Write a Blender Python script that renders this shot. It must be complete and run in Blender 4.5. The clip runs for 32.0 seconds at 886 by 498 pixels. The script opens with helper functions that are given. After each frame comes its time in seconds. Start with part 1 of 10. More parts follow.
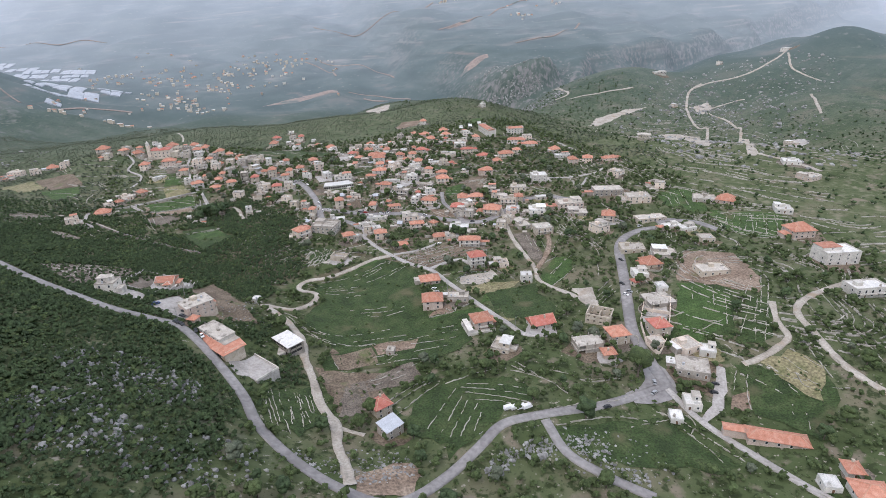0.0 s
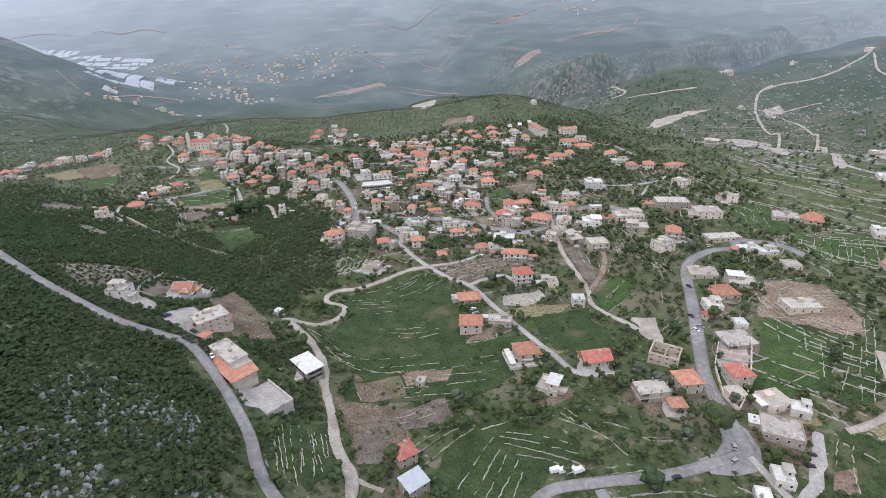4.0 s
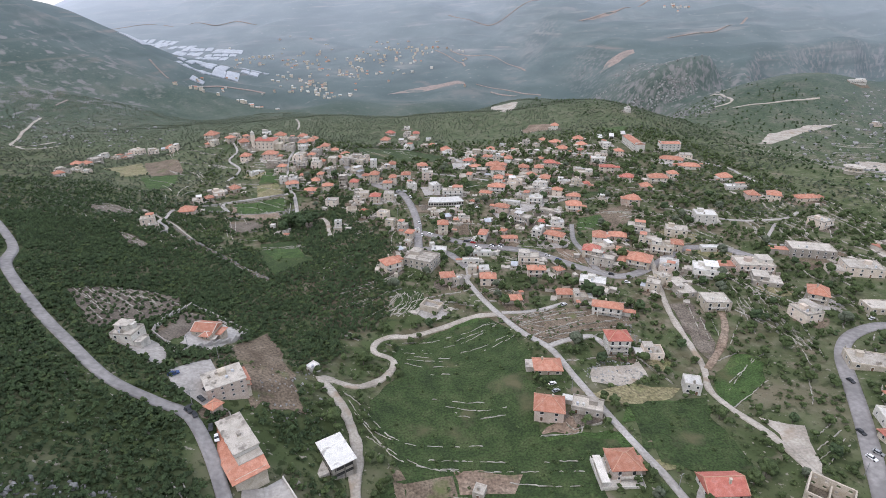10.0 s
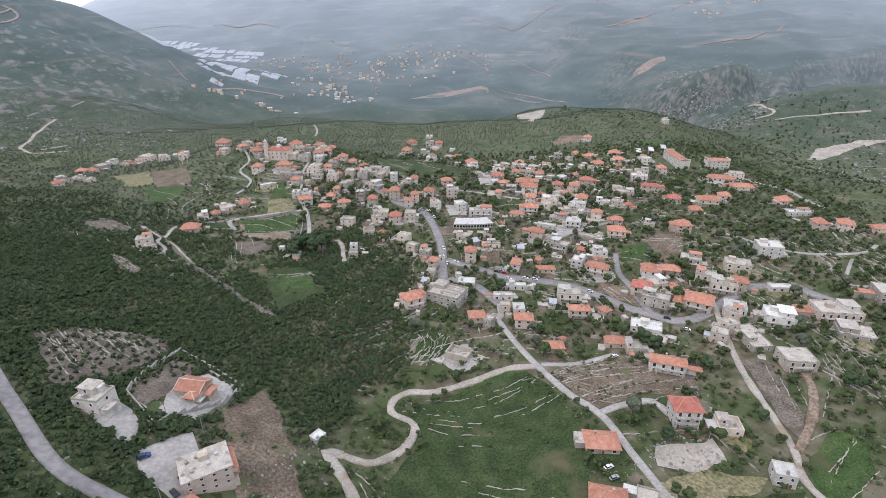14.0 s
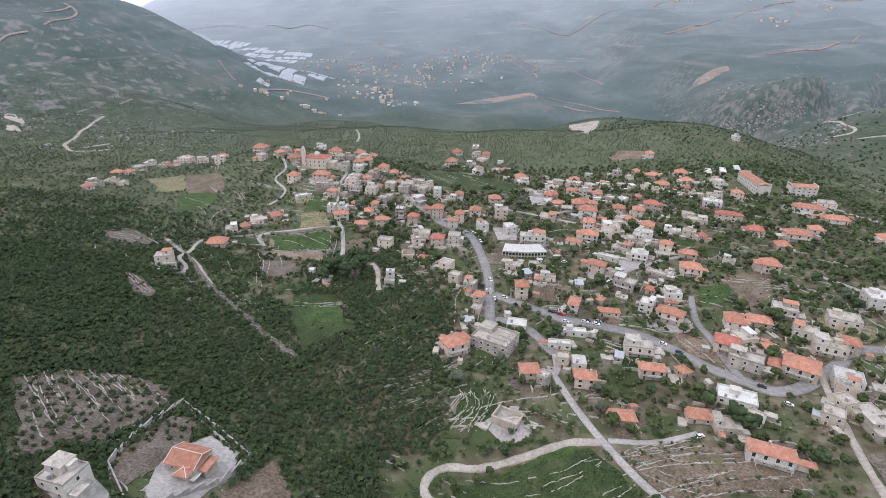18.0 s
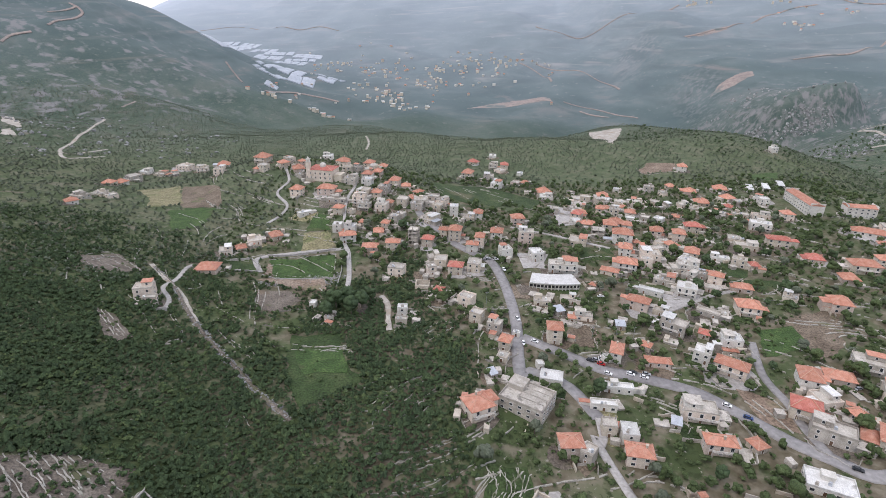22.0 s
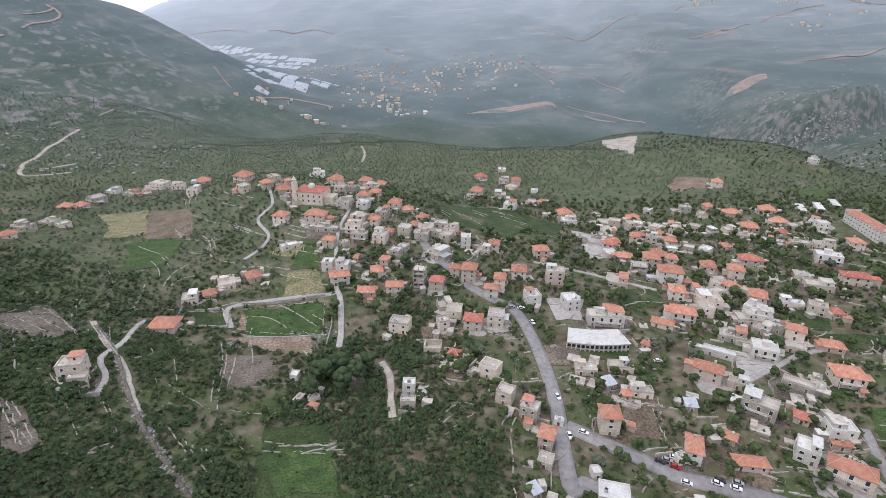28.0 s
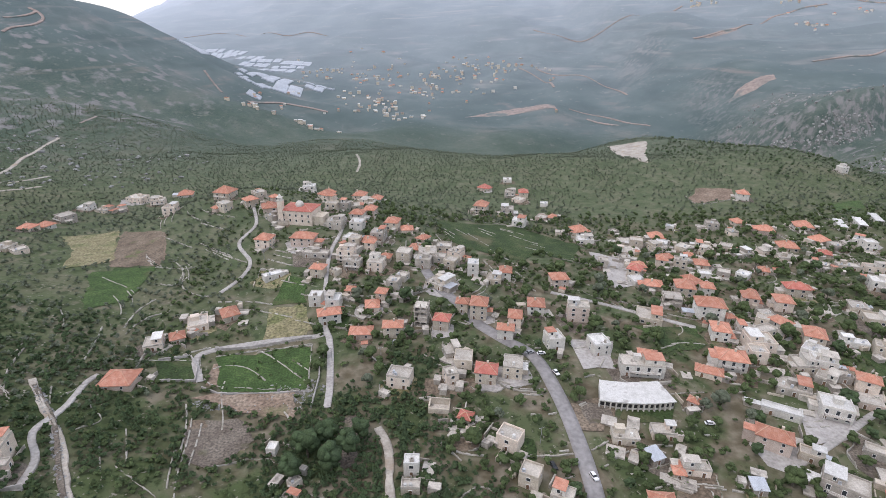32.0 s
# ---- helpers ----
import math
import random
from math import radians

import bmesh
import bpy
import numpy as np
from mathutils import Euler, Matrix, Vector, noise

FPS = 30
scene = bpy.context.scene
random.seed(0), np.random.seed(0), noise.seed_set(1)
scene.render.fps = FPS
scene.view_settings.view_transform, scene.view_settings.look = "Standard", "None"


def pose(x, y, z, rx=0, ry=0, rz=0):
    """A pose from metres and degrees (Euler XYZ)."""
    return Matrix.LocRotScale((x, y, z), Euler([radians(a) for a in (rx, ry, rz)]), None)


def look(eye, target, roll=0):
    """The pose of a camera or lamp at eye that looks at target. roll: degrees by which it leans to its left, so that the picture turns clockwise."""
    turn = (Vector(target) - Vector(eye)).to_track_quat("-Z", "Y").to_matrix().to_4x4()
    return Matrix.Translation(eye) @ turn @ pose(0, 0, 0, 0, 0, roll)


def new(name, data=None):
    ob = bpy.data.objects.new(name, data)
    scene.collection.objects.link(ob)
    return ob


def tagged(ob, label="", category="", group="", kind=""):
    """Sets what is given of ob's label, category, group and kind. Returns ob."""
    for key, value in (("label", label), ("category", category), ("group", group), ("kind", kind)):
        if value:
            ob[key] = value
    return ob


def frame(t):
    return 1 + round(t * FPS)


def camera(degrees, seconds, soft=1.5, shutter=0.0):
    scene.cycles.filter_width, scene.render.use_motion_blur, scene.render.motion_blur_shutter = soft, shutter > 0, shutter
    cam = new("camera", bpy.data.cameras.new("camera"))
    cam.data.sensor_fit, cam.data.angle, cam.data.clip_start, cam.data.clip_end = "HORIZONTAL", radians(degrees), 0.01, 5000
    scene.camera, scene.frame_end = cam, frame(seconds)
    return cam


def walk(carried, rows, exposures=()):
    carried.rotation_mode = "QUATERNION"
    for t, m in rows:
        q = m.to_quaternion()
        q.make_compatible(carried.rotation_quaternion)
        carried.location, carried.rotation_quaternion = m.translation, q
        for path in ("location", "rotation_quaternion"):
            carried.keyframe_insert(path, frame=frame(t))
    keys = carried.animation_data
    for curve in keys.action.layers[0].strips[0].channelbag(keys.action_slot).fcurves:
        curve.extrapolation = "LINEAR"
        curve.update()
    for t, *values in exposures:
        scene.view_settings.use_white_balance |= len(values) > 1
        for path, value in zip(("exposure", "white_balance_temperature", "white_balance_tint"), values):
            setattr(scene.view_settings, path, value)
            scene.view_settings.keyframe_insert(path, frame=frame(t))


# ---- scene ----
cam = camera(80.39, 32.0, soft=0.75)


def aim(x, y, z, heading, pitch, roll):
    """The pose of a camera by its place, its heading to the left of +y, its pitch and its roll."""
    return pose(x, y, z, 0, 0, heading) @ pose(0, 0, 0, 90 + pitch, 0, 0) @ pose(0, 0, 0, 0, 0, roll)


PATH = [
    # seconds, x, y, z, heading, pitch, roll
    (0.0, 0.00, 0.00, 171.66, -18.46, -23.65, -1.89),
    (0.5, 1.63, 3.39, 171.02, -16.83, -23.61, -1.75),
    (1.0, 3.27, 6.77, 170.37, -14.25, -23.57, -1.45),
    (1.5, 4.52, 10.87, 169.93, -12.95, -23.57, -1.26),
    (2.0, 5.78, 14.97, 169.49, -12.04, -23.66, -1.12),
    (2.5, 6.85, 19.35, 168.96, -11.58, -23.66, -1.08),
    (3.0, 7.92, 23.74, 168.42, -11.26, -23.72, -1.00),
    (3.5, 9.00, 28.10, 168.16, -13.21, -23.86, -1.34),
    (5.5, 14.41, 47.56, 169.23, -13.76, -24.41, -1.17),
    (6.0, 15.80, 52.49, 169.09, -12.07, -24.42, -1.05),
    (6.5, 16.82, 57.38, 169.00, -11.65, -24.51, -0.99),
    (7.0, 17.85, 62.26, 168.92, -10.89, -24.53, -1.10),
    (7.5, 18.44, 67.33, 168.58, -9.46, -24.51, -0.70),
    (8.0, 19.03, 72.40, 168.25, -8.35, -24.48, -0.82),
    (8.5, 19.52, 77.47, 168.05, -7.21, -24.41, -0.54),
    (9.0, 20.01, 82.54, 167.85, -6.27, -24.39, -0.60),
    (9.5, 20.05, 87.84, 167.56, -5.68, -24.32, -0.48),
    (10.0, 20.08, 93.13, 167.28, -5.41, -24.30, -0.51),
    (10.5, 20.05, 98.50, 166.77, -4.83, -23.86, -0.01),
    (11.0, 19.90, 103.91, 166.34, -5.22, -24.15, -0.43),
    (11.5, 19.58, 109.35, 166.15, -5.21, -24.07, -0.43),
    (12.0, 19.26, 114.78, 165.96, -5.20, -24.04, -0.44),
    (12.5, 18.49, 119.94, 165.98, -4.65, -24.07, -0.11),
    (13.0, 17.72, 125.11, 166.00, -4.18, -24.00, -0.11),
    (13.5, 17.46, 130.28, 165.86, -3.68, -24.01, 0.08),
    (14.0, 17.21, 135.46, 165.71, -3.46, -23.89, -0.00),
    (14.5, 16.83, 140.52, 165.59, -3.04, -23.91, 0.19),
    (16.5, 15.33, 160.78, 165.13, -1.33, -23.72, 0.50),
    (17.0, 14.95, 165.85, 165.02, -0.58, -23.63, 0.63),
    (17.5, 14.23, 170.93, 164.71, 0.44, -23.67, 0.87),
    (18.0, 13.50, 176.02, 164.40, 0.99, -23.55, 0.87),
    (18.5, 12.67, 181.07, 164.18, 1.48, -23.64, 1.21),
    (19.0, 11.83, 186.13, 163.97, 1.66, -23.48, 1.03),
    (19.5, 11.01, 191.16, 163.57, 1.85, -23.44, 1.08),
    (20.0, 10.19, 196.20, 163.16, 1.92, -23.35, 1.04),
    (20.5, 9.12, 201.46, 163.23, 1.94, -23.35, 1.04),
    (21.0, 8.05, 206.73, 163.29, 1.91, -23.35, 1.13),
    (21.5, 7.27, 211.81, 163.13, 1.99, -23.34, 1.13),
    (22.0, 6.49, 216.89, 162.97, 1.96, -23.33, 1.14),
    (22.5, 5.78, 221.74, 162.59, 2.03, -23.24, 1.06),
    (23.0, 5.07, 226.59, 162.21, 2.02, -23.18, 1.05),
    (23.5, 4.23, 231.49, 161.99, 1.98, -23.22, 1.15),
    (24.0, 3.39, 236.40, 161.76, 1.99, -23.16, 1.09),
    (24.5, 2.20, 241.61, 161.57, 1.92, -23.17, 1.12),
    (25.0, 1.02, 246.82, 161.38, 1.85, -23.15, 1.10),
    (25.5, 0.20, 251.92, 161.11, 1.85, -23.05, 0.95),
    (27.5, -3.08, 272.29, 159.99, 1.60, -23.03, 0.97),
    (28.0, -3.90, 277.38, 159.72, 1.57, -23.03, 0.89),
    (28.5, -4.46, 282.24, 159.32, 1.55, -23.01, 0.94),
    (29.0, -5.02, 287.10, 158.93, 1.54, -22.93, 0.79),
    (29.5, -5.54, 291.90, 158.47, 1.52, -22.92, 0.84),
    (30.0, -6.06, 296.70, 158.01, 1.54, -22.81, 0.66),
    (30.5, -6.65, 301.47, 157.82, 1.50, -22.86, 0.75),
    (31.0, -7.23, 306.25, 157.63, 1.48, -22.75, 0.61),
    (31.5, -7.92, 311.50, 157.88, 1.40, -22.90, 0.81),
    (32.0, -8.61, 316.76, 158.13, 1.31, -22.83, 0.58),
]
walk(cam, [(t, aim(*row)) for t, *row in PATH], [(0, 0.52, 6420, 15), (32, 0.47, 6500, 16)])

# ---- world and light ----
world = bpy.data.worlds.new("sky")
scene.world = world
world.use_nodes = True
wn = world.node_tree
sky = wn.nodes.new("ShaderNodeTexSky")
sky.sky_type, sky.sun_disc = "NISHITA", False
sky.sun_elevation, sky.sun_rotation = radians(57), radians(-124)
sky.air_density, sky.dust_density, sky.ozone_density = 1.3, 1.5, 1.0
# A bright, even cloud cover over most of the sky.
cloud = wn.nodes.new("ShaderNodeMix")
cloud.data_type = "RGBA"
cloud.inputs["Factor"].default_value = 0.65
cloud.inputs["B"].default_value = (5.0, 5.2, 5.5, 1)
wn.links.new(sky.outputs["Color"], cloud.inputs["A"])
wn.links.new(cloud.outputs["Result"], wn.nodes["Background"].inputs["Color"])
wn.nodes["Background"].inputs["Strength"].default_value = 0.188
sun = new("sun", bpy.data.lights.new("sun", "SUN"))
sun.data.energy, sun.data.angle, sun.data.color = 0.72, radians(34), (1.0, 0.93, 0.84)
sun.matrix_basis = look((-45, -30, 84), (0, 0, 0))

# ---- materials ----
def node_material(name, colours, scale=1.0, detail=6.0, rough=0.85, bump=0.3, bump_scale=4.0, metal=0.0, island=0.0, place=0.0, stain=None, grain=0.21):
    """A surface whose colour wanders between the given ones at two scales, with grain and relief. island, place: how far pieces and things differ."""
    m = bpy.data.materials.new(name)
    m.use_nodes = True
    nt = m.node_tree
    b = nt.nodes["Principled BSDF"]
    tex = nt.nodes.new("ShaderNodeTexCoord")
    src = nt.nodes.new("ShaderNodeNewGeometry").outputs["Position"] if place < 0 else tex.outputs["Object"]
    big = nt.nodes.new("ShaderNodeTexNoise")
    big.inputs["Scale"].default_value, big.inputs["Detail"].default_value = scale, detail
    nt.links.new(src, big.inputs["Vector"])
    ramp = nt.nodes.new("ShaderNodeValToRGB")
    ramp.color_ramp.elements.remove(ramp.color_ramp.elements[1])
    n = len(colours)
    for k, c in enumerate(colours):
        p = 0.32 + 0.36 * k / max(n - 1, 1)
        e = ramp.color_ramp.elements[0] if k == 0 else ramp.color_ramp.elements.new(p)
        e.position, e.color = p, (*c, 1)
    nt.links.new(big.outputs["Fac"], ramp.inputs["Fac"])
    fine = nt.nodes.new("ShaderNodeTexNoise")
    fine.inputs["Scale"].default_value, fine.inputs["Detail"].default_value = scale * 9, 4
    nt.links.new(src, fine.inputs["Vector"])
    val = nt.nodes.new("ShaderNodeMapRange")
    val.inputs["From Min"].default_value, val.inputs["From Max"].default_value = 0.3, 0.7
    val.inputs["To Min"].default_value, val.inputs["To Max"].default_value = 1 - grain, 1 + grain
    nt.links.new(fine.outputs["Fac"], val.inputs["Value"])
    hsv = nt.nodes.new("ShaderNodeHueSaturation")
    nt.links.new(ramp.outputs["Color"], hsv.inputs["Color"])
    level = val.outputs["Result"]
    for kind, amount in (("island", island), ("place", max(place, 0))):
        if amount:
            rnd = nt.nodes.new("ShaderNodeNewGeometry").outputs["Random Per Island"] if kind == "island" else nt.nodes.new("ShaderNodeObjectInfo").outputs["Random"]
            mr = nt.nodes.new("ShaderNodeMapRange")
            mr.inputs["To Min"].default_value, mr.inputs["To Max"].default_value = 1 - amount, 1 + amount
            nt.links.new(rnd, mr.inputs["Value"])
            mul = nt.nodes.new("ShaderNodeMath")
            mul.operation = "MULTIPLY"
            nt.links.new(level, mul.inputs[0])
            nt.links.new(mr.outputs["Result"], mul.inputs[1])
            level = mul.outputs[0]
    nt.links.new(level, hsv.inputs["Value"])
    out = hsv.outputs["Color"]
    if stain:
        sn = nt.nodes.new("ShaderNodeTexNoise")
        sn.inputs["Scale"].default_value, sn.inputs["Detail"].default_value = stain[1], 5
        nt.links.new(src, sn.inputs["Vector"])
        sr = nt.nodes.new("ShaderNodeMapRange")
        sr.inputs["From Min"].default_value, sr.inputs["From Max"].default_value = stain[2], stain[2] + 0.12
        nt.links.new(sn.outputs["Fac"], sr.inputs["Value"])
        mix = nt.nodes.new("ShaderNodeMix")
        mix.data_type = "RGBA"
        nt.links.new(sr.outputs["Result"], mix.inputs["Factor"])
        nt.links.new(out, mix.inputs["A"])
        mix.inputs["B"].default_value = (*stain[0], 1)
        out = mix.outputs["Result"]
    nt.links.new(out, b.inputs["Base Color"])
    b.inputs["Roughness"].default_value, b.inputs["Metallic"].default_value = rough, metal
    b.inputs["Specular IOR Level"].default_value = 0.25
    if bump:
        bn = nt.nodes.new("ShaderNodeTexNoise")
        bn.inputs["Scale"].default_value, bn.inputs["Detail"].default_value = bump_scale, 6
        nt.links.new(src, bn.inputs["Vector"])
        bp = nt.nodes.new("ShaderNodeBump")
        bp.inputs["Strength"].default_value, bp.inputs["Distance"].default_value = bump, 0.6 / bump_scale
        nt.links.new(bn.outputs["Fac"], bp.inputs["Height"])
        nt.links.new(bp.outputs["Normal"], b.inputs["Normal"])
    return m


M_TILE = node_material("clay_roof_tiles", [(0.38, 0.165, 0.11), (0.45, 0.21, 0.145), (0.50, 0.275, 0.205)], 0.5, bump=0.5, bump_scale=3.0, place=0.18, stain=((0.29, 0.17, 0.125), 0.25, 0.6))
M_TILE_RED = node_material("red_roof_tiles", [(0.36, 0.115, 0.09), (0.42, 0.15, 0.115), (0.46, 0.20, 0.165)], 0.5, bump=0.5, bump_scale=3.0, place=0.12, stain=((0.26, 0.12, 0.10), 0.25, 0.62))
M_RIDGE = node_material("mortared_ridge_tiles", [(0.45, 0.24, 0.16), (0.52, 0.32, 0.24)], 1.0, bump=0.3)
M_STONE = node_material("pale_limestone", [(0.39, 0.34, 0.27), (0.47, 0.415, 0.34), (0.53, 0.475, 0.40)], 0.4, bump=0.4, bump_scale=2.0, place=0.14, stain=((0.24, 0.21, 0.18), 0.18, 0.6))
M_PINK = node_material("rosy_plaster", [(0.42, 0.34, 0.285), (0.47, 0.385, 0.33), (0.52, 0.44, 0.385)], 0.4, bump=0.2, place=0.1, stain=((0.32, 0.255, 0.215), 0.2, 0.62))
M_CREAM = node_material("cream_limestone_facing", [(0.55, 0.46, 0.38), (0.62, 0.53, 0.45), (0.67, 0.59, 0.51)], 0.4, bump=0.3, bump_scale=2.0, place=0.08, stain=((0.45, 0.37, 0.30), 0.2, 0.62))
M_WHITE = node_material("white_render", [(0.47, 0.445, 0.40), (0.55, 0.525, 0.48), (0.61, 0.585, 0.54)], 0.35, bump=0.15, place=0.12, stain=((0.34, 0.325, 0.30), 0.2, 0.6))
M_BLOCK = node_material("grey_concrete_blocks", [(0.27, 0.245, 0.21), (0.345, 0.315, 0.275), (0.42, 0.385, 0.34)], 0.4, bump=0.3, bump_scale=2.5, place=0.16, stain=((0.18, 0.17, 0.16), 0.2, 0.6))
M_SLAB = node_material("weathered_concrete_roof", [(0.36, 0.33, 0.285), (0.45, 0.415, 0.365), (0.54, 0.50, 0.45)], 0.25, bump=0.2, place=0.14, stain=((0.22, 0.20, 0.175), 0.3, 0.55))
M_BRIGHT = node_material("white_coated_roof", [(0.50, 0.49, 0.465), (0.60, 0.59, 0.565), (0.68, 0.67, 0.65)], 0.3, bump=0.1, rough=0.6, place=0.16, stain=((0.36, 0.345, 0.32), 0.3, 0.56))
M_METAL = node_material("zinc_sheet", [(0.45, 0.47, 0.50), (0.55, 0.57, 0.60)], 0.5, rough=0.45, metal=0.5, bump=0.1)
M_GLASS = node_material("dark_window_glass", [(0.025, 0.03, 0.035), (0.05, 0.055, 0.06)], 2.0, rough=0.12, bump=0)
M_FRAME = node_material("white_window_frame", [(0.6, 0.59, 0.57), (0.68, 0.67, 0.65)], 2.0, rough=0.6, bump=0)
M_SHUTTER = node_material("brown_wooden_door", [(0.12, 0.07, 0.045), (0.18, 0.11, 0.07)], 2.0, rough=0.6, place=0.3)
# Near-black paint for the shade of openings that are not cut.
M_DARK = node_material("painted_opening_shade", [(0.03, 0.03, 0.03), (0.05, 0.048, 0.045)], 1.0)
M_ASPHALT = node_material("worn_asphalt", [(0.20, 0.19, 0.188), (0.245, 0.234, 0.23), (0.285, 0.272, 0.265)], 0.06, bump=0.1, bump_scale=3, place=-1, stain=((0.18, 0.172, 0.168), 0.05, 0.6))
M_TRACK = node_material("pale_gravel_track", [(0.29, 0.26, 0.22), (0.37, 0.335, 0.29), (0.44, 0.405, 0.355)], 0.12, bump=0.5, bump_scale=1.5, place=-1, stain=((0.30, 0.24, 0.18), 0.1, 0.58))
M_PAVE = node_material("pale_concrete_paving", [(0.29, 0.275, 0.255), (0.36, 0.34, 0.32), (0.42, 0.40, 0.38)], 0.1, bump=0.15, place=-1, stain=((0.29, 0.275, 0.26), 0.12, 0.6))
M_WALL = node_material("dry_stone_wall", [(0.25, 0.235, 0.20), (0.35, 0.33, 0.29), (0.45, 0.43, 0.385)], 0.35, bump=0.9, bump_scale=2.2, place=-1, stain=((0.10, 0.11, 0.06), 0.16, 0.58))
M_ROCK = node_material("grey_limestone_rock", [(0.15, 0.15, 0.145), (0.24, 0.24, 0.235), (0.35, 0.35, 0.34)], 0.35, bump=0.9, bump_scale=1.2, island=0.2, place=-1)
M_EARTH = node_material("brown_tilled_earth", [(0.105, 0.08, 0.057), (0.15, 0.117, 0.085), (0.20, 0.16, 0.12)], 0.12, bump=0.3, bump_scale=1.2, place=-1, stain=((0.11, 0.13, 0.05), 0.08, 0.6), grain=0.5)
M_REDEARTH = node_material("reddish_bare_earth", [(0.165, 0.12, 0.088), (0.215, 0.16, 0.12), (0.275, 0.22, 0.17)], 0.1, bump=0.3, bump_scale=1.0, place=-1, stain=((0.13, 0.14, 0.06), 0.06, 0.62), grain=0.5)
M_GRASS = node_material("green_meadow_grass", [(0.026, 0.043, 0.015), (0.036, 0.060, 0.019), (0.058, 0.079, 0.030)], 0.14, bump=0.7, bump_scale=1.0, place=-1, stain=((0.105, 0.10, 0.055), 0.05, 0.58), grain=0.5)
M_CROP = node_material("bright_green_crop", [(0.035, 0.063, 0.018), (0.047, 0.085, 0.024), (0.068, 0.108, 0.034)], 0.16, bump=0.8, bump_scale=1.2, place=-1, stain=((0.085, 0.085, 0.042), 0.06, 0.6), grain=0.5)
M_DRY = node_material("dry_straw_grass", [(0.17, 0.155, 0.08), (0.23, 0.205, 0.12), (0.13, 0.14, 0.06)], 0.1, bump=0.7, bump_scale=1.0, place=-1, grain=0.5)
M_LEAF = node_material("dark_oak_leaves", [(0.055, 0.084, 0.043), (0.070, 0.106, 0.050), (0.088, 0.130, 0.060)], 0.2, bump=0.4, bump_scale=2.2, island=0.25, place=-1, grain=0.35)
M_OLIVE = node_material("grey_green_olive_leaves", [(0.110, 0.132, 0.092), (0.135, 0.158, 0.110), (0.160, 0.182, 0.130)], 0.2, bump=0.4, bump_scale=2.2, island=0.22, place=-1, grain=0.3)
M_GARDEN = node_material("fresh_green_leaves", [(0.072, 0.102, 0.044), (0.090, 0.125, 0.052), (0.112, 0.150, 0.064)], 0.3, bump=0.4, bump_scale=2.2, island=0.28, place=-1, grain=0.35)
for _m in (M_LEAF, M_OLIVE, M_GARDEN):
    # Light shines through the leaves.
    _nt = _m.node_tree
    _b, _out = _nt.nodes["Principled BSDF"], _nt.nodes["Material Output"]
    _thin, _both = _nt.nodes.new("ShaderNodeBsdfTranslucent"), _nt.nodes.new("ShaderNodeMixShader")
    _both.inputs["Fac"].default_value = 0.35
    _nt.links.new(_b.inputs["Base Color"].links[0].from_socket, _thin.inputs["Color"])
    _nt.links.new(_b.outputs["BSDF"], _both.inputs[1])
    _nt.links.new(_thin.outputs["BSDF"], _both.inputs[2])
    _nt.links.new(_both.outputs["Shader"], _out.inputs["Surface"])
M_BARK = node_material("grey_brown_bark", [(0.10, 0.085, 0.065), (0.16, 0.135, 0.11)], 2.0, bump=0.6)
M_PLASTIC = node_material("pale_plastic_film", [(0.34, 0.37, 0.41), (0.43, 0.46, 0.50)], 0.05, rough=0.6, bump=0)
M_TYRE = node_material("black_rubber", [(0.02, 0.02, 0.02), (0.03, 0.03, 0.03)], 3.0, rough=0.8, bump=0)
M_POLE = node_material("grey_galvanised_pole", [(0.22, 0.22, 0.22), (0.28, 0.28, 0.27)], 2.0, rough=0.6, bump=0)
CAR_PAINT = {
    "white": node_material("white_car_paint", [(0.7, 0.7, 0.7), (0.75, 0.75, 0.75)], 1.0, rough=0.3, bump=0),
    "silver": node_material("silver_car_paint", [(0.35, 0.36, 0.37), (0.4, 0.41, 0.42)], 1.0, rough=0.3, metal=0.4, bump=0),
    "dark": node_material("dark_grey_car_paint", [(0.03, 0.032, 0.036), (0.045, 0.047, 0.05)], 1.0, rough=0.3, bump=0),
    "red": node_material("red_car_paint", [(0.35, 0.02, 0.02), (0.4, 0.03, 0.03)], 1.0, rough=0.3, bump=0),
    "blue": node_material("blue_car_paint", [(0.03, 0.06, 0.16), (0.04, 0.08, 0.2)], 1.0, rough=0.3, bump=0),
}
# Far banks and tracks: earth tones already washed out to paint in haze.
M_BANK = node_material("hazed_far_earth", [(0.20, 0.175, 0.16), (0.25, 0.205, 0.185), (0.29, 0.24, 0.215)], 0.02, bump=0.3, bump_scale=0.2, place=-1, stain=((0.13, 0.15, 0.145), 0.02, 0.55))
M_DIRT = node_material("dusty_ground", [(0.10, 0.082, 0.066), (0.14, 0.118, 0.096), (0.18, 0.155, 0.128)], 0.15, bump=0.5, bump_scale=1.5, place=-1, stain=((0.10, 0.10, 0.055), 0.1, 0.57), grain=0.5)

# The bare banks emit a little, standing in for haze light, as the hills do.
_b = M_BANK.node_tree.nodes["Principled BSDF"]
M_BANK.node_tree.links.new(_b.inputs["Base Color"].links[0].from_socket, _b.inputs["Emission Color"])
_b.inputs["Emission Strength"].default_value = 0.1

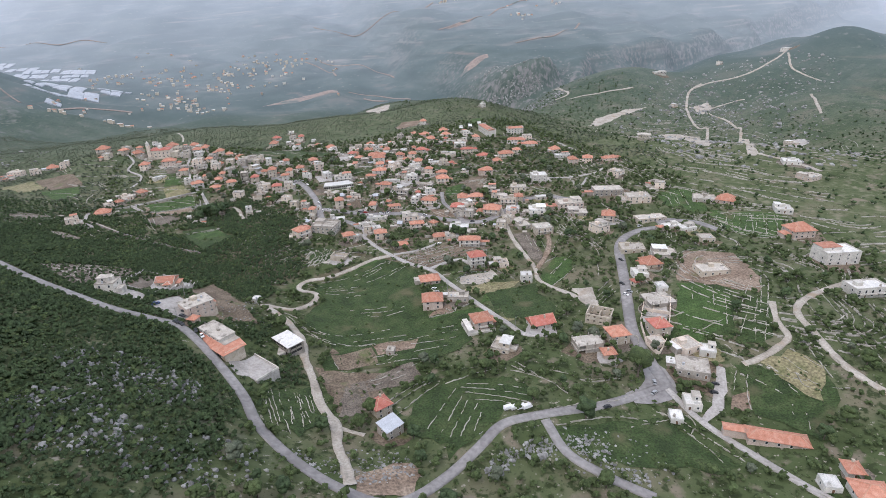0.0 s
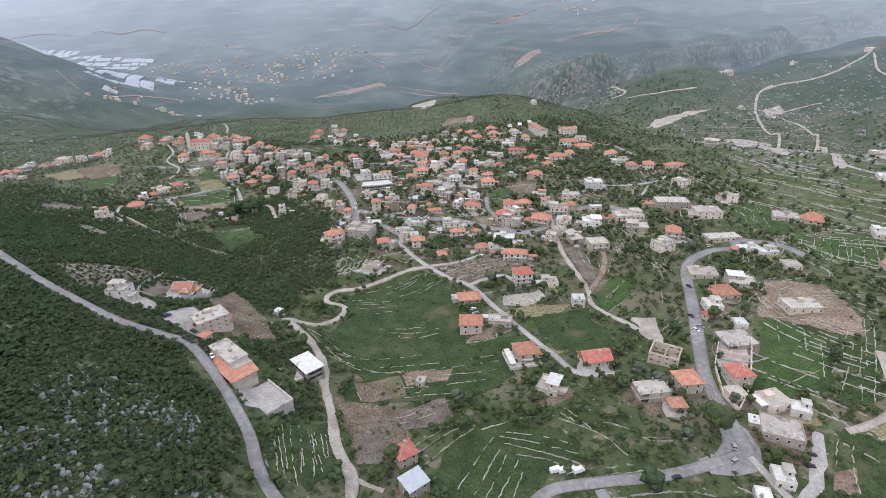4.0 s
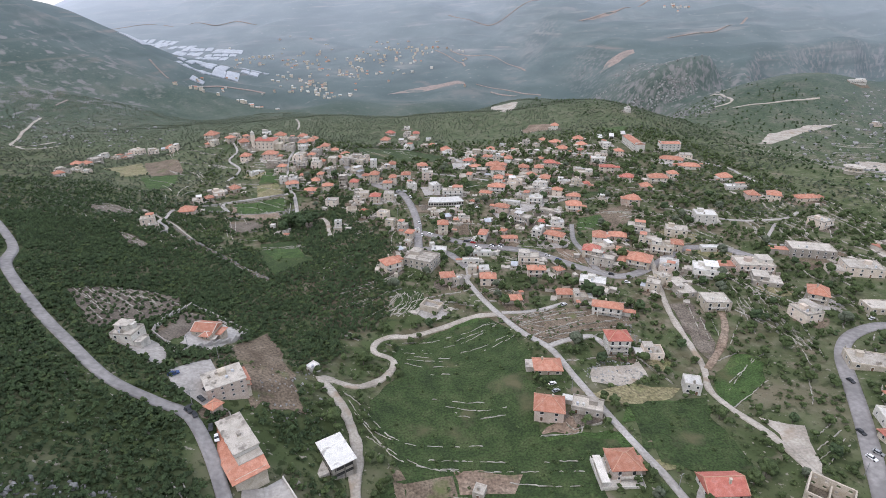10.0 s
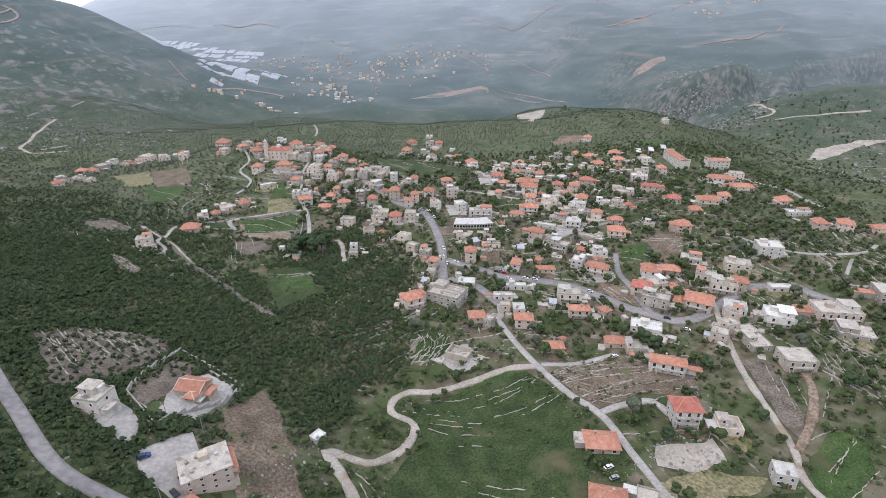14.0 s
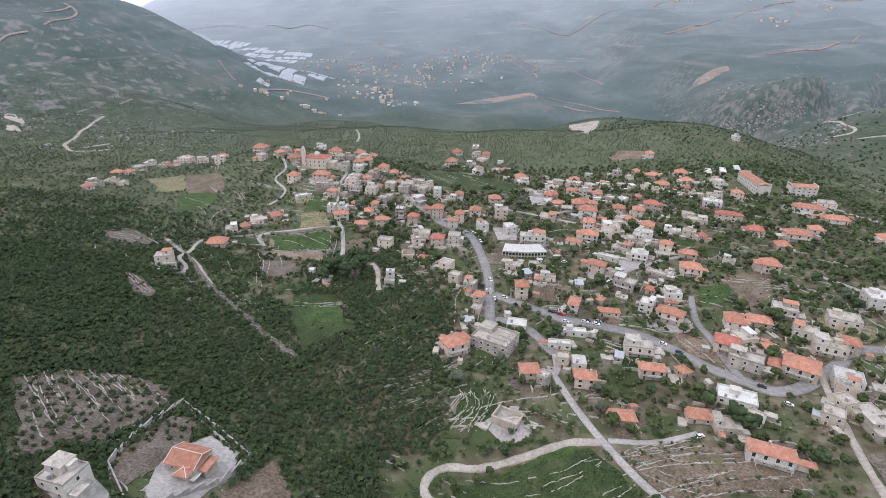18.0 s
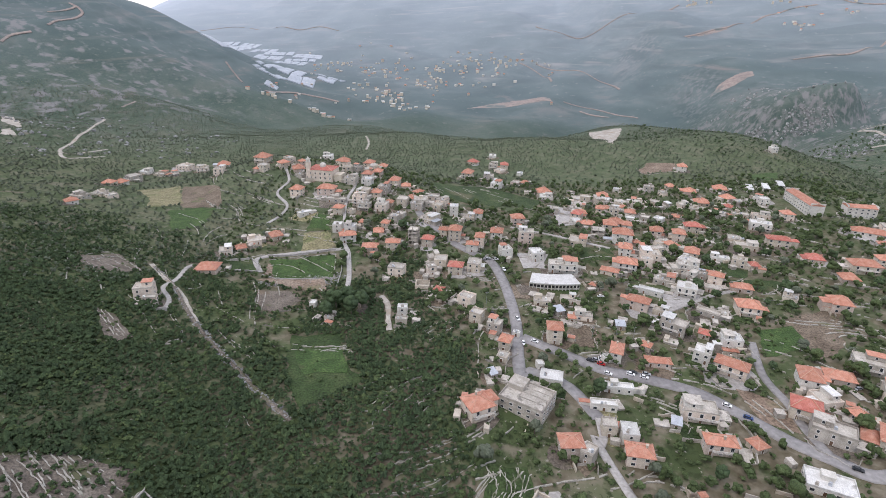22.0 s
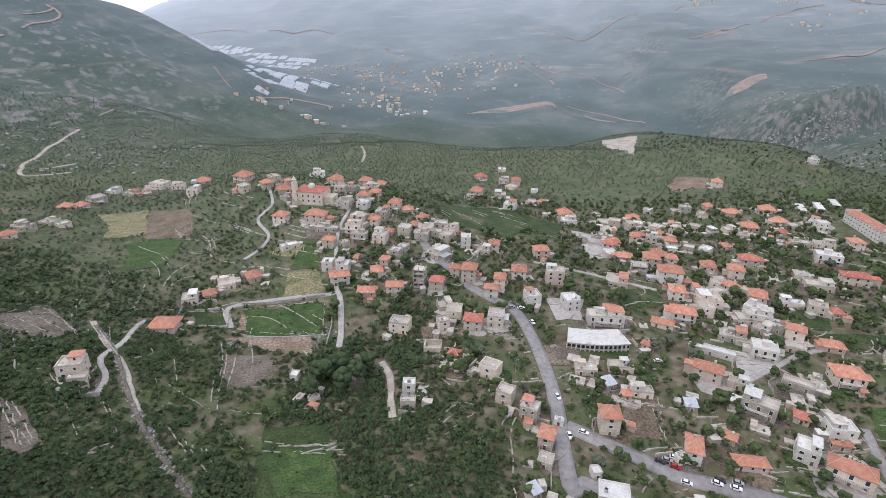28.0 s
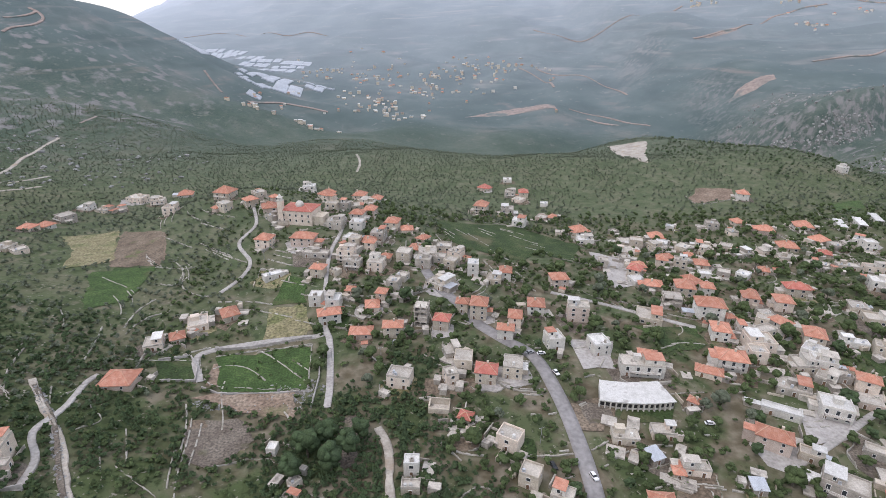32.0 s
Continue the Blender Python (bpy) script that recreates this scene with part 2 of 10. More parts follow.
# ---- ground ----
# Soft rises and hollows: x, y, radius, height.
WEST_RISES = [
    (-120, 140, 110, 66.2), (-190, 300, 110, 40.5), (-70, 170, 60, -6.0), (-60, 300, 60, -12.3),
    (-130, 400, 70, -17.6), (-10, 230, 60, -20.7), (20, 320, 60, -2.7), (60, 140, 80, -23.2),
    (40, 470, 90, 7.2), (60, 380, 60, -7.3), (5, 165, 35, -4.0), (-28, 262, 30, 7.2),
    (14, 300, 35, -3.9), (11, 380, 35, 5.3), (-100, 270, 40, -8.3), (-60, 270, 30, 7.0),
    (-140, 430, 35, 6.5),
]
EAST_RISES = [
    (100, 250, 80, 8.4), (190, 250, 80, -5.0), (200, 140, 90, 12.2), (220, 380, 100, 2.9),
    (85, 150, 35, 10.9), (226, 205, 40, 4.3), (150, 255, 35, -7.0), (170, 125, 35, -8.1),
]
VILLAGE_RISES = [
    (120, 560, 90, 6.5), (-120, 640, 90, 26.7), (-175, 590, 60, -9.6), (-115, 490, 60, -8.5),
    (280, 640, 90, 14.5), (210, 720, 90, -4.9), (360, 830, 90, 9.2), (100, 880, 110, 7.5),
    (10, 730, 80, -5.6), (-230, 660, 90, -25.7), (-480, 850, 160, 1.4), (-300, 950, 180, -14.8),
    (760, 520, 150, -4.3), (620, 700, 140, -26.7), (430, 500, 110, 12.4),
]
OUTER_RISES = [
    (500, 300, 130, 20.0), (-100, 1040, 120, 21.6), (250, 950, 130, 58.5), (560, 900, 150, -19.8),
    (450, 1150, 150, -97.8), (100, 1150, 160, -79.4), (-650, 1100, 250, -16.5), (330, 300, 90, 4.6),
    (-350, 520, 150, 38.7), (-175, 675, 45, 20.9), (270, 1090, 90, 35.5), (207, 930, 70, -32.4),
    (620, 720, 90, 7.5), (880, 650, 150, 22.3), (-300, 1300, 180, -54.6), (-720, 1480, 150, -17.9),
]
HILL_RISES = [
    (900, 850, 180, -61.3), (1100, 1150, 220, 9.1), (1200, 900, 220, 101.2), (660, 540, 110, -32.3), (1000, 600, 200, 2.2), (1400, 1250, 250, 5.5),
    (700, 1000, 150, 68.1), (540, 480, 100, 6.4), (780, 760, 120, -7.9), (430, 330, 70, -2.7), (450, 420, 70, 1.2),
]
FAR_RISES = [
    (-830, 1620, 270, 129), (-1180, 1450, 320, 106), (-700, 1990, 150, -25), (-1600, 1200, 420, 212),
    (-1000, 4400, 1100, 430), (500, 4700, 1300, 190), (2700, 2500, 800, 240),
]


def step(a, b, v):
    u = np.clip((v - a) / (b - a), 0, 1)
    return u * u * (3 - 2 * u)


def ripple(x, y, size, seed):
    """Soft random waves between -1 and 1."""
    rng = np.random.RandomState(seed)
    out = 0 * x
    for _ in range(6):
        a, p, k = rng.uniform(0, 6.28), rng.uniform(0, 6.28), rng.uniform(0.7, 1.6) * 6.28 / size
        out = out + np.sin((np.cos(a) * x + np.sin(a) * y) * k + p)
    return out / 3.2


def ground(x, y):
    """Height of the ground, for numbers or arrays."""
    x, y = np.asarray(x, float), np.asarray(y, float)
    z = 20.0 + 0 * x
    for gx, gy, r, h in WEST_RISES + EAST_RISES + VILLAGE_RISES + OUTER_RISES + HILL_RISES + FAR_RISES:
        z = z + h * np.exp(-((x - gx) ** 2 + (y - gy) ** 2) / (2 * r * r))
    far = step(1150, 1600, y + 0.25 * x)
    s = (np.minimum(x, 600) - 0.35 * np.maximum(x - 600, 0) + y - 1830) * 0.7071
    z = z - 75 * far + (0.125 + 0.1 * step(600, 1300, x)) * np.maximum(s + 40 * np.log1p(np.exp(-np.abs(s) / 40)), 0) * step(-20, 60, s + 60)
    rough = step(500, 1600, np.hypot(x, y - 150))
    cliff = step(-60, 20, s + 25 * ripple(x, y, 160, 5)) * step(420, 640, x) * step(1000, 1250, y + 0.4 * x)
    z = z + 95 * cliff
    # The valley floor is smoother than the slopes round it.
    rough = rough * (1 - 0.9 * np.exp(-(((s + 170) / 170) ** 2)) * step(1250, 1500, y) * step(250, 0, x))
    return z + ripple(x, y, 60, 1) * (0.5 + 3 * rough) * (1 - step(800, 1400, np.hypot(x, y - 150))) + ripple(x, y, 240, 2) * 14 * rough + ripple(x, y, 700, 3) * 22 * step(1500, 2600, y) * rough


def graded(a, b, lo, hi, fine, growth):
    """Grid lines from a to b, fine between lo and hi and wider away from there."""
    v = list(np.arange(lo, hi, fine))
    d = fine
    while v[-1] < b:
        d *= growth
        v.append(v[-1] + d)
    d = fine
    while v[0] > a:
        d *= growth
        v.insert(0, v[0] - d)
    return np.array(v)


def sheet(xs, ys, height):
    """A grid mesh over the lines xs and ys."""
    gx, gy = np.meshgrid(xs, ys)
    co = np.stack([gx, gy, height(gx, gy)], -1).reshape(-1, 3)
    nx, ny = len(xs), len(ys)
    i = np.arange((ny - 1) * nx).reshape(ny - 1, nx)[:, :-1].ravel()
    return co, np.stack([i, i + 1, i + nx + 1, i + nx], -1)


def mesh_of(name, co, faces, material, smooth=False):
    """A mesh from an array of points and an array of triangles or quads."""
    me = bpy.data.meshes.new(name)
    k = faces.shape[1]
    me.vertices.add(len(co))
    me.vertices.foreach_set("co", np.asarray(co, np.float32).ravel())
    me.loops.add(faces.size)
    me.loops.foreach_set("vertex_index", np.asarray(faces, np.int32).ravel())
    me.polygons.add(len(faces))
    me.polygons.foreach_set("loop_start", np.arange(0, faces.size, k, dtype=np.int32))
    me.polygons.foreach_set("use_smooth", np.full(len(faces), smooth))
    me.update(calc_edges=True)
    me.materials.append(material)
    return me


def landscape_material():
    """Scrub, grass, dry soil and pale stones; far away a blue-green haze painted into colour and emission."""
    m = bpy.data.materials.new("hillside_scrub_far_haze")
    m.use_nodes = True
    nt = m.node_tree
    b = nt.nodes["Principled BSDF"]
    b.inputs["Roughness"].default_value, b.inputs["Specular IOR Level"].default_value = 0.95, 0.1
    pos = nt.nodes.new("ShaderNodeNewGeometry").outputs["Position"]

    lean = nt.nodes.new("ShaderNodeMapping")
    lean.inputs["Rotation"].default_value = (0, 0.07, 0)
    nt.links.new(pos, lean.inputs["Vector"])

    def noise_at(scale, detail=5, stretch=None, tilted=False):
        v = pos
        if stretch:
            mp = nt.nodes.new("ShaderNodeMapping")
            mp.inputs["Scale"].default_value = stretch
            nt.links.new(lean.outputs["Vector"] if tilted else pos, mp.inputs["Vector"])
            v = mp.outputs["Vector"]
        t = nt.nodes.new("ShaderNodeTexNoise")
        t.inputs["Scale"].default_value, t.inputs["Detail"].default_value = scale, detail
        nt.links.new(v, t.inputs["Vector"])
        return t.outputs["Fac"]

    def ramp(fac, stops):
        r = nt.nodes.new("ShaderNodeValToRGB")
        r.color_ramp.elements.remove(r.color_ramp.elements[1])
        for k, (p, c) in enumerate(stops):
            e = r.color_ramp.elements[0] if k == 0 else r.color_ramp.elements.new(p)
            e.position, e.color = p, (*c, 1)
        nt.links.new(fac, r.inputs["Fac"])
        return r.outputs["Color"]

    def mix(fac, a, c):
        x = nt.nodes.new("ShaderNodeMix")
        x.data_type = "RGBA"
        nt.links.new(fac, x.inputs["Factor"])
        for s, v in (("A", a), ("B", c)):
            if isinstance(v, tuple):
                x.inputs[s].default_value = (*v, 1)
            else:
                nt.links.new(v, x.inputs[s])
        return x.outputs["Result"]

    def mask(fac, lo, hi):
        r = nt.nodes.new("ShaderNodeMapRange")
        r.inputs["From Min"].default_value, r.inputs["From Max"].default_value = lo, hi
        nt.links.new(fac, r.inputs["Value"])
        return r.outputs["Result"]

    base = ramp(noise_at(0.03, 7), [(0.3, (0.052, 0.070, 0.030)), (0.44, (0.072, 0.096, 0.042)), (0.54, (0.098, 0.115, 0.060)), (0.68, (0.16, 0.145, 0.10))])
    base = mix(mask(noise_at(0.25, 4), 0.54, 0.62), base, (0.040, 0.054, 0.024))
    # Little bare soil under the woods.
    wd = nt.nodes.new("ShaderNodeVectorMath")
    wd.operation = "DISTANCE"
    wd.inputs[1].default_value = (-130, 270, 20)
    nt.links.new(pos, wd.inputs[0])
    bare = nt.nodes.new("ShaderNodeMath")
    bare.operation = "MULTIPLY"
    nt.links.new(mask(noise_at(0.09, 7), 0.58, 0.68), bare.inputs[0])
    nt.links.new(mask(wd.outputs["Value"], 120, 200), bare.inputs[1])
    base = mix(bare.outputs[0], base, (0.19, 0.165, 0.125))
    base = mix(mask(noise_at(0.8, 3), 0.62, 0.72), base, (0.030, 0.042, 0.018))
    base = mix(mask(noise_at(0.55, 3), 0.64, 0.70), base, (0.27, 0.25, 0.21))
    # Paler dry grass under the olive groves of the plateau, lightened further for haze.
    pd = nt.nodes.new("ShaderNodeVectorMath")
    pd.operation = "DISTANCE"
    pd.inputs[1].default_value = (-40, 950, 30)
    nt.links.new(pos, pd.inputs[0])
    grove = nt.nodes.new("ShaderNodeMath")
    grove.operation = "MULTIPLY"
    grove.inputs[1].default_value = 0.8
    nt.links.new(mask(pd.outputs["Value"], 520, 330), grove.inputs[0])
    base = mix(grove.outputs[0], base, ramp(noise_at(0.12, 7), [(0.35, (0.072, 0.094, 0.053)), (0.5, (0.10, 0.122, 0.072)), (0.68, (0.15, 0.155, 0.105))]))
    # Dry stony terraces on the sunny eastern slopes.
    ed = nt.nodes.new("ShaderNodeVectorMath")
    ed.operation = "DISTANCE"
    ed.inputs[1].default_value = (460, 430, 50)
    nt.links.new(pos, ed.inputs[0])
    east = nt.nodes.new("ShaderNodeMath")
    east.operation = "MULTIPLY"
    nt.links.new(mask(ed.outputs["Value"], 420, 240), east.inputs[0])
    nt.links.new(mask(noise_at(0.05, 8), 0.42, 0.60), east.inputs[1])
    base = mix(east.outputs[0], base, ramp(noise_at(0.15, 6), [(0.35, (0.068, 0.090, 0.042)), (0.52, (0.10, 0.118, 0.062)), (0.68, (0.20, 0.19, 0.135))]))
    # Trodden, dusty soil among the houses.
    vd = nt.nodes.new("ShaderNodeVectorMath")
    vd.operation = "DISTANCE"
    vd.inputs[1].default_value = (90, 470, 30)
    nt.links.new(pos, vd.inputs[0])
    amount = nt.nodes.new("ShaderNodeMath")
    amount.operation = "MULTIPLY"
    nt.links.new(mask(vd.outputs["Value"], 260, 150), amount.inputs[0])
    nt.links.new(mask(noise_at(0.06, 6), 0.45, 0.58), amount.inputs[1])
    base = mix(amount.outputs[0], base, ramp(noise_at(0.2, 5), [(0.35, (0.10, 0.085, 0.055)), (0.5, (0.145, 0.125, 0.088)), (0.65, (0.215, 0.19, 0.145))]))
    # Distant hills, their blue-green cast standing in for haze in the colour.
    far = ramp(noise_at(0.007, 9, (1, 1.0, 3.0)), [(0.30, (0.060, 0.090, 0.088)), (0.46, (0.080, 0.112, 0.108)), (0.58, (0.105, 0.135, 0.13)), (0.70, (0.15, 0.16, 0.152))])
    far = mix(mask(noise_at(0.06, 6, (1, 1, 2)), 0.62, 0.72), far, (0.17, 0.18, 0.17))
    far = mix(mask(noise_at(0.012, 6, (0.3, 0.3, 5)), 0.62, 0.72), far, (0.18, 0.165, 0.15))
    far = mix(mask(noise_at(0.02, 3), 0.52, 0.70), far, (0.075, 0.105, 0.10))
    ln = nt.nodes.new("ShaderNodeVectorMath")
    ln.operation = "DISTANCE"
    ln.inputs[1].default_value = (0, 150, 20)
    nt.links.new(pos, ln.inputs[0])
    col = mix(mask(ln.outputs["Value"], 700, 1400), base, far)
    # Bare rock where the ground is steep.
    sep = nt.nodes.new("ShaderNodeSeparateXYZ")
    nt.links.new(nt.nodes.new("ShaderNodeNewGeometry").outputs["Normal"], sep.inputs[0])
    steep = nt.nodes.new("ShaderNodeMath")
    steep.operation = "MULTIPLY"
    nt.links.new(mask(sep.outputs["Z"], 0.86, 0.66), steep.inputs[0])
    nt.links.new(mask(noise_at(0.11, 8, (1, 1, 0.45)), 0.47, 0.60), steep.inputs[1])
    col = mix(steep.outputs[0], col, (0.185, 0.183, 0.18))
    # Grey rock showing through on the western mountain and along the gorge.
    for centre, near, wide in (((-690, 1180, 60), 190, 330), ((660, 1230, 0), 120, 230)):
        md = nt.nodes.new("ShaderNodeVectorMath")
        md.operation = "DISTANCE"
        md.inputs[1].default_value = centre
        nt.links.new(pos, md.inputs[0])
        bare = nt.nodes.new("ShaderNodeMath")
        bare.operation = "MULTIPLY"
        nt.links.new(mask(md.outputs["Value"], wide, near), bare.inputs[0])
        nt.links.new(mask(noise_at(0.05, 9, (1, 1, 0.35)), 0.54, 0.66), bare.inputs[1])
        col = mix(bare.outputs[0], col, (0.20, 0.198, 0.195))
    # Pale scars and benches that run level along the far slopes.
    band = nt.nodes.new("ShaderNodeMath")
    band.operation = "MULTIPLY"
    nt.links.new(mask(ln.outputs["Value"], 1250, 1700), band.inputs[0])
    nt.links.new(mask(noise_at(0.008, 9, (0.5, 0.5, 9), True), 0.60, 0.72), band.inputs[1])
    col = mix(band.outputs[0], col, (0.20, 0.195, 0.18))
    band = nt.nodes.new("ShaderNodeMath")
    band.operation = "MULTIPLY"
    nt.links.new(mask(ln.outputs["Value"], 1250, 1700), band.inputs[0])
    nt.links.new(mask(noise_at(0.009, 8, (0.6, 0.6, 5), True), 0.50, 0.68), band.inputs[1])
    col = mix(band.outputs[0], col, (0.062, 0.088, 0.086))
    # Haze painted as a pale blue veil that thickens with distance.
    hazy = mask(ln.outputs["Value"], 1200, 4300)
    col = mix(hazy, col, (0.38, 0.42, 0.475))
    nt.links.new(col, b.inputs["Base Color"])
    bump = nt.nodes.new("ShaderNodeBump")
    bump.inputs["Strength"].default_value, bump.inputs["Distance"].default_value = 0.7, 1.0
    nt.links.new(noise_at(0.4, 8), bump.inputs["Height"])
    nt.links.new(bump.outputs["Normal"], b.inputs["Normal"])
    # The far ground emits a little, standing in for light scattered by valley haze.
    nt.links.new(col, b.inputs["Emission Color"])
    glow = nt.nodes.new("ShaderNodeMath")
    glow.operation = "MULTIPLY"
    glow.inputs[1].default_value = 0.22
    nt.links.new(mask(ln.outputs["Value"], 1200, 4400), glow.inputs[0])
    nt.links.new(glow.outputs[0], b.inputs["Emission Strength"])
    return m


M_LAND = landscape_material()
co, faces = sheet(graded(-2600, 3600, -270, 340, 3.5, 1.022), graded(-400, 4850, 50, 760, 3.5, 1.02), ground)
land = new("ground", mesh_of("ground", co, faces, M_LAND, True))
tagged(land, "scrub-covered hillside with grass, bare soil and pale stones", "ground", kind="structure")


# ---- builders ----
class Shape:
    """Collects points and faces of one mesh."""

    def __init__(self):
        self.v, self.f, self.m = [], [], []

    def face(self, pts, mat=0):
        n = len(self.v)
        self.v += [tuple(p) for p in pts]
        self.f.append(tuple(range(n, n + len(pts))))
        self.m.append(mat)
        return self

    def box(self, x0, x1, y0, y1, z0, z1, mat=0):
        n = len(self.v)
        self.v += [(x, y, z) for z in (z0, z1) for x, y in ((x0, y0), (x1, y0), (x1, y1), (x0, y1))]
        for q in ((3, 2, 1, 0), (4, 5, 6, 7), (0, 1, 5, 4), (1, 2, 6, 5), (2, 3, 7, 6), (3, 0, 4, 7)):
            self.f.append(tuple(n + k for k in q))
            self.m.append(mat)
        return self

    def tube(self, x, y, z0, z1, r0, r1, n=10, mat=0):
        k = len(self.v)
        for z, r in ((z0, r0), (z1, r1)):
            self.v += [(x + r * math.cos(6.2832 * i / n), y + r * math.sin(6.2832 * i / n), z) for i in range(n)]
        for i in range(n):
            j = (i + 1) % n
            self.f.append((k + i, k + j, k + n + j, k + n + i))
            self.m.append(mat)
        self.f += [tuple(k + i for i in range(n - 1, -1, -1)), tuple(k + n + i for i in range(n))]
        self.m += [mat, mat]
        return self

    def beam(self, a, b, r, mat=0):
        """A square bar between two points."""
        a, b = Vector(a), Vector(b)
        d = (b - a).normalized()
        s = d.cross(Vector((0, 0, 1)))
        s = (s.normalized() if s.length > 1e-4 else Vector((1, 0, 0))) * r
        u = s.cross(d).normalized() * r
        n = len(self.v)
        for p in (a, b):
            self.v += [tuple(p + q) for q in (-s - u, s - u, s + u, -s + u)]
        for q in ((3, 2, 1, 0), (4, 5, 6, 7), (0, 1, 5, 4), (1, 2, 6, 5), (2, 3, 7, 6), (3, 0, 4, 7)):
            self.f.append(tuple(n + k for k in q))
            self.m.append(mat)
        return self

    def mesh(self, name, *materials):
        me = bpy.data.meshes.new(name)
        me.from_pydata(self.v, [], self.f)
        for mat in materials:
            me.materials.append(mat)
        if len(materials) > 1:
            me.polygons.foreach_set("material_index", self.m)
        return me


def part(name, shape, material, parent, label="", at=None):
    """One mesh object under a thing or under a part; shape may also be a finished mesh."""
    me = shape if isinstance(shape, bpy.types.Mesh) else shape.mesh(name, material)
    ob = new(name, me)
    ob.parent = parent
    if at:
        ob.matrix_basis = at
    if label:
        ob["label"] = label
    return ob


def thing(name, x, y, z, turn, label, category, group="", kind=""):
    ob = new(name)
    ob.matrix_basis = pose(x, y, z, 0, 0, turn)
    return tagged(ob, label, category, group, kind)


def height(x, y):
    return float(ground(x, y))


# ---- roads ----
ROAD_POINTS = []


def smooth_line(points, gap=3.0):
    """A soft curve through the points, in even steps."""
    p = [Vector((x, y)) for x, y in points]
    p = [2 * p[0] - p[1], *p, 2 * p[-1] - p[-2]]
    out = []
    for a, b, c, d in zip(p, p[1:], p[2:], p[3:]):
        n = max(2, int((c - b).length / gap))
        for k in range(n):
            t = k / n
            out.append(0.5 * ((2 * b) + (c - a) * t + (2 * a - 5 * b + 4 * c - d) * t * t + (3 * b - a - 3 * c + d) * t ** 3))
    return [*out, p[-2]]


def ribbon(points, width, lift, uneven=0.0, seed=0):
    """A road's surface, with its edges turned down into the ground."""
    line = smooth_line(points)
    rng = random.Random(seed)
    across = (-0.5, -0.5, -0.25, 0, 0.25, 0.5, 0.5)
    rows = []
    for k, p in enumerate(line):
        t = (line[min(k + 1, len(line) - 1)] - line[max(k - 1, 0)]).normalized()
        n = Vector((-t.y, t.x))
        wide = width * (1 + uneven * rng.uniform(-1, 1))
        rows.append([p + n * wide * a for a in across])
    co = np.array([[(*q,) for q in row] for row in rows])
    z = ground(co[..., 0], co[..., 1]) + lift
    mid = z[:, 3:4]
    z = np.maximum(z, 0.6 * mid + 0.4 * z)
    z[:, 0] -= 1.2
    z[:, -1] -= 1.2
    co = np.concatenate([co, z[..., None]], -1)
    nr, nc = co.shape[:2]
    i = np.arange((nr - 1) * nc).reshape(nr - 1, nc)[:, :-1].ravel()
    faces = np.stack([i, i + nc, i + nc + 1, i + 1], -1)
    return co.reshape(-1, 3), faces


def road(name, points, width, material, label, uneven=0.0):
    lift = 0.34 + 0.03 * (len(ROAD_POINTS) % 5) + (0.8 if points[0][1] > 1150 else 0)
    co, faces = ribbon(points, width, lift, uneven, len(points))
    ob = new(name, mesh_of(name, co, faces, material, True))
    tagged(ob, label, "road", kind="structure")
    ROAD_POINTS.append((np.array([(*p,) for p in smooth_line(points)]), width))
    return ob


# ---- fields ----
FIELDS = []


def inside(poly, x, y):
    """Whether points lie in a polygon."""
    hit = np.zeros(np.shape(x), bool)
    for (ax, ay), (bx, by) in zip(poly, poly[1:] + poly[:1]):
        cross = ((ay > y) != (by > y)) & (x < (bx - ax) * (y - ay) / ((by - ay) or 1e-9) + ax)
        hit ^= cross
    return hit


def patch(poly, lift, cell=4.0):
    """A piece of ground cut out along a polygon with a slightly wandering edge."""
    rng = random.Random(int(abs(poly[0][0]) * 7 + abs(poly[0][1])))
    edge = []
    for (ax, ay), (bx, by) in zip(poly, poly[1:] + poly[:1]):
        n = max(1, int(math.hypot(bx - ax, by - ay) / 5))
        for k in range(n):
            t = k / n
            edge.append((ax + (bx - ax) * t + rng.uniform(-1.3, 1.3), ay + (by - ay) * t + rng.uniform(-1.3, 1.3), 0))
    bm = bmesh.new()
    bm.faces.new([bm.verts.new(p) for p in edge])
    xs, ys = [p[0] for p in edge], [p[1] for p in edge]
    for axis, lo, hi in ((Vector((1, 0, 0)), min(xs), max(xs)), (Vector((0, 1, 0)), min(ys), max(ys))):
        v = lo + cell
        while v < hi:
            bmesh.ops.bisect_plane(bm, geom=bm.verts[:] + bm.edges[:] + bm.faces[:], plane_co=axis * v, plane_no=axis)
            v += cell
    zs = ground(np.array([v.co.x for v in bm.verts]), np.array([v.co.y for v in bm.verts])) + lift
    for v, z in zip(bm.verts, zs):
        v.co.z = z
    for f in bm.faces:
        if f.normal.z < 0:
            f.normal_flip()
        f.smooth = True
    return bm


def field(name, poly, material, label, lift=0.2):
    poly = [(float(a), float(b)) for a, b in poly]
    bm = patch(poly, lift)
    me = bpy.data.meshes.new(name)
    bm.normal_update()
    for f in bm.faces:
        if f.normal.z < 0:
            f.normal_flip()
    bm.to_mesh(me)
    bm.free()
    me.materials.append(material)
    ob = tagged(new(name, me), label, "field" if "paving" not in label else "pavement", kind="structure")
    FIELDS.append((poly, material))
    return ob


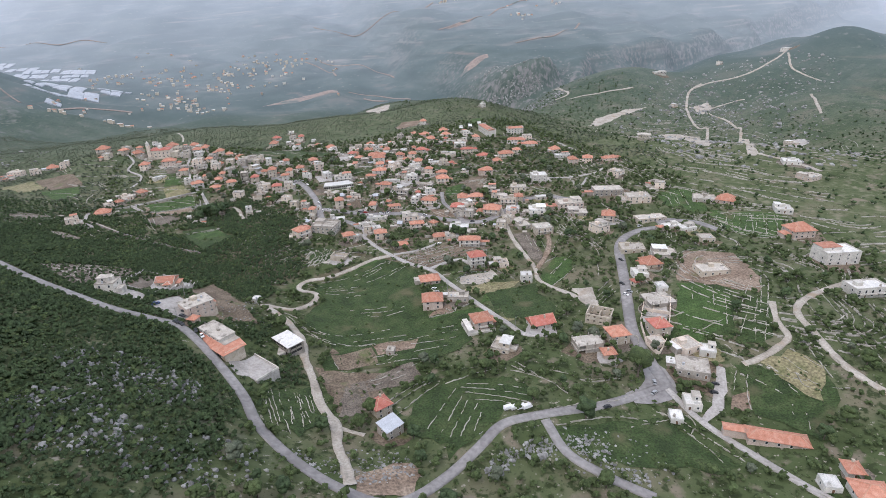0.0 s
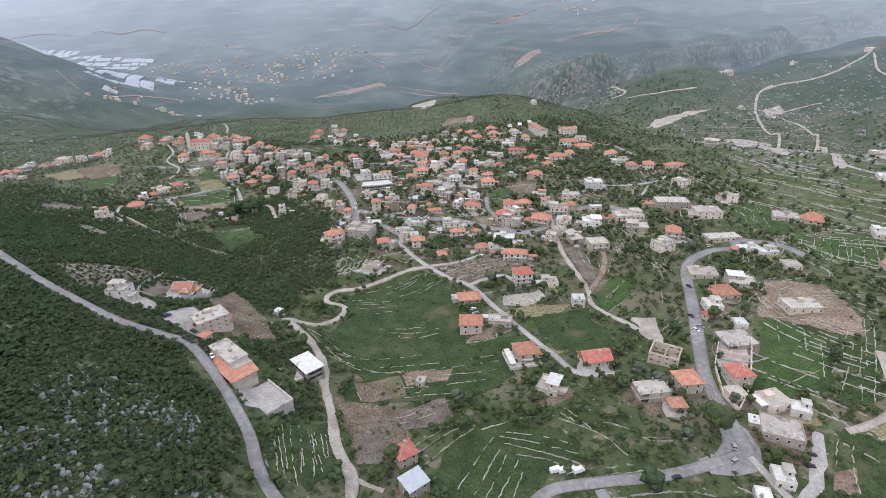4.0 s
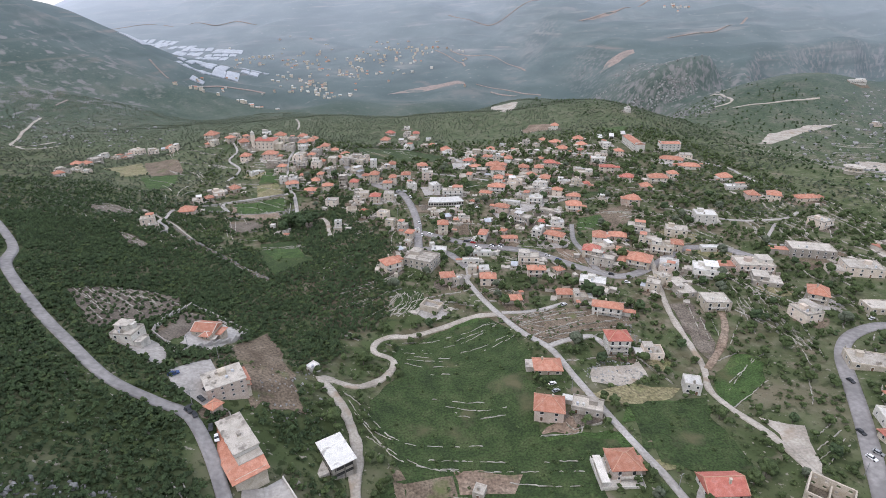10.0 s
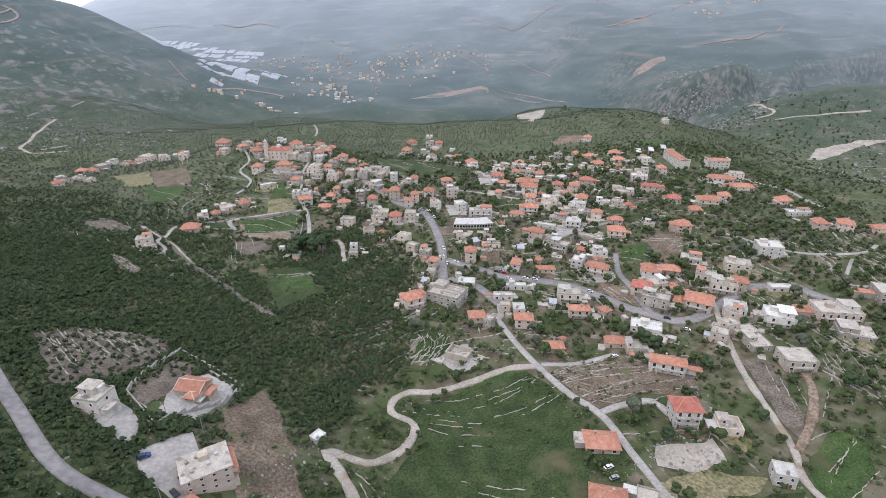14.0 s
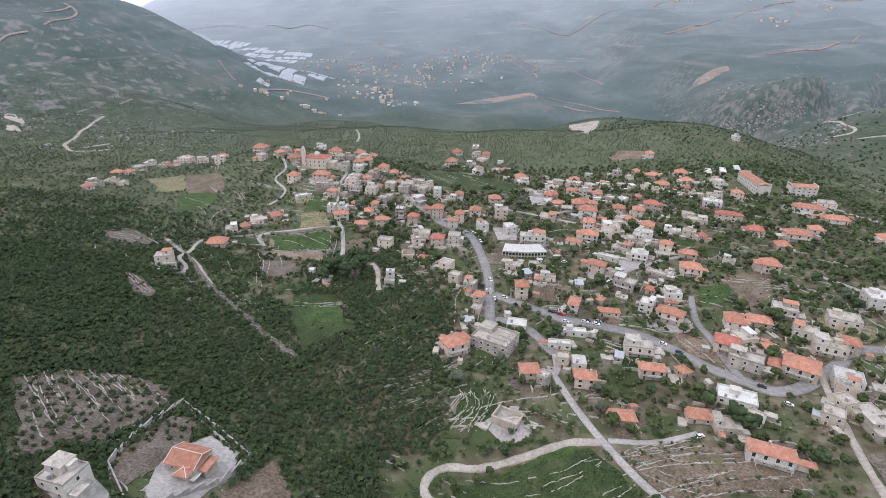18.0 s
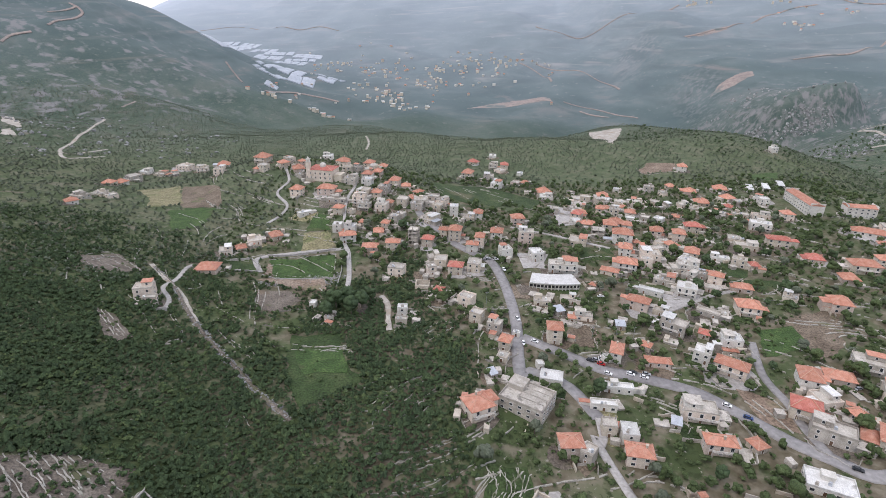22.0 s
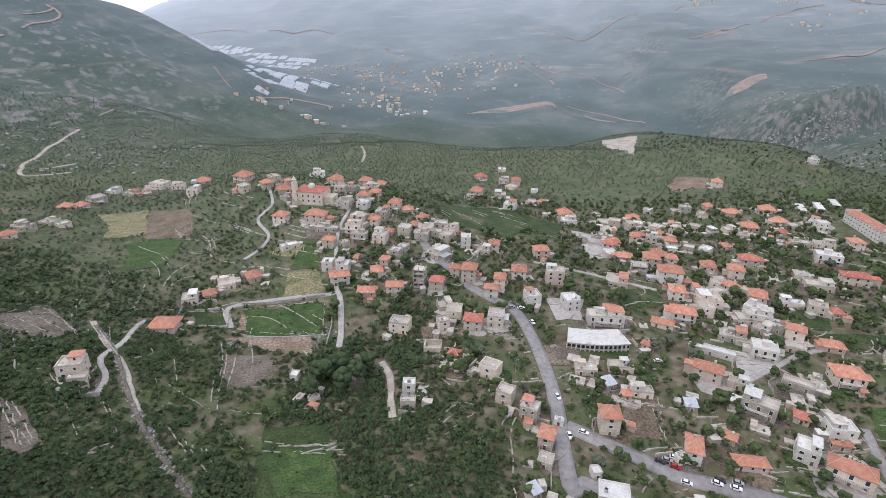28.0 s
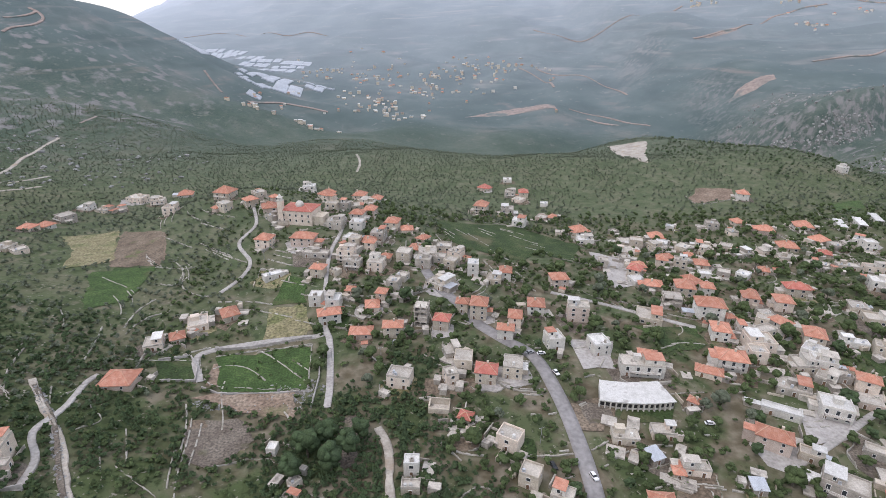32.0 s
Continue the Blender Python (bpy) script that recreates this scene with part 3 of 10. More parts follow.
def wall_line(points, tall, thick, material, label, name="terrace_wall"):
    """A low rough wall of piled stones along a line, fallen here and there."""
    line = smooth_line(points, 1.3)
    rng = random.Random(int(points[0][0] * 13 + points[0][1] * 7))
    rows = []
    base = ground(np.array([p.x for p in line]), np.array([p.y for p in line]))
    low = 0
    for k, p in enumerate(line):
        t = (line[min(k + 1, len(line) - 1)] - line[max(k - 1, 0)]).normalized()
        low = low - 1 if low > 0 else (rng.choice((1, 2, 3)) if rng.random() < 0.13 and name == "terrace_wall" else 0)
        n = Vector((-t.y, t.x)) * thick / 2 * rng.uniform(0.5, 1.4)
        q = p + Vector((-t.y, t.x)) * rng.uniform(-0.25, 0.25)
        h = tall * rng.uniform(0.45, 1.2) * (0.12 if low else 1) if 0 < k < len(line) - 1 else 0.1
        z = base[k]
        rows.append([(q.x - n.x, q.y - n.y, z - 0.5), (q.x - n.x * 0.8, q.y - n.y * 0.8, z + h), (q.x + n.x * 0.8, q.y + n.y * 0.8, z + h * rng.uniform(0.7, 1.1)), (q.x + n.x, q.y + n.y, z - 0.5)])
    WALL_POINTS.append(np.array([(*p,) for p in line]))
    co = np.array(rows)
    i = np.arange((len(rows) - 1) * 4).reshape(-1, 4)[:, :-1].ravel()
    faces = np.stack([i, i + 4, i + 5, i + 1], -1)
    return tagged(new(name, mesh_of(name, co.reshape(-1, 3), faces, material)), label, "wall", "terrace walls", kind="structure")


WALL_POINTS = []


# ---- houses ----
HOUSES = []
_meshes = {}


def shared(key, build):
    if key not in _meshes:
        _meshes[key] = build()
    return _meshes[key]


def opening_mesh(name, w, h, z0, trim, depth, pane, material):
    """A window or door in one piece: a raised surround that steps back to its leaf or pane."""
    o = [(-w / 2 - trim, z0 - (trim if z0 < 0 else 0)), (w / 2 + trim, z0 - (trim if z0 < 0 else 0)), (w / 2 + trim, z0 + h + trim), (-w / 2 - trim, z0 + h + trim)]
    i = [(-w / 2, z0), (w / 2, z0), (w / 2, z0 + h), (-w / 2, z0 + h)]
    v = [(x, y, z) for ring, y in ((o, 0.05), (o, -depth), (i, -depth), (i, -pane)) for x, z in ring]
    f, m = [], []
    for r in range(3):
        for k in range(4):
            n = (k + 1) % 4
            f.append((4 * r + k, 4 * r + n, 4 * r + 4 + n, 4 * r + 4 + k))
            m.append(0)
    f.append((12, 13, 14, 15))
    m.append(1)
    me = bpy.data.meshes.new(name)
    me.from_pydata(v, [], f)
    me.materials.append(M_FRAME)
    me.materials.append(material)
    me.polygons.foreach_set("material_index", m)
    return me


def window_mesh(w, h):
    return opening_mesh("window", w, h, -h / 2, 0.09, 0.12, 0.03, M_GLASS)


def door_mesh(w, h):
    return opening_mesh("door", w, h, 0, 0.11, 0.14, 0.03, M_SHUTTER)


def hip_roof(w, d, z, rise, over=0.55, thick=0.22, gable=False):
    """A tiled roof: four slopes to a ridge, with eaves of some thickness. Gives the slopes and the ridge tiles."""
    x, y = w / 2 + over, d / 2 + over
    k = 0 if gable else min(x, y) * (0.96 if w != d else 1)
    long_x = x >= y
    a, b = ((-(x - k), 0, z + rise), (x - k, 0, z + rise)) if long_x else ((0, -(y - k), z + rise), (0, y - k, z + rise))
    c = [(-x, -y, z), (x, -y, z), (x, y, z), (-x, y, z)]
    s = Shape()
    if long_x:
        s.face([c[0], c[1], b, a]).face([c[2], c[3], a, b]).face([c[1], c[2], b]).face([c[3], c[0], a])
        hips = [(c[0], a), (c[3], a), (c[1], b), (c[2], b), (a, b)]
    else:
        s.face([c[1], c[2], b, a]).face([c[3], c[0], a, b]).face([c[0], c[1], a]).face([c[2], c[3], b])
        hips = [(c[0], a), (c[1], a), (c[2], b), (c[3], b), (a, b)]
    low = [(p[0], p[1], z - thick) for p in c]
    for i in range(4):
        j = (i + 1) % 4
        s.face([low[i], low[j], c[j], c[i]])
    s.face(low[::-1])
    r = Shape()
    for p, q in hips:
        if (Vector(p) - Vector(q)).length > 0.3:
            r.beam((p[0], p[1], p[2] + 0.02), (q[0], q[1], q[2] + 0.06), 0.13)
    return s, r


WALLS = {"stone": (M_STONE, "pale stone"), "pink": (M_PINK, "rosy plastered"), "cream": (M_CREAM, "cream stone-faced"), "white": (M_WHITE, "white rendered"), "block": (M_BLOCK, "grey concrete")}


def yard(x, y, r, seed):
    """Trodden or paved ground round a house, with an uneven edge."""
    rng = random.Random(seed)
    n = 11
    rad = [r * rng.uniform(0.75, 1.25) for _ in range(n)]
    co = [(x, y)] + [(x + f * rad[k] * math.cos(6.2832 * k / n), y + f * rad[k] * math.sin(6.2832 * k / n)) for f in (0.5, 1.0) for k in range(n)]
    co = np.array(co)
    z = ground(co[:, 0], co[:, 1]) + 0.1 + 0.012 * (seed % 5)
    fa = []
    for k in range(n):
        j = (k + 1) % n
        fa += [(0, 1 + k, 1 + j), (1 + k, 1 + n + k, 1 + n + j), (1 + k, 1 + n + j, 1 + j)]
    mat, label = rng.choice(((M_PAVE, "pale concrete yard beside a house"), (M_GRASS, "grassy yard beside a house"), (M_EARTH, "brown trodden yard beside a house"), (M_EARTH, "brown trodden yard beside a house"), (M_DRY, "dry grass yard beside a house"), (M_EARTH, "brown trodden yard beside a house"), (M_DIRT, "dusty trodden yard beside a house"), (M_DIRT, "dusty trodden yard beside a house")))
    if rng.random() < 0.45:
        k0 = rng.randrange(n)
        ring = [tuple(co[1 + n + (k0 + q) % n]) for q in range(rng.choice((4, 5, 6)))]
        wall_line(ring, rng.uniform(0.7, 1.3), 0.35, M_WALL, "grey stone garden wall round a yard", "garden_wall")
    tagged(new("yard", mesh_of("yard", np.c_[co, z], np.array(fa), mat, True)), label, "yard", kind="structure")


STOREY = 2.45
STOREYS = {1: "one-storey", 2: "two-storey", 3: "three-storey", 4: "four-storey"}


def house(x, y, w, d, floors, turn, kind, wall="stone", roof="", note=""):
    """A house of one box. kind: hip, gable, flat, frame (an open concrete frame), shed or ruin."""
    rng = random.Random(int(x * 31 + y * 17 + w * 5))
    z = height(x, y)
    mat, said = WALLS[wall]
    tall = floors * STOREY
    covers = {"hip": ("red tiled hip roof" if roof == "red" else "orange tiled hip roof"), "gable": "red tiled gable roof", "flat": ("white coated flat roof" if roof == "white" else "weathered flat roof"), "frame": "open frame and bare columns", "shed": "sheet metal roof", "ruin": "broken walls and no roof"}
    label = f"{STOREYS[floors]} {said} house with {covers[kind]}" + (" " + note if note else "")
    if kind == "shed":
        label = f"small {said} shed with a sheet metal roof"
    name = {"shed": "shed", "ruin": "ruined_house", "frame": "unfinished_building"}.get(kind, "house")
    e = thing(name, x, y, z, turn, label, "shed" if kind == "shed" else "house", "houses of the village")
    HOUSES.append((x, y, max(w, d) * 0.62))
    if rng.random() < 0.62:
        yard(x + rng.uniform(-2, 2), y - d * 0.3, max(w, d) * rng.uniform(0.6, 0.85) + 1.0, int(x * 7 + y * 3))
    t = 0.28
    if kind == "ruin":
        for a, b, c, f in ((-w / 2, w / 2, -d / 2, -d / 2 + 0.5), (-w / 2, w / 2, d / 2 - 0.5, d / 2), (-w / 2, -w / 2 + 0.5, -d / 2 + 0.5, d / 2 - 0.5), (w / 2 - 0.5, w / 2, -d / 2 + 0.5, d / 2 - 0.5)):
            part("wall", Shape().box(a, b, c, f, -2.5, rng.uniform(1.6, 3.2)), mat, e)
        part("floor_slab", Shape().box(-w / 2 + 0.5, w / 2 - 0.5, -d / 2 + 0.5, d / 2 - 0.5, -2.5, 0.3), M_SLAB, e)
        return e
    if kind == "frame":
        for k in range(floors + 1):
            part("floor_slab", Shape().box(-w / 2, w / 2, -d / 2, d / 2, k * STOREY - 0.3 if k else -2.5, k * STOREY), M_SLAB, e)
        nx, ny = max(2, round(w / 5)), max(2, round(d / 5))
        for i in range(nx + 1):
            for j in range(ny + 1):
                if 0 < i < nx and 0 < j < ny:
                    continue
                cx, cy = -w / 2 + 0.3 + (w - 0.6) * i / nx, -d / 2 + 0.3 + (d - 0.6) * j / ny
                part("column", Shape().box(cx - 0.22, cx + 0.22, cy - 0.22, cy + 0.22, 0, tall + rng.uniform(0.6, 1.8)), M_BLOCK, e)
        for k in range(floors):
            part("infill_wall", Shape().box(-w / 2 + 0.4, w / 2 - 0.4, d / 2 - 0.6, d / 2 - 0.35, k * STOREY, k * STOREY + STOREY - 0.1), M_BLOCK, e)
            part("infill_wall", Shape().box(-w / 2 + 0.35, -w / 2 + 0.6, -d / 2 + 0.5, d / 2 - 0.7, k * STOREY, k * STOREY + STOREY - 0.1), M_BLOCK, e)
            part("infill_wall", Shape().box(-w * 0.2, w / 2 - 0.6, -d / 2 + 0.3, -d / 2 + 0.5, k * STOREY, k * STOREY + rng.choice((1.0, STOREY - 0.1))), M_BLOCK, e)
        return e
    body = Shape().box(-w / 2, w / 2, -d / 2, d / 2, -3.0, tall)
    if kind in ("hip", "gable"):
        body.box(-w / 2 - 0.08, w / 2 + 0.08, -d / 2 - 0.08, d / 2 + 0.08, tall - 0.25, tall + 0.02)
    part("body", body, mat, e)
    if kind in ("hip", "gable"):
        rise = min(w, d) * rng.uniform(0.28, 0.36)
        s, r = hip_roof(w, d, tall + 0.22, rise, gable=kind == "gable")
        tile = M_TILE_RED if roof == "red" or kind == "gable" else M_TILE
        ro = part("roof", s, tile, e)
        part("ridge", r, M_RIDGE, ro)
        if rng.random() < 0.5:
            cx, cy = w * rng.uniform(-0.25, 0.25), d * rng.uniform(-0.2, 0.2)
            part("chimney", Shape().box(cx - 0.35, cx + 0.35, cy - 0.35, cy + 0.35, tall, tall + rise + 0.9).box(cx - 0.45, cx + 0.45, cy - 0.45, cy + 0.45, tall + rise + 0.9, tall + rise + 1.05), M_STONE, ro)
    elif kind == "shed":
        s = Shape()
        s.face([(-w / 2 - 0.3, -d / 2 - 0.3, tall), (w / 2 + 0.3, -d / 2 - 0.3, tall), (w / 2 + 0.3, d / 2 + 0.3, tall + 0.9), (-w / 2 - 0.3, d / 2 + 0.3, tall + 0.9)])
        s.face([(-w / 2 - 0.3, -d / 2 - 0.3, tall - 0.08), (-w / 2 - 0.3, d / 2 + 0.3, tall + 0.82), (w / 2 + 0.3, d / 2 + 0.3, tall + 0.82), (w / 2 + 0.3, -d / 2 - 0.3, tall - 0.08)])
        part("roof", s, M_METAL, e)
        part("gable_wall", Shape().box(-w / 2, w / 2, d / 2 - 0.25, d / 2, tall, tall + 0.8), mat, e)
    else:
        top = M_BRIGHT if roof == "white" else M_SLAB
        ro = part("roof", Shape().box(-w / 2 + t, w / 2 - t, -d / 2 + t, d / 2 - t, tall, tall + 0.16), top, e)
        ph = rng.uniform(0.45, 0.95)
        p = Shape()
        for a, b, c, f in ((-w / 2, w / 2, -d / 2, -d / 2 + t), (-w / 2, w / 2, d / 2 - t, d / 2), (-w / 2, -w / 2 + t, -d / 2 + t, d / 2 - t), (w / 2 - t, w / 2, -d / 2 + t, d / 2 - t)):
            p.box(a, b, c, f, tall, tall + ph)
        part("parapet", p, top if rng.random() < 0.5 else mat, ro)
        if w > 8 and rng.random() < 0.65:
            hx, hy, hs = w * rng.uniform(-0.25, 0.25), d * rng.uniform(0.02, 0.2), rng.uniform(1.2, 1.9)
            part("stair_hut", Shape().box(hx - hs, hx + hs, hy - hs * 0.8, hy + hs * 0.8, tall + 0.16, tall + 2.1).box(hx - hs - 0.2, hx + hs + 0.2, hy - hs * 0.8 - 0.2, hy + hs * 0.8 + 0.2, tall + 2.1, tall + 2.26), mat, ro)
        if w > 6 and kind == "flat" and rng.random() < 0.4:
            sx, uw, ud = rng.choice((-1, 1)), w * rng.uniform(0.35, 0.6), d * rng.uniform(0.5, 0.85)
            x0, x1 = sorted((sx * (w / 2 - t), sx * (w / 2 - t - uw)))
            up = part("upper_room", Shape().box(x0, x1, d / 2 - t - ud, d / 2 - t, tall + 0.16, tall + 2.3), mat if rng.random() < 0.6 else M_WHITE, ro)
            part("upper_roof", Shape().box(x0 - 0.25, x1 + 0.25, d / 2 - t - ud - 0.25, d / 2 - t + 0.1, tall + 2.3, tall + 2.46), rng.choice((M_SLAB, M_BRIGHT, M_SLAB, M_TILE)), up)
            part("upper_window", shared(("w", 1.15, 1.5), lambda: window_mesh(0.85, 1.15)), None, up, at=pose((x0 + x1) / 2, d / 2 - t - ud, tall + 1.4))
        for _ in range(rng.choice((0, 1, 2, 2))):
            cx, cy = w * rng.uniform(-0.35, 0.35), d * rng.uniform(-0.36, -0.1)
            part("water_tank", Shape().tube(cx, cy, tall + 0.4, tall + 1.4, 0.5, 0.5).box(cx - 0.5, cx + 0.5, cy - 0.5, cy + 0.5, tall + 0.14, tall + 0.5), rng.choice((M_BRIGHT, M_METAL, M_BLOCK)), ro, "round water tank")
        if wall in ("block", "stone") and rng.random() < 0.3:
            for cx in (-w / 2 + 0.4, 0, w / 2 - 0.4):
                part("column_stub", Shape().box(cx - 0.18, cx + 0.18, d / 2 - 0.6, d / 2 - 0.25, tall + 0.1, tall + rng.uniform(1.0, 2.0)), M_BLOCK, ro)
    if floors < 4 and w > 7 and kind != "shed" and rng.random() < 0.5:
        side, aw, ad = rng.choice((-1, 1)), w * rng.uniform(0.25, 0.45), d * rng.uniform(0.4, 0.75)
        ay = -d / 2 + ad / 2 + (d - ad) * rng.random()
        x0, x1 = sorted((side * w / 2, side * (w / 2 + aw)))
        if kind == "hip" and rng.random() < 0.6:
            za = min(floors, rng.choice((1, 2))) * STOREY
            an = part("wing", Shape().box(x0, x1, ay - ad / 2, ay + ad / 2, -3, za), mat, e)
            s, r = hip_roof(aw, ad, za + 0.16, min(aw, ad) * 0.3, over=0.4)
            s.v = [(a + (x0 + x1) / 2, b + ay, c) for a, b, c in s.v]
            part("wing_roof", s, M_TILE_RED if roof == "red" else M_TILE, an)
            aw = 0
    else:
        aw = 0
    if aw:
        an = part("annex", Shape().box(x0, x1, ay - ad / 2, ay + ad / 2, -3, 2.3), rng.choice((mat, M_BLOCK)), e)
        part("annex_roof", Shape().box(x0 - 0.15, x1 + 0.15, ay - ad / 2 - 0.15, ay + ad / 2 + 0.15, 2.3, 2.46), rng.choice((M_SLAB, M_SLAB, M_METAL, M_TILE, M_BRIGHT)), an)
    # Openings: the front faces -y.
    big = shared(("w", 1.15, 1.5), lambda: window_mesh(0.85, 1.15))
    wide = shared(("w", 1.7, 1.5), lambda: window_mesh(1.3, 1.15))
    tallw = shared(("w", 1.4, 2.2), lambda: window_mesh(1.1, 1.75))
    dm = shared("door", lambda: door_mesh(0.95, 1.85))
    n_front = max(1, int(w / rng.uniform(3.0, 4.4)))
    n_side = max(1, int(d / rng.uniform(3.2, 5.0)))
    door_at = rng.randrange(n_front)
    balcony = floors > 1 and w > 9 and rng.random() < 0.6
    for k in range(floors):
        zc = k * STOREY + 1.4
        me = rng.choice((big, big, wide))
        for i in range(n_front):
            cx = -w / 2 + w * (i + 0.5) / n_front
            if k == 0 and i == door_at and y > 620:
                continue
            if k == 0 and i == door_at:
                part("door", dm, None, e, at=pose(cx, -d / 2, 0.0))
            elif balcony and k > 0:
                part("window", tallw, None, e, at=pose(cx, -d / 2, zc - 0.3))
            else:
                part("window", me, None, e, at=pose(cx, -d / 2, zc))
        for i in range(n_side):
            cy = -d / 2 + d * (i + 0.5) / n_side
            if rng.random() < 0.7 and x > -30:
                part("window", big, None, e, at=pose(-w / 2, cy, zc, 0, 0, -90))
            if rng.random() < 0.7 and x < 30:
                part("window", big, None, e, at=pose(w / 2, cy, zc, 0, 0, 90))
    if balcony:
        a, b = -w * rng.uniform(0.25, 0.5), w * rng.uniform(0.25, 0.5)
        for k in range(1, floors):
            zb = k * STOREY
            s = part("balcony", Shape().box(a, b, -d / 2 - 1.4, -d / 2, zb - 0.22, zb), M_SLAB, e)
            rail = Shape().box(a, b, -d / 2 - 1.4, -d / 2 - 1.3, zb + 0.85, zb + 0.95).box(a, a + 0.1, -d / 2 - 1.3, -d / 2, zb + 0.85, zb + 0.95).box(b - 0.1, b, -d / 2 - 1.3, -d / 2, zb + 0.85, zb + 0.95)
            q = a
            while q < b:
                rail.box(q, q + 0.08, -d / 2 - 1.38, -d / 2 - 1.32, zb, zb + 0.85)
                q += 0.45
            part("railing", rail, M_FRAME, s)
            for cx in (a + 0.15, b - 0.15):
                part("post", Shape().box(cx - 0.14, cx + 0.14, -d / 2 - 1.36, -d / 2 - 1.08, zb - STOREY, zb - 0.22), mat, s)
    return e


# ---- roads and lanes ----
road("valley_road", [(-267, 459), (-228, 419), (-198, 386), (-168, 348), (-150, 316), (-121, 284), (-98, 262), (-78, 244), (-61, 237), (-52, 235), (-45, 228), (-35, 211), (-24, 186), (-19, 167), (-11, 151), (-1, 137), (7, 129), (15, 123), (25, 122), (42, 130), (59, 139), (71, 145), (87, 144), (110, 142), (135, 145), (151, 147)], 4.2, M_ASPHALT, "long grey asphalt road winding round the forested slope")
road("main_street", [(151, 147), (154, 162), (160, 182), (173, 204), (184, 221), (201, 248), (214, 268), (228, 279), (246, 284), (261, 280), (267, 291), (284, 275), (286, 254)], 5.8, M_ASPHALT, "worn grey asphalt road between the houses")
road("branch_lane", [(87, 141), (87, 125), (95, 113), (107, 100)], 3.8, M_ASPHALT, "worn grey asphalt road between the houses")
road("descent_road", [(150, 145), (151, 126), (155, 107), (158, 87), (160, 77)], 3.0, M_PAVE, "narrow pale concrete lane")
road("village_spine", [(129, 197), (118, 198), (110, 203), (108, 214), (106, 223), (94, 268), (89, 291), (80, 306), (72, 324), (64, 346), (58, 368), (61, 365), (62, 378)], 3.0, M_PAVE, "narrow pale concrete lane")
road("main_lane", [(62, 378), (53, 395), (39, 402), (34, 398), (34, 417), (35, 435), (34, 454), (31, 476), (25, 498), (14, 510), (2, 524), (-7, 541), (-17, 555), (-24, 572)], 5.5, M_ASPHALT, "worn grey asphalt road between the houses")
road("east_lane", [(37, 426), (46, 421), (58, 415), (71, 408), (86, 404), (106, 396), (118, 384), (129, 370), (139, 361), (147, 354), (158, 355), (172, 363), (190, 375), (188, 377), (206, 383), (226, 377), (237, 361)], 6.0, M_ASPHALT, "worn grey asphalt road between the houses")
road("upper_lane", [(144, 430), (138, 407), (139, 390), (138, 376), (139, 362)], 3.4, M_ASPHALT, "worn grey asphalt road between the houses")
road("ravine_track", [(70, 326), (58, 326), (41, 320), (25, 315), (14, 315), (8, 311), (6, 305), (8, 301), (14, 298), (16, 293), (13, 285), (7, 278), (-1, 273), (-9, 274)], 3.1, M_TRACK, "pale gravel track with rough edges", 0.2)
road("shed_track", [(-9, 274), (-14, 273), (-5, 259), (2, 239), (2, 224), (4, 206), (5, 185), (9, 169), (8, 156), (9, 143), (9, 132)], 4.0, M_TRACK, "pale gravel track with rough edges", 0.2)
road("field_track", [(9, 168), (19, 161)], 1.9, M_TRACK, "pale gravel track with rough edges", 0.2)
road("farm_drive", [(73, 327), (90, 326), (107, 330)], 2.4, M_PAVE, "narrow pale concrete lane")
road("house_drive", [(87, 293), (99, 297), (111, 298), (115, 290)], 3.0, M_PAVE, "narrow pale concrete lane")
road("stony_lane", [(177, 377), (159, 319), (156, 292), (154, 273), (149, 260), (151, 247), (155, 233), (156, 219), (157, 206), (156, 196)], 2.8, M_TRACK, "pale gravel track with rough edges", 0.2)
road("earth_track", [(155, 272), (169, 285), (179, 299), (185, 314)], 3.5, M_REDEARTH, "reddish earth track", 0.2)
road("dirt_road", [(222, 98), (223, 121), (231, 143), (239, 159), (261, 167), (290, 171)], 3.4, M_TRACK, "pale gravel track with rough edges", 0.2)
road("farm_road", [(-107, 483), (-115, 500), (-96, 509), (-69, 513), (-63, 513), (-56, 484), (-54, 470)], 2.8, M_PAVE, "narrow pale concrete lane")
road("church_lane", [(-63, 513), (-68, 524)], 2.4, M_PAVE, "narrow pale concrete lane")
road("alley", [(-71, 539), (-78, 584), (-78, 615), (-80, 639)], 2.1, M_PAVE, "narrow pale concrete lane")
road("ridge_lane", [(-142, 645), (-133, 622), (-135, 599), (-121, 578), (-120, 563), (-125, 547)], 2.1, M_PAVE, "narrow pale concrete lane")
road("forest_lane", [(-128, 421), (-132, 433), (-141, 444), (-142, 459), (-145, 474), (-144, 480)], 2.1, M_PAVE, "narrow pale concrete lane")
road("school_road", [(227, 454), (235, 444), (250, 424), (268, 414), (291, 411), (306, 419)], 2.4, M_PAVE, "narrow pale concrete lane")
road("school_lane", [(279, 405), (255, 378), (268, 371), (278, 362)], 2.1, M_PAVE, "narrow pale concrete lane")
road("ridge_road", [(297, 576), (310, 544), (320, 527), (320, 503), (321, 479)], 2.7, M_PAVE, "narrow pale concrete lane")
road("gorge_road", [(701, 1063), (667, 1098), (648, 1101), (620, 1021), (606, 970), (579, 973)], 4.3, M_TRACK, "pale gravel track with rough edges", 0.2)
road("ridge_path", [(-112, 852), (-117, 899), (-128, 939)], 2.5, M_TRACK, "pale gravel track with rough edges", 0.2)
road("village_lane", [(41, 555), (76, 537), (101, 524)], 2.4, M_PAVE, "narrow pale concrete lane")
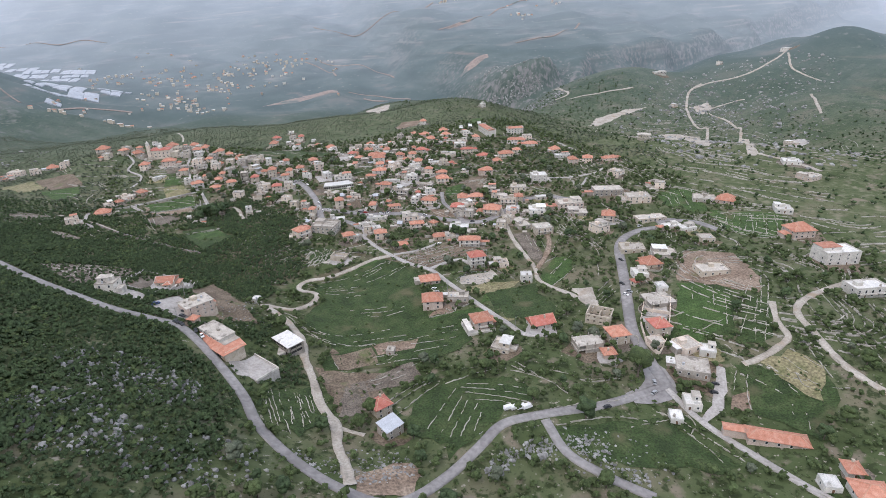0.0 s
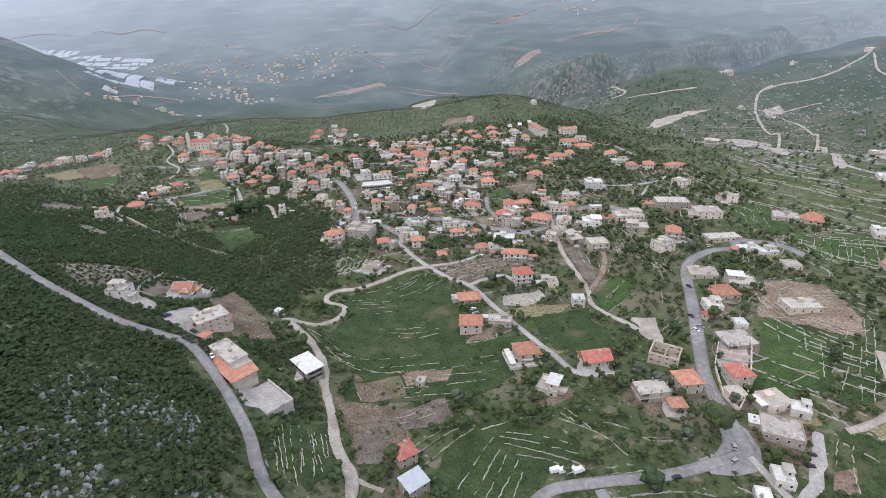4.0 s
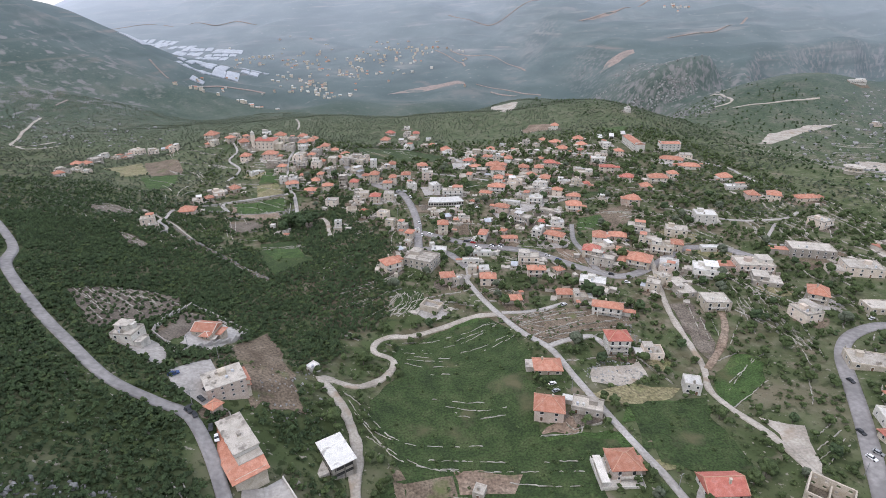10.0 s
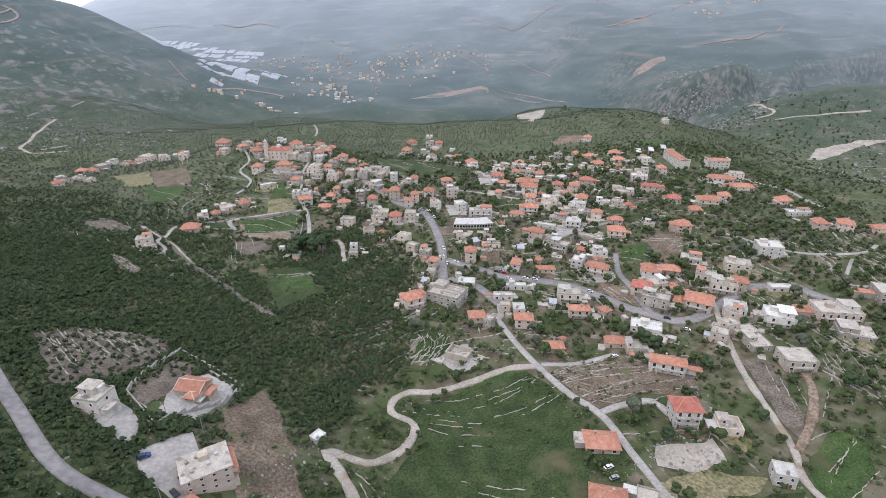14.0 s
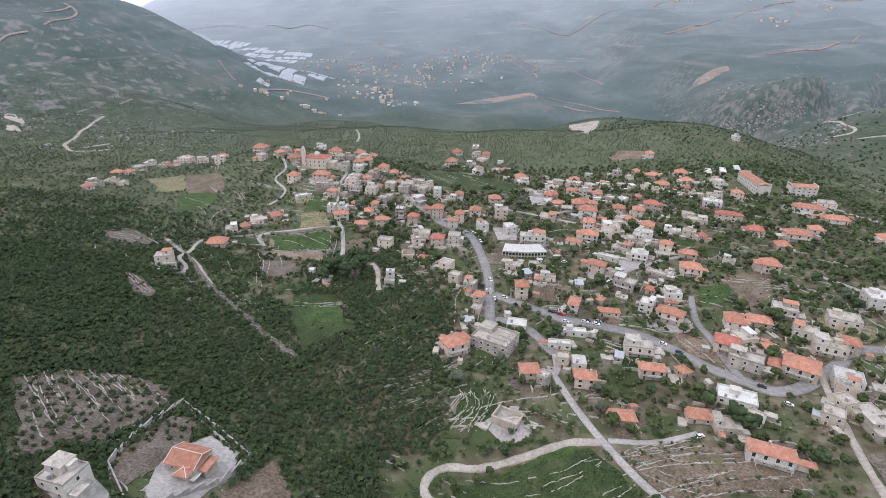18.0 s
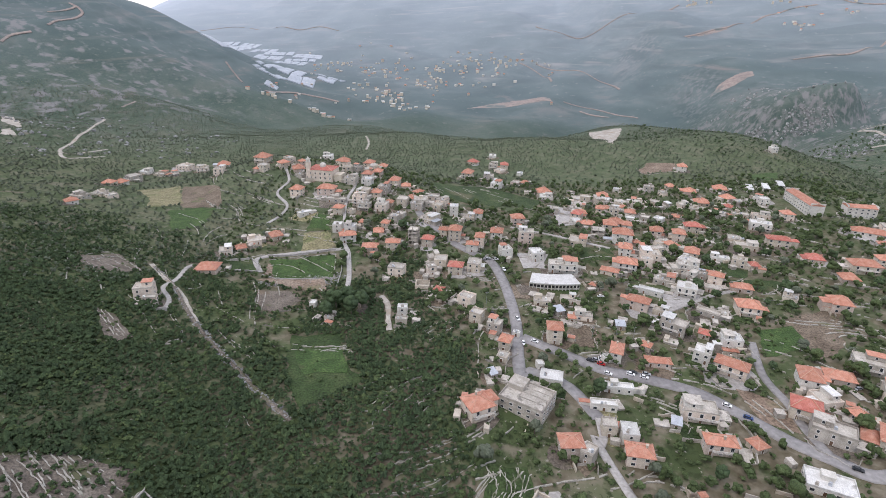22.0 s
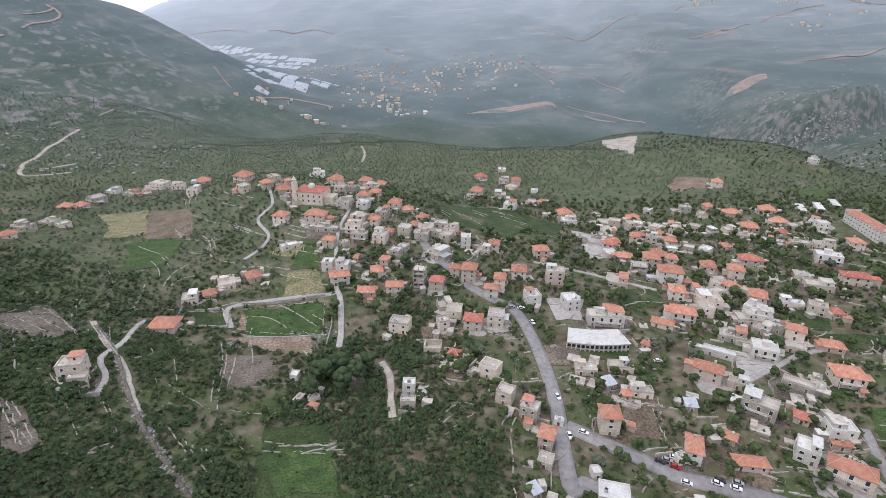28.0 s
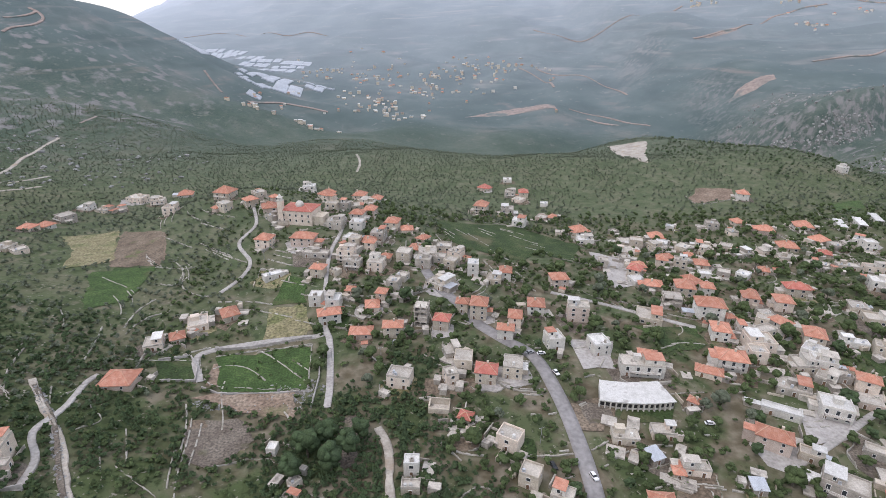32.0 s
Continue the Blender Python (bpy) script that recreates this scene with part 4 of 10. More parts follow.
road("stony_path", [(-159, 468), (-139, 450), (-119, 425), (-101, 406), (-83, 390), (-68, 376), (-52, 363)], 1.6, M_DIRT, "stony footpath down the wooded slope", 0.2)
road("lower_lane", [(98, 445), (123, 459), (144, 472), (158, 477)], 2.4, M_PAVE, "narrow pale concrete lane")

road("hill_track", [(1091, 895), (1040, 873), (978, 862), (939, 873), (900, 900), (860, 898)], 4.5, M_TRACK, "pale gravel track with rough edges", 0.2)
road("summit_lane", [(1080, 880), (1027, 824), (1019, 792), (1017, 748)], 4.0, M_TRACK, "pale gravel track with rough edges", 0.2)
road("hill_road", [(888, 908), (843, 890), (801, 849), (765, 808), (718, 742), (706, 710), (700, 685), (471, 465), (435, 423)], 4.5, M_TRACK, "pale gravel track with rough edges", 0.2)
road("terrace_track", [(780, 819), (802, 802), (836, 800), (868, 796), (879, 785)], 4.0, M_TRACK, "pale gravel track with rough edges", 0.2)
road("east_hill_track", [(777, 769), (767, 710), (751, 677), (729, 645), (463, 398), (452, 376), (452, 351), (450, 329), (447, 309)], 4.2, M_TRACK, "pale gravel track with rough edges", 0.2)
road("top_track", [(925, 692), (865, 632), (839, 603)], 4.0, M_TRACK, "pale gravel track with rough edges", 0.2)
road("gorge_lane", [(592, 943), (639, 931), (676, 921), (720, 913)], 3.5, M_TRACK, "pale gravel track with rough edges", 0.2)
road("terrace_road", [(234, 169), (223, 156), (219, 146), (210, 143), (199, 142), (190, 143)], 3.0, M_TRACK, "pale gravel track with rough edges", 0.2)
road("far_road", [(-1200, 2745), (-980, 2820), (-770, 2739), (-552, 2682)], 6, M_BANK, "track across the far slope, paled by painted haze", 0)
road("far_high_road", [(287, 2547), (432, 2372), (566, 2336), (812, 2461)], 7, M_BANK, "track across the far slope, paled by painted haze", 0)
road("far_pass_road", [(652, 1924), (764, 2002), (826, 2029), (993, 2197), (1074, 2217), (1222, 2282)], 7, M_BANK, "track across the far slope, paled by painted haze", 0)
road("far_loop_road", [(247, 2122), (330, 2062), (392, 1936), (424, 1793), (433, 1738)], 5, M_BANK, "track across the far slope, paled by painted haze", 0)
road("far_bench_track", [(264, 1632), (329, 1604), (374, 1519), (418, 1497)], 5, M_BANK, "track across the far slope, paled by painted haze", 0)
road("far_scar", [(298, 1580), (353, 1509)], 7, M_BANK, "track across the far slope, paled by painted haze", 0)
road("far_cut_track", [(808, 1620), (894, 1632), (983, 1647), (1157, 1806)], 6, M_BANK, "track across the far slope, paled by painted haze", 0)
road("far_valley_road", [(-446, 1434), (-399, 1493), (-350, 1508), (-296, 1508)], 6, M_BANK, "track across the far slope, paled by painted haze", 0)
road("far_village_lane", [(1305, 2332), (1338, 2280), (1452, 2269)], 7, M_BANK, "track across the far slope, paled by painted haze", 0)
road("far_spur_track", [(190, 2116), (257, 2037), (262, 1847)], 6, M_BANK, "track across the far slope, paled by painted haze", 0)
road("summit_track", [(-818, 1382), (-797, 1378), (-782, 1362), (-778, 1326), (-785, 1287), (-784, 1262)], 5, M_BANK, "track across the far slope, paled by painted haze", 0)
road("summit_spur", [(-822, 1320), (-807, 1357), (-803, 1380)], 5, M_BANK, "track across the far slope, paled by painted haze", 0)
road("shoulder_track", [(-812, 1175), (-811, 1194), (-805, 1207), (-792, 1226)], 5, M_BANK, "track across the far slope, paled by painted haze", 0)
road("descent_track", [(-544, 1472), (-516, 1443), (-488, 1416)], 4, M_BANK, "track across the far slope, paled by painted haze", 0)
road("mountain_lane", [(-544, 1060), (-540, 1093)], 3.5, M_BANK, "track across the far slope, paled by painted haze", 0)
road("zigzag_road", [(-544, 1012), (-538, 980), (-500, 892), (-479, 845), (-458, 798), (-428, 780), (-424, 810), (-422, 828)], 4.0, M_TRACK, "pale gravel track with rough edges", 0.2)
road("zigzag_lane", [(-458, 798), (-405, 734), (-392, 746), (-385, 768)], 3.5, M_TRACK, "pale gravel track with rough edges", 0.2)

road("house_path", [(-34, 460), (-30, 453), (-28, 445), (-27, 436), (-25, 426)], 2.6, M_TRACK, "pale gravel track with rough edges", 0.2)
road("stream_bed", [(-162, 471), (-149, 458), (-141, 451), (-130, 441), (-120, 428), (-112, 418)], 2.0, M_TRACK, "pale stony stream bed down the slope", 0.4)

# ---- fields, yards and bare ground ----
field("field", [(74, 323), (106, 326), (139, 307), (128, 302), (109, 302), (88, 295), (81, 308)], M_EARTH, "tilled brown earth field", 0.18)
field("field", [(93, 260), (119, 264), (138, 262), (131, 255), (113, 252), (99, 256)], M_DRY, "dry straw-coloured field", 0.20)
field("rubble_field", [(103, 276), (127, 278), (126, 268), (111, 263), (101, 266)], M_TRACK, "pale field of broken stones", 0.22)
field("field", [(154, 265), (171, 280), (177, 277), (180, 270), (174, 261), (151, 246), (148, 250)], M_CROP, "bright green crop field", 0.24)
field("field", [(31, 313), (59, 326), (73, 312), (63, 302), (30, 293)], M_CROP, "bright green crop field", 0.18)
field("meadow", [(30, 291), (62, 296), (72, 275), (67, 261), (40, 251), (27, 252)], M_GRASS, "green grass meadow on a terrace", 0.20)
field("meadow", [(110, 253), (145, 254), (136, 232), (106, 229)], M_GRASS, "green grass meadow on a terrace", 0.22)
field("bare_earth", [(112, 239), (134, 237), (133, 232), (113, 234)], M_REDEARTH, "reddish bare earth", 0.24)
field("field", [(63, 242), (102, 238), (105, 229), (83, 227), (55, 227)], M_CROP, "bright green crop field", 0.18)
field("field", [(108, 251), (129, 254), (144, 251), (139, 241), (104, 243)], M_CROP, "bright green crop field", 0.20)
field("meadow", [(208, 206), (228, 189), (199, 158), (178, 169)], M_GRASS, "green grass meadow on a terrace", 0.22)
field("meadow", [(189, 142), (212, 122), (206, 108), (188, 103), (172, 120)], M_GRASS, "green grass meadow on a terrace", 0.24)
field("meadow", [(121, 132), (134, 133), (148, 103), (137, 100), (128, 108)], M_GRASS, "green grass meadow on a terrace", 0.18)
field("vineyard", [(55, 171), (85, 173), (94, 154), (75, 152), (46, 137)], M_GRASS, "vineyard with dark green rows", 0.20)
field("bare_earth", [(11, 137), (27, 143), (35, 136), (27, 124), (10, 126)], M_REDEARTH, "reddish bare earth", 0.22)
field("field", [(306, 286), (342, 257), (312, 231), (294, 249)], M_CROP, "bright green crop field", 0.24)
field("field", [(303, 339), (331, 328), (306, 286), (293, 290)], M_CROP, "bright green crop field", 0.18)
field("bare_earth", [(241, 239), (264, 223), (249, 190), (231, 182), (210, 207)], M_REDEARTH, "reddish bare earth", 0.20)
field("orchard", [(-79, 282), (-79, 312), (-68, 311), (-69, 286), (-72, 274)], M_DIRT, "grey-brown orchard soil", 0.22)
field("paving", [(-68, 277), (-67, 296), (-55, 303), (-51, 294), (-55, 274)], M_PAVE, "pale concrete paving", 0.32)
field("paving", [(-63, 255), (-53, 267), (-48, 260), (-44, 247), (-48, 240), (-59, 248)], M_PAVE, "pale concrete paving", 0.26)
field("paving", [(-80, 268), (-75, 272), (-65, 261), (-68, 257)], M_PAVE, "pale concrete paving", 0.28)
field("field", [(-47, 278), (-43, 300), (-34, 285), (-24, 261), (-33, 243), (-42, 261)], M_EARTH, "tilled brown earth field", 0.22)
field("orchard", [(-123, 307), (-116, 321), (-104, 327), (-87, 328), (-83, 319), (-86, 299), (-87, 290), (-94, 289), (-96, 280), (-101, 280)], M_DIRT, "grey-brown orchard soil", 0.24)
field("bare_earth", [(-206, 591), (-219, 635), (-189, 616), (-177, 592), (-178, 581)], M_REDEARTH, "reddish bare earth", 0.18)
field("field", [(-187, 537), (-197, 574), (-173, 577), (-170, 539), (-177, 526)], M_CROP, "bright green crop field", 0.20)
field("field", [(-271, 635), (-239, 644), (-224, 609), (-238, 602)], M_DRY, "dry straw-coloured field", 0.22)
field("field", [(-92, 502), (-69, 506), (-64, 482), (-89, 481)], M_CROP, "bright green crop field", 0.24)
field("bare_earth", [(-107, 496), (-93, 499), (-91, 483), (-102, 482)], M_REDEARTH, "reddish bare earth", 0.18)
field("meadow", [(-129, 493), (-116, 497), (-110, 485), (-123, 480)], M_GRASS, "green grass meadow on a terrace", 0.20)
field("field", [(-96, 531), (-79, 535), (-71, 517), (-88, 513)], M_DRY, "dry straw-coloured field", 0.22)
field("field", [(-96, 563), (-85, 558), (-80, 539), (-97, 536)], M_CROP, "bright green crop field", 0.24)
field("field", [(-101, 461), (-80, 462), (-76, 448), (-94, 449)], M_EARTH, "tilled brown earth field", 0.18)
field("field", [(-65, 405), (-41, 406), (-39, 393), (-57, 392)], M_CROP, "bright green crop field", 0.20)
field("field", [(59, 432), (73, 440), (70, 426), (56, 423)], M_EARTH, "tilled brown earth field", 0.22)
field("field", [(40, 474), (53, 475), (49, 462), (40, 462)], M_EARTH, "tilled brown earth field", 0.24)
field("bare_earth", [(178, 723), (192, 745), (220, 740), (208, 718), (178, 714)], M_REDEARTH, "reddish bare earth", 0.18)
field("field", [(272, 700), (303, 712), (291, 688), (264, 681)], M_CROP, "bright green crop field", 0.20)
field("field", [(70, 524), (100, 523), (97, 507), (82, 511)], M_CROP, "bright green crop field", 0.22)
field("meadow", [(-15, 664), (33, 668), (73, 631), (59, 595), (40, 621), (-14, 640)], M_GRASS, "green grass meadow on a terrace", 0.24)
field("field", [(176, 454), (204, 463), (185, 427), (167, 417), (169, 449)], M_EARTH, "tilled brown earth field", 0.18)
field("field", [(151, 440), (171, 445), (168, 426), (145, 419)], M_CROP, "bright green crop field", 0.20)
field("meadow", [(-70, 421), (-47, 424), (-40, 391), (-51, 369), (-63, 391)], M_GRASS, "green grass meadow on a terrace", 0.22)
field("paving", [(40, 510), (61, 512), (56, 493), (43, 492)], M_PAVE, "pale concrete paving", 0.32)
field("yard", [(130, 148), (138, 149), (144, 153), (149, 160), (154, 162), (157, 155), (156, 148), (153, 142), (147, 138), (138, 140), (130, 141)], M_ASPHALT, "grey asphalt yard paving", 0.26)
field("paving", [(179, 148), (183, 146), (174, 135), (162, 126), (153, 125), (152, 127), (161, 132), (168, 138)], M_PAVE, "pale concrete paving", 0.28)
field("paving", [(-30, 211), (-22, 217), (-17, 203), (-25, 200)], M_PAVE, "pale concrete paving", 0.30)
field("paving", [(75, 619), (98, 601), (94, 570), (76, 563)], M_PAVE, "pale concrete paving", 0.32)
field("bare_earth", [(124, 400), (136, 389), (136, 373), (125, 381)], M_REDEARTH, "reddish bare earth", 0.18)
field("field", [(106, 225), (126, 220), (125, 217), (107, 219)], M_DRY, "dry straw-coloured field", 0.20)
field("field", [(5, 217), (35, 204), (31, 177), (12, 179)], M_EARTH, "tilled brown earth field", 0.24)
field("field", [(15, 231), (27, 229), (25, 218), (15, 218)], M_EARTH, "tilled brown earth field", 0.18)
field("meadow", [(-12, 119), (2, 122), (1, 105), (-10, 101)], M_GRASS, "green grass meadow on a terrace", 0.20)
field("field", [(-80, 286), (-81, 303), (-72, 303), (-69, 281)], M_EARTH, "tilled brown earth field", 0.18)
field("paving", [(-68, 279), (-69, 293), (-63, 307), (-52, 300), (-53, 280), (-64, 271)], M_PAVE, "pale concrete paving", 0.28)
field("paving", [(-85, 269), (-83, 280), (-71, 271), (-67, 265), (-77, 263)], M_PAVE, "pale concrete paving", 0.30)
field("field", [(-50, 281), (-42, 305), (-24, 271), (-17, 249), (-28, 246), (-39, 258)], M_EARTH, "tilled brown earth field", 0.24)
field("meadow", [(-63, 398), (-44, 402), (-29, 388), (-50, 371)], M_GRASS, "green grass meadow on a terrace", 0.18)
field("bare_earth", [(-103, 496), (-92, 502), (-89, 485), (-98, 481)], M_REDEARTH, "reddish bare earth", 0.20)
field("field", [(-229, 635), (-189, 619), (-174, 579), (-201, 576)], M_EARTH, "tilled brown earth field", 0.22)

field("bare_slope", [(518, 762), (550, 774), (625, 811), (691, 830), (646, 834), (572, 816)], M_TRACK, "pale bare slope", 0.28)
field("bare_slope", [(622, 705), (654, 699), (677, 676), (442, 427), (432, 424), (447, 469), (432, 481)], M_TRACK, "pale bare slope", 0.30)
field("bare_slope", [(788, 817), (837, 833), (818, 800), (763, 766), (772, 790)], M_TRACK, "pale bare slope", 0.32)
field("bare_slope", [(724, 644), (732, 631), (466, 394), (452, 376), (447, 380)], M_TRACK, "pale bare slope", 0.34)
field("field", [(207, 205), (218, 197), (221, 183), (209, 171), (198, 164), (180, 163), (174, 167), (184, 180)], M_CROP, "bright green crop field", 0.26)
field("bare_earth", [(234, 229), (247, 226), (250, 206), (249, 191), (236, 178), (226, 186), (219, 200), (208, 208), (219, 219)], M_REDEARTH, "reddish bare earth", 0.28)
field("meadow", [(226, 178), (237, 173), (213, 149), (204, 148), (197, 154)], M_GRASS, "green grass meadow on a terrace", 0.30)
field("meadow", [(187, 144), (196, 140), (196, 124), (196, 111), (182, 98), (180, 102), (178, 115), (176, 120), (182, 131)], M_GRASS, "green grass meadow on a terrace", 0.32)
field("meadow", [(197, 140), (212, 139), (216, 126), (199, 112), (197, 124)], M_DRY, "dry grass between terrace walls", 0.34)
field("bare_earth", [(174, 133), (181, 130), (172, 122), (168, 126)], M_REDEARTH, "reddish bare earth", 0.26)
field("meadow", [(88, 136), (104, 134), (120, 132), (132, 125), (137, 108), (136, 106), (106, 112), (94, 122), (89, 130)], M_GRASS, "green grass meadow on a terrace", 0.28)
field("vineyard", [(303, 282), (347, 260), (315, 228), (298, 236), (292, 246), (294, 264)], M_CROP, "vineyard with bright green rows", 0.30)
field("vineyard", [(307, 340), (328, 329), (309, 302), (288, 306), (294, 326)], M_CROP, "vineyard with bright green rows", 0.32)
field("vineyard", [(-16, 193), (4, 200), (4, 171), (-6, 161), (-13, 173)], M_GRASS, "vineyard with pale rows", 0.34)
field("field", [(16, 199), (29, 203), (51, 207), (51, 193), (39, 190), (27, 193), (20, 174), (12, 175)], M_DIRT, "brown fallow field with dry grass", 0.26)
field("vineyard", [(36, 165), (46, 178), (61, 183), (87, 171), (88, 153), (73, 152), (62, 146), (46, 146), (38, 152)], M_GRASS, "vineyard with pale rows", 0.28)
field("meadow", [(17, 307), (66, 324), (73, 312), (79, 291), (76, 273), (72, 255), (72, 239), (85, 238), (97, 234), (100, 220), (86, 219), (85, 210), (74, 204), (51, 206), (32, 210), (10, 214), (10, 221), (18, 228), (16, 235), (5, 259), (8, 271), (20, 285), (15, 299)], M_GRASS, "green grass meadow on curved terraces", 0.30)
field("field", [(14, 225), (36, 227), (37, 214), (17, 213)], M_EARTH, "tilled brown earth field", 0.32)
field("bare_earth", [(37, 229), (45, 229), (60, 224), (55, 217), (38, 219)], M_REDEARTH, "reddish bare earth", 0.34)
field("field", [(35, 258), (54, 253), (57, 245), (39, 246), (33, 251)], M_DIRT, "brown fallow field with dry grass", 0.26)
field("bare_earth", [(70, 241), (86, 240), (85, 248), (79, 246)], M_REDEARTH, "reddish terrace garden beside a house", 0.28)
field("rubble_field", [(158, 240), (170, 231), (166, 224), (159, 210), (154, 209), (157, 225)], M_TRACK, "pale field of broken stones", 0.30)
field("bare_earth", [(160, 320), (173, 321), (168, 288), (159, 274), (158, 282), (158, 300)], M_DIRT, "dusty slope of broken stones", 0.32)
field("meadow", [(111, 250), (138, 252), (141, 230), (138, 214), (120, 217), (109, 224)], M_GRASS, "green grass meadow on a terrace", 0.34)
field("bare_earth", [(108, 234), (122, 236), (137, 235), (134, 232), (117, 232)], M_REDEARTH, "strip of reddish bare earth", 0.26)
field("meadow", [(19, 352), (32, 351), (33, 340), (21, 328), (12, 328), (16, 336)], M_GRASS, "green grass meadow on curved terraces", 0.28)
field("field", [(-100, 457), (-84, 463), (-74, 453), (-83, 441), (-93, 443)], M_DIRT, "brown fallow field with dry grass", 0.32)
field("field", [(-65, 408), (-43, 410), (-37, 393), (-55, 390)], M_CROP, "bright green crop field", 0.34)
field("orchard", [(-153, 413), (-142, 409), (-128, 396), (-131, 391), (-136, 392)], M_DIRT, "grey-brown orchard soil", 0.26)
field("orchard", [(-193, 462), (-183, 476), (-161, 461), (-166, 450), (-184, 451)], M_DIRT, "grey-brown orchard soil", 0.28)
field("bare_earth", [(-96, 534), (-81, 537), (-72, 514), (-92, 511)], M_DRY, "dry straw-coloured field", 0.30)
field("field", [(-108, 500), (-69, 507), (-64, 480), (-97, 477)], M_CROP, "bright green crop field", 0.32)
field("bare_earth", [(-106, 474), (-97, 477), (-82, 478), (-68, 479), (-65, 464), (-86, 468)], M_REDEARTH, "reddish bare earth", 0.34)
field("bare_earth", [(-107, 494), (-97, 500), (-88, 486), (-95, 480), (-103, 482)], M_REDEARTH, "reddish bare earth", 0.26)
field("field", [(-232, 640), (-191, 623), (-173, 581), (-201, 582)], M_EARTH, "tilled brown earth field", 0.28)
field("field", [(-243, 612), (-237, 646), (-203, 586), (-221, 568)], M_DRY, "dry straw-coloured field", 0.30)
field("field", [(-204, 568), (-173, 576), (-166, 537), (-180, 524)], M_CROP, "bright green crop field", 0.32)
field("bare_earth", [(38, 473), (50, 473), (48, 463), (39, 462)], M_DIRT, "dusty ground beside a house", 0.34)
field("field", [(62, 444), (75, 444), (71, 423), (58, 422)], M_EARTH, "tilled brown earth field", 0.26)
field("meadow", [(-25, 660), (27, 668), (57, 630), (30, 596), (-7, 613)], M_GRASS, "green grass strip between the houses", 0.28)
field("meadow", [(158, 489), (194, 490), (184, 476), (166, 481)], M_GRASS, "green grass strip between the houses", 0.30)
field("far_bank", [(12, 1591), (94, 1658), (175, 1727), (230, 1639), (232, 1614), (164, 1616), (77, 1611)], M_BANK, "reddish bank across the valley, paled by painted haze", 0.32)
field("far_bank", [(555, 1452), (578, 1472), (646, 1477), (642, 1454), (593, 1435)], M_BANK, "bare bank across the valley, paled by painted haze", 0.34)
field("far_bank", [(648, 1912), (768, 2012), (828, 2036), (807, 2004), (712, 1951)], M_BANK, "bare bank across the valley, paled by painted haze", 0.26)
field("far_bank", [(192, 1016), (237, 999), (178, 823), (174, 832)], M_TRACK, "pale quarry at the edge of the plateau", 0.28)
field("bare_slope", [(-654, 953), (-643, 962), (-571, 888), (-572, 880), (-613, 905)], M_TRACK, "pale bare slope", 0.30)
field("bare_slope", [(-574, 858), (-572, 870), (-548, 849), (-562, 842)], M_TRACK, "pale bare slope", 0.32)

field("bare_earth", [(-96, 463), (-80, 463), (-76, 449), (-89, 449)], M_DIRT, "brown fallow ground with bushes", 0.26)
field("bare_earth", [(-47, 465), (-42, 465), (-39, 442), (-44, 441)], M_DIRT, "brown fallow ground with bushes", 0.34)
field("bare_earth", [(-20, 485), (1, 484), (0, 476), (-18, 474)], M_EARTH, "tilled brown earth field", 0.32)
field("field", [(36, 473), (49, 472), (44, 460), (34, 460)], M_EARTH, "tilled brown earth field", 0.30)
field("field", [(63, 439), (70, 439), (70, 426), (60, 426)], M_EARTH, "tilled brown earth field", 0.28)
field("meadow", [(53, 471), (72, 470), (70, 464), (51, 465)], M_GRASS, "green grass strip between the houses", 0.26)
field("meadow", [(79, 522), (98, 524), (102, 510), (81, 505)], M_GRASS, "green grass strip between the houses", 0.30)
field("meadow", [(165, 515), (185, 512), (169, 490), (160, 493)], M_GRASS, "green grass strip between the houses", 0.26)
field("paving", [(116, 471), (138, 475), (130, 460), (112, 456)], M_PAVE, "pale concrete paving", 0.28)

# ---- walls of the terraces and gardens ----
WALL_LABEL = "low dry stone wall along a terrace edge"
wall_line([(5, 245), (18, 237), (30, 231), (60, 226), (82, 222)], 0.6, 0.45, M_WALL, WALL_LABEL)
wall_line([(10, 331), (26, 334), (46, 339)], 0.6, 0.45, M_WALL, WALL_LABEL)
wall_line([(59, 317), (84, 320), (107, 324)], 0.6, 0.45, M_WALL, WALL_LABEL)
wall_line([(68, 310), (92, 315), (122, 316)], 0.6, 0.45, M_WALL, WALL_LABEL)
wall_line([(80, 303), (101, 308), (126, 309)], 0.6, 0.45, M_WALL, WALL_LABEL)
wall_line([(83, 299), (105, 303), (134, 305)], 0.6, 0.45, M_WALL, WALL_LABEL)
wall_line([(88, 281), (108, 282), (126, 281), (130, 271)], 0.6, 0.45, M_WALL, WALL_LABEL)
wall_line([(127, 281), (135, 264)], 0.6, 0.45, M_WALL, WALL_LABEL)
wall_line([(174, 286), (196, 310)], 0.6, 0.45, M_WALL, WALL_LABEL)
wall_line([(161, 276), (175, 280)], 0.6, 0.45, M_WALL, WALL_LABEL)
wall_line([(209, 312), (204, 273)], 0.6, 0.45, M_WALL, WALL_LABEL)
wall_line([(218, 306), (205, 266)], 0.6, 0.45, M_WALL, WALL_LABEL)
wall_line([(219, 336), (214, 306)], 0.6, 0.45, M_WALL, WALL_LABEL)
wall_line([(203, 335), (199, 306)], 0.6, 0.45, M_WALL, WALL_LABEL)
wall_line([(213, 343), (209, 312)], 0.6, 0.45, M_WALL, WALL_LABEL)
wall_line([(181, 354), (194, 342)], 0.6, 0.45, M_WALL, WALL_LABEL)
wall_line([(232, 329), (228, 304)], 0.6, 0.45, M_WALL, WALL_LABEL)
wall_line([(159, 262), (179, 274), (184, 276)], 0.6, 0.45, M_WALL, WALL_LABEL)
wall_line([(206, 166), (225, 178), (248, 194)], 0.6, 0.45, M_WALL, WALL_LABEL)
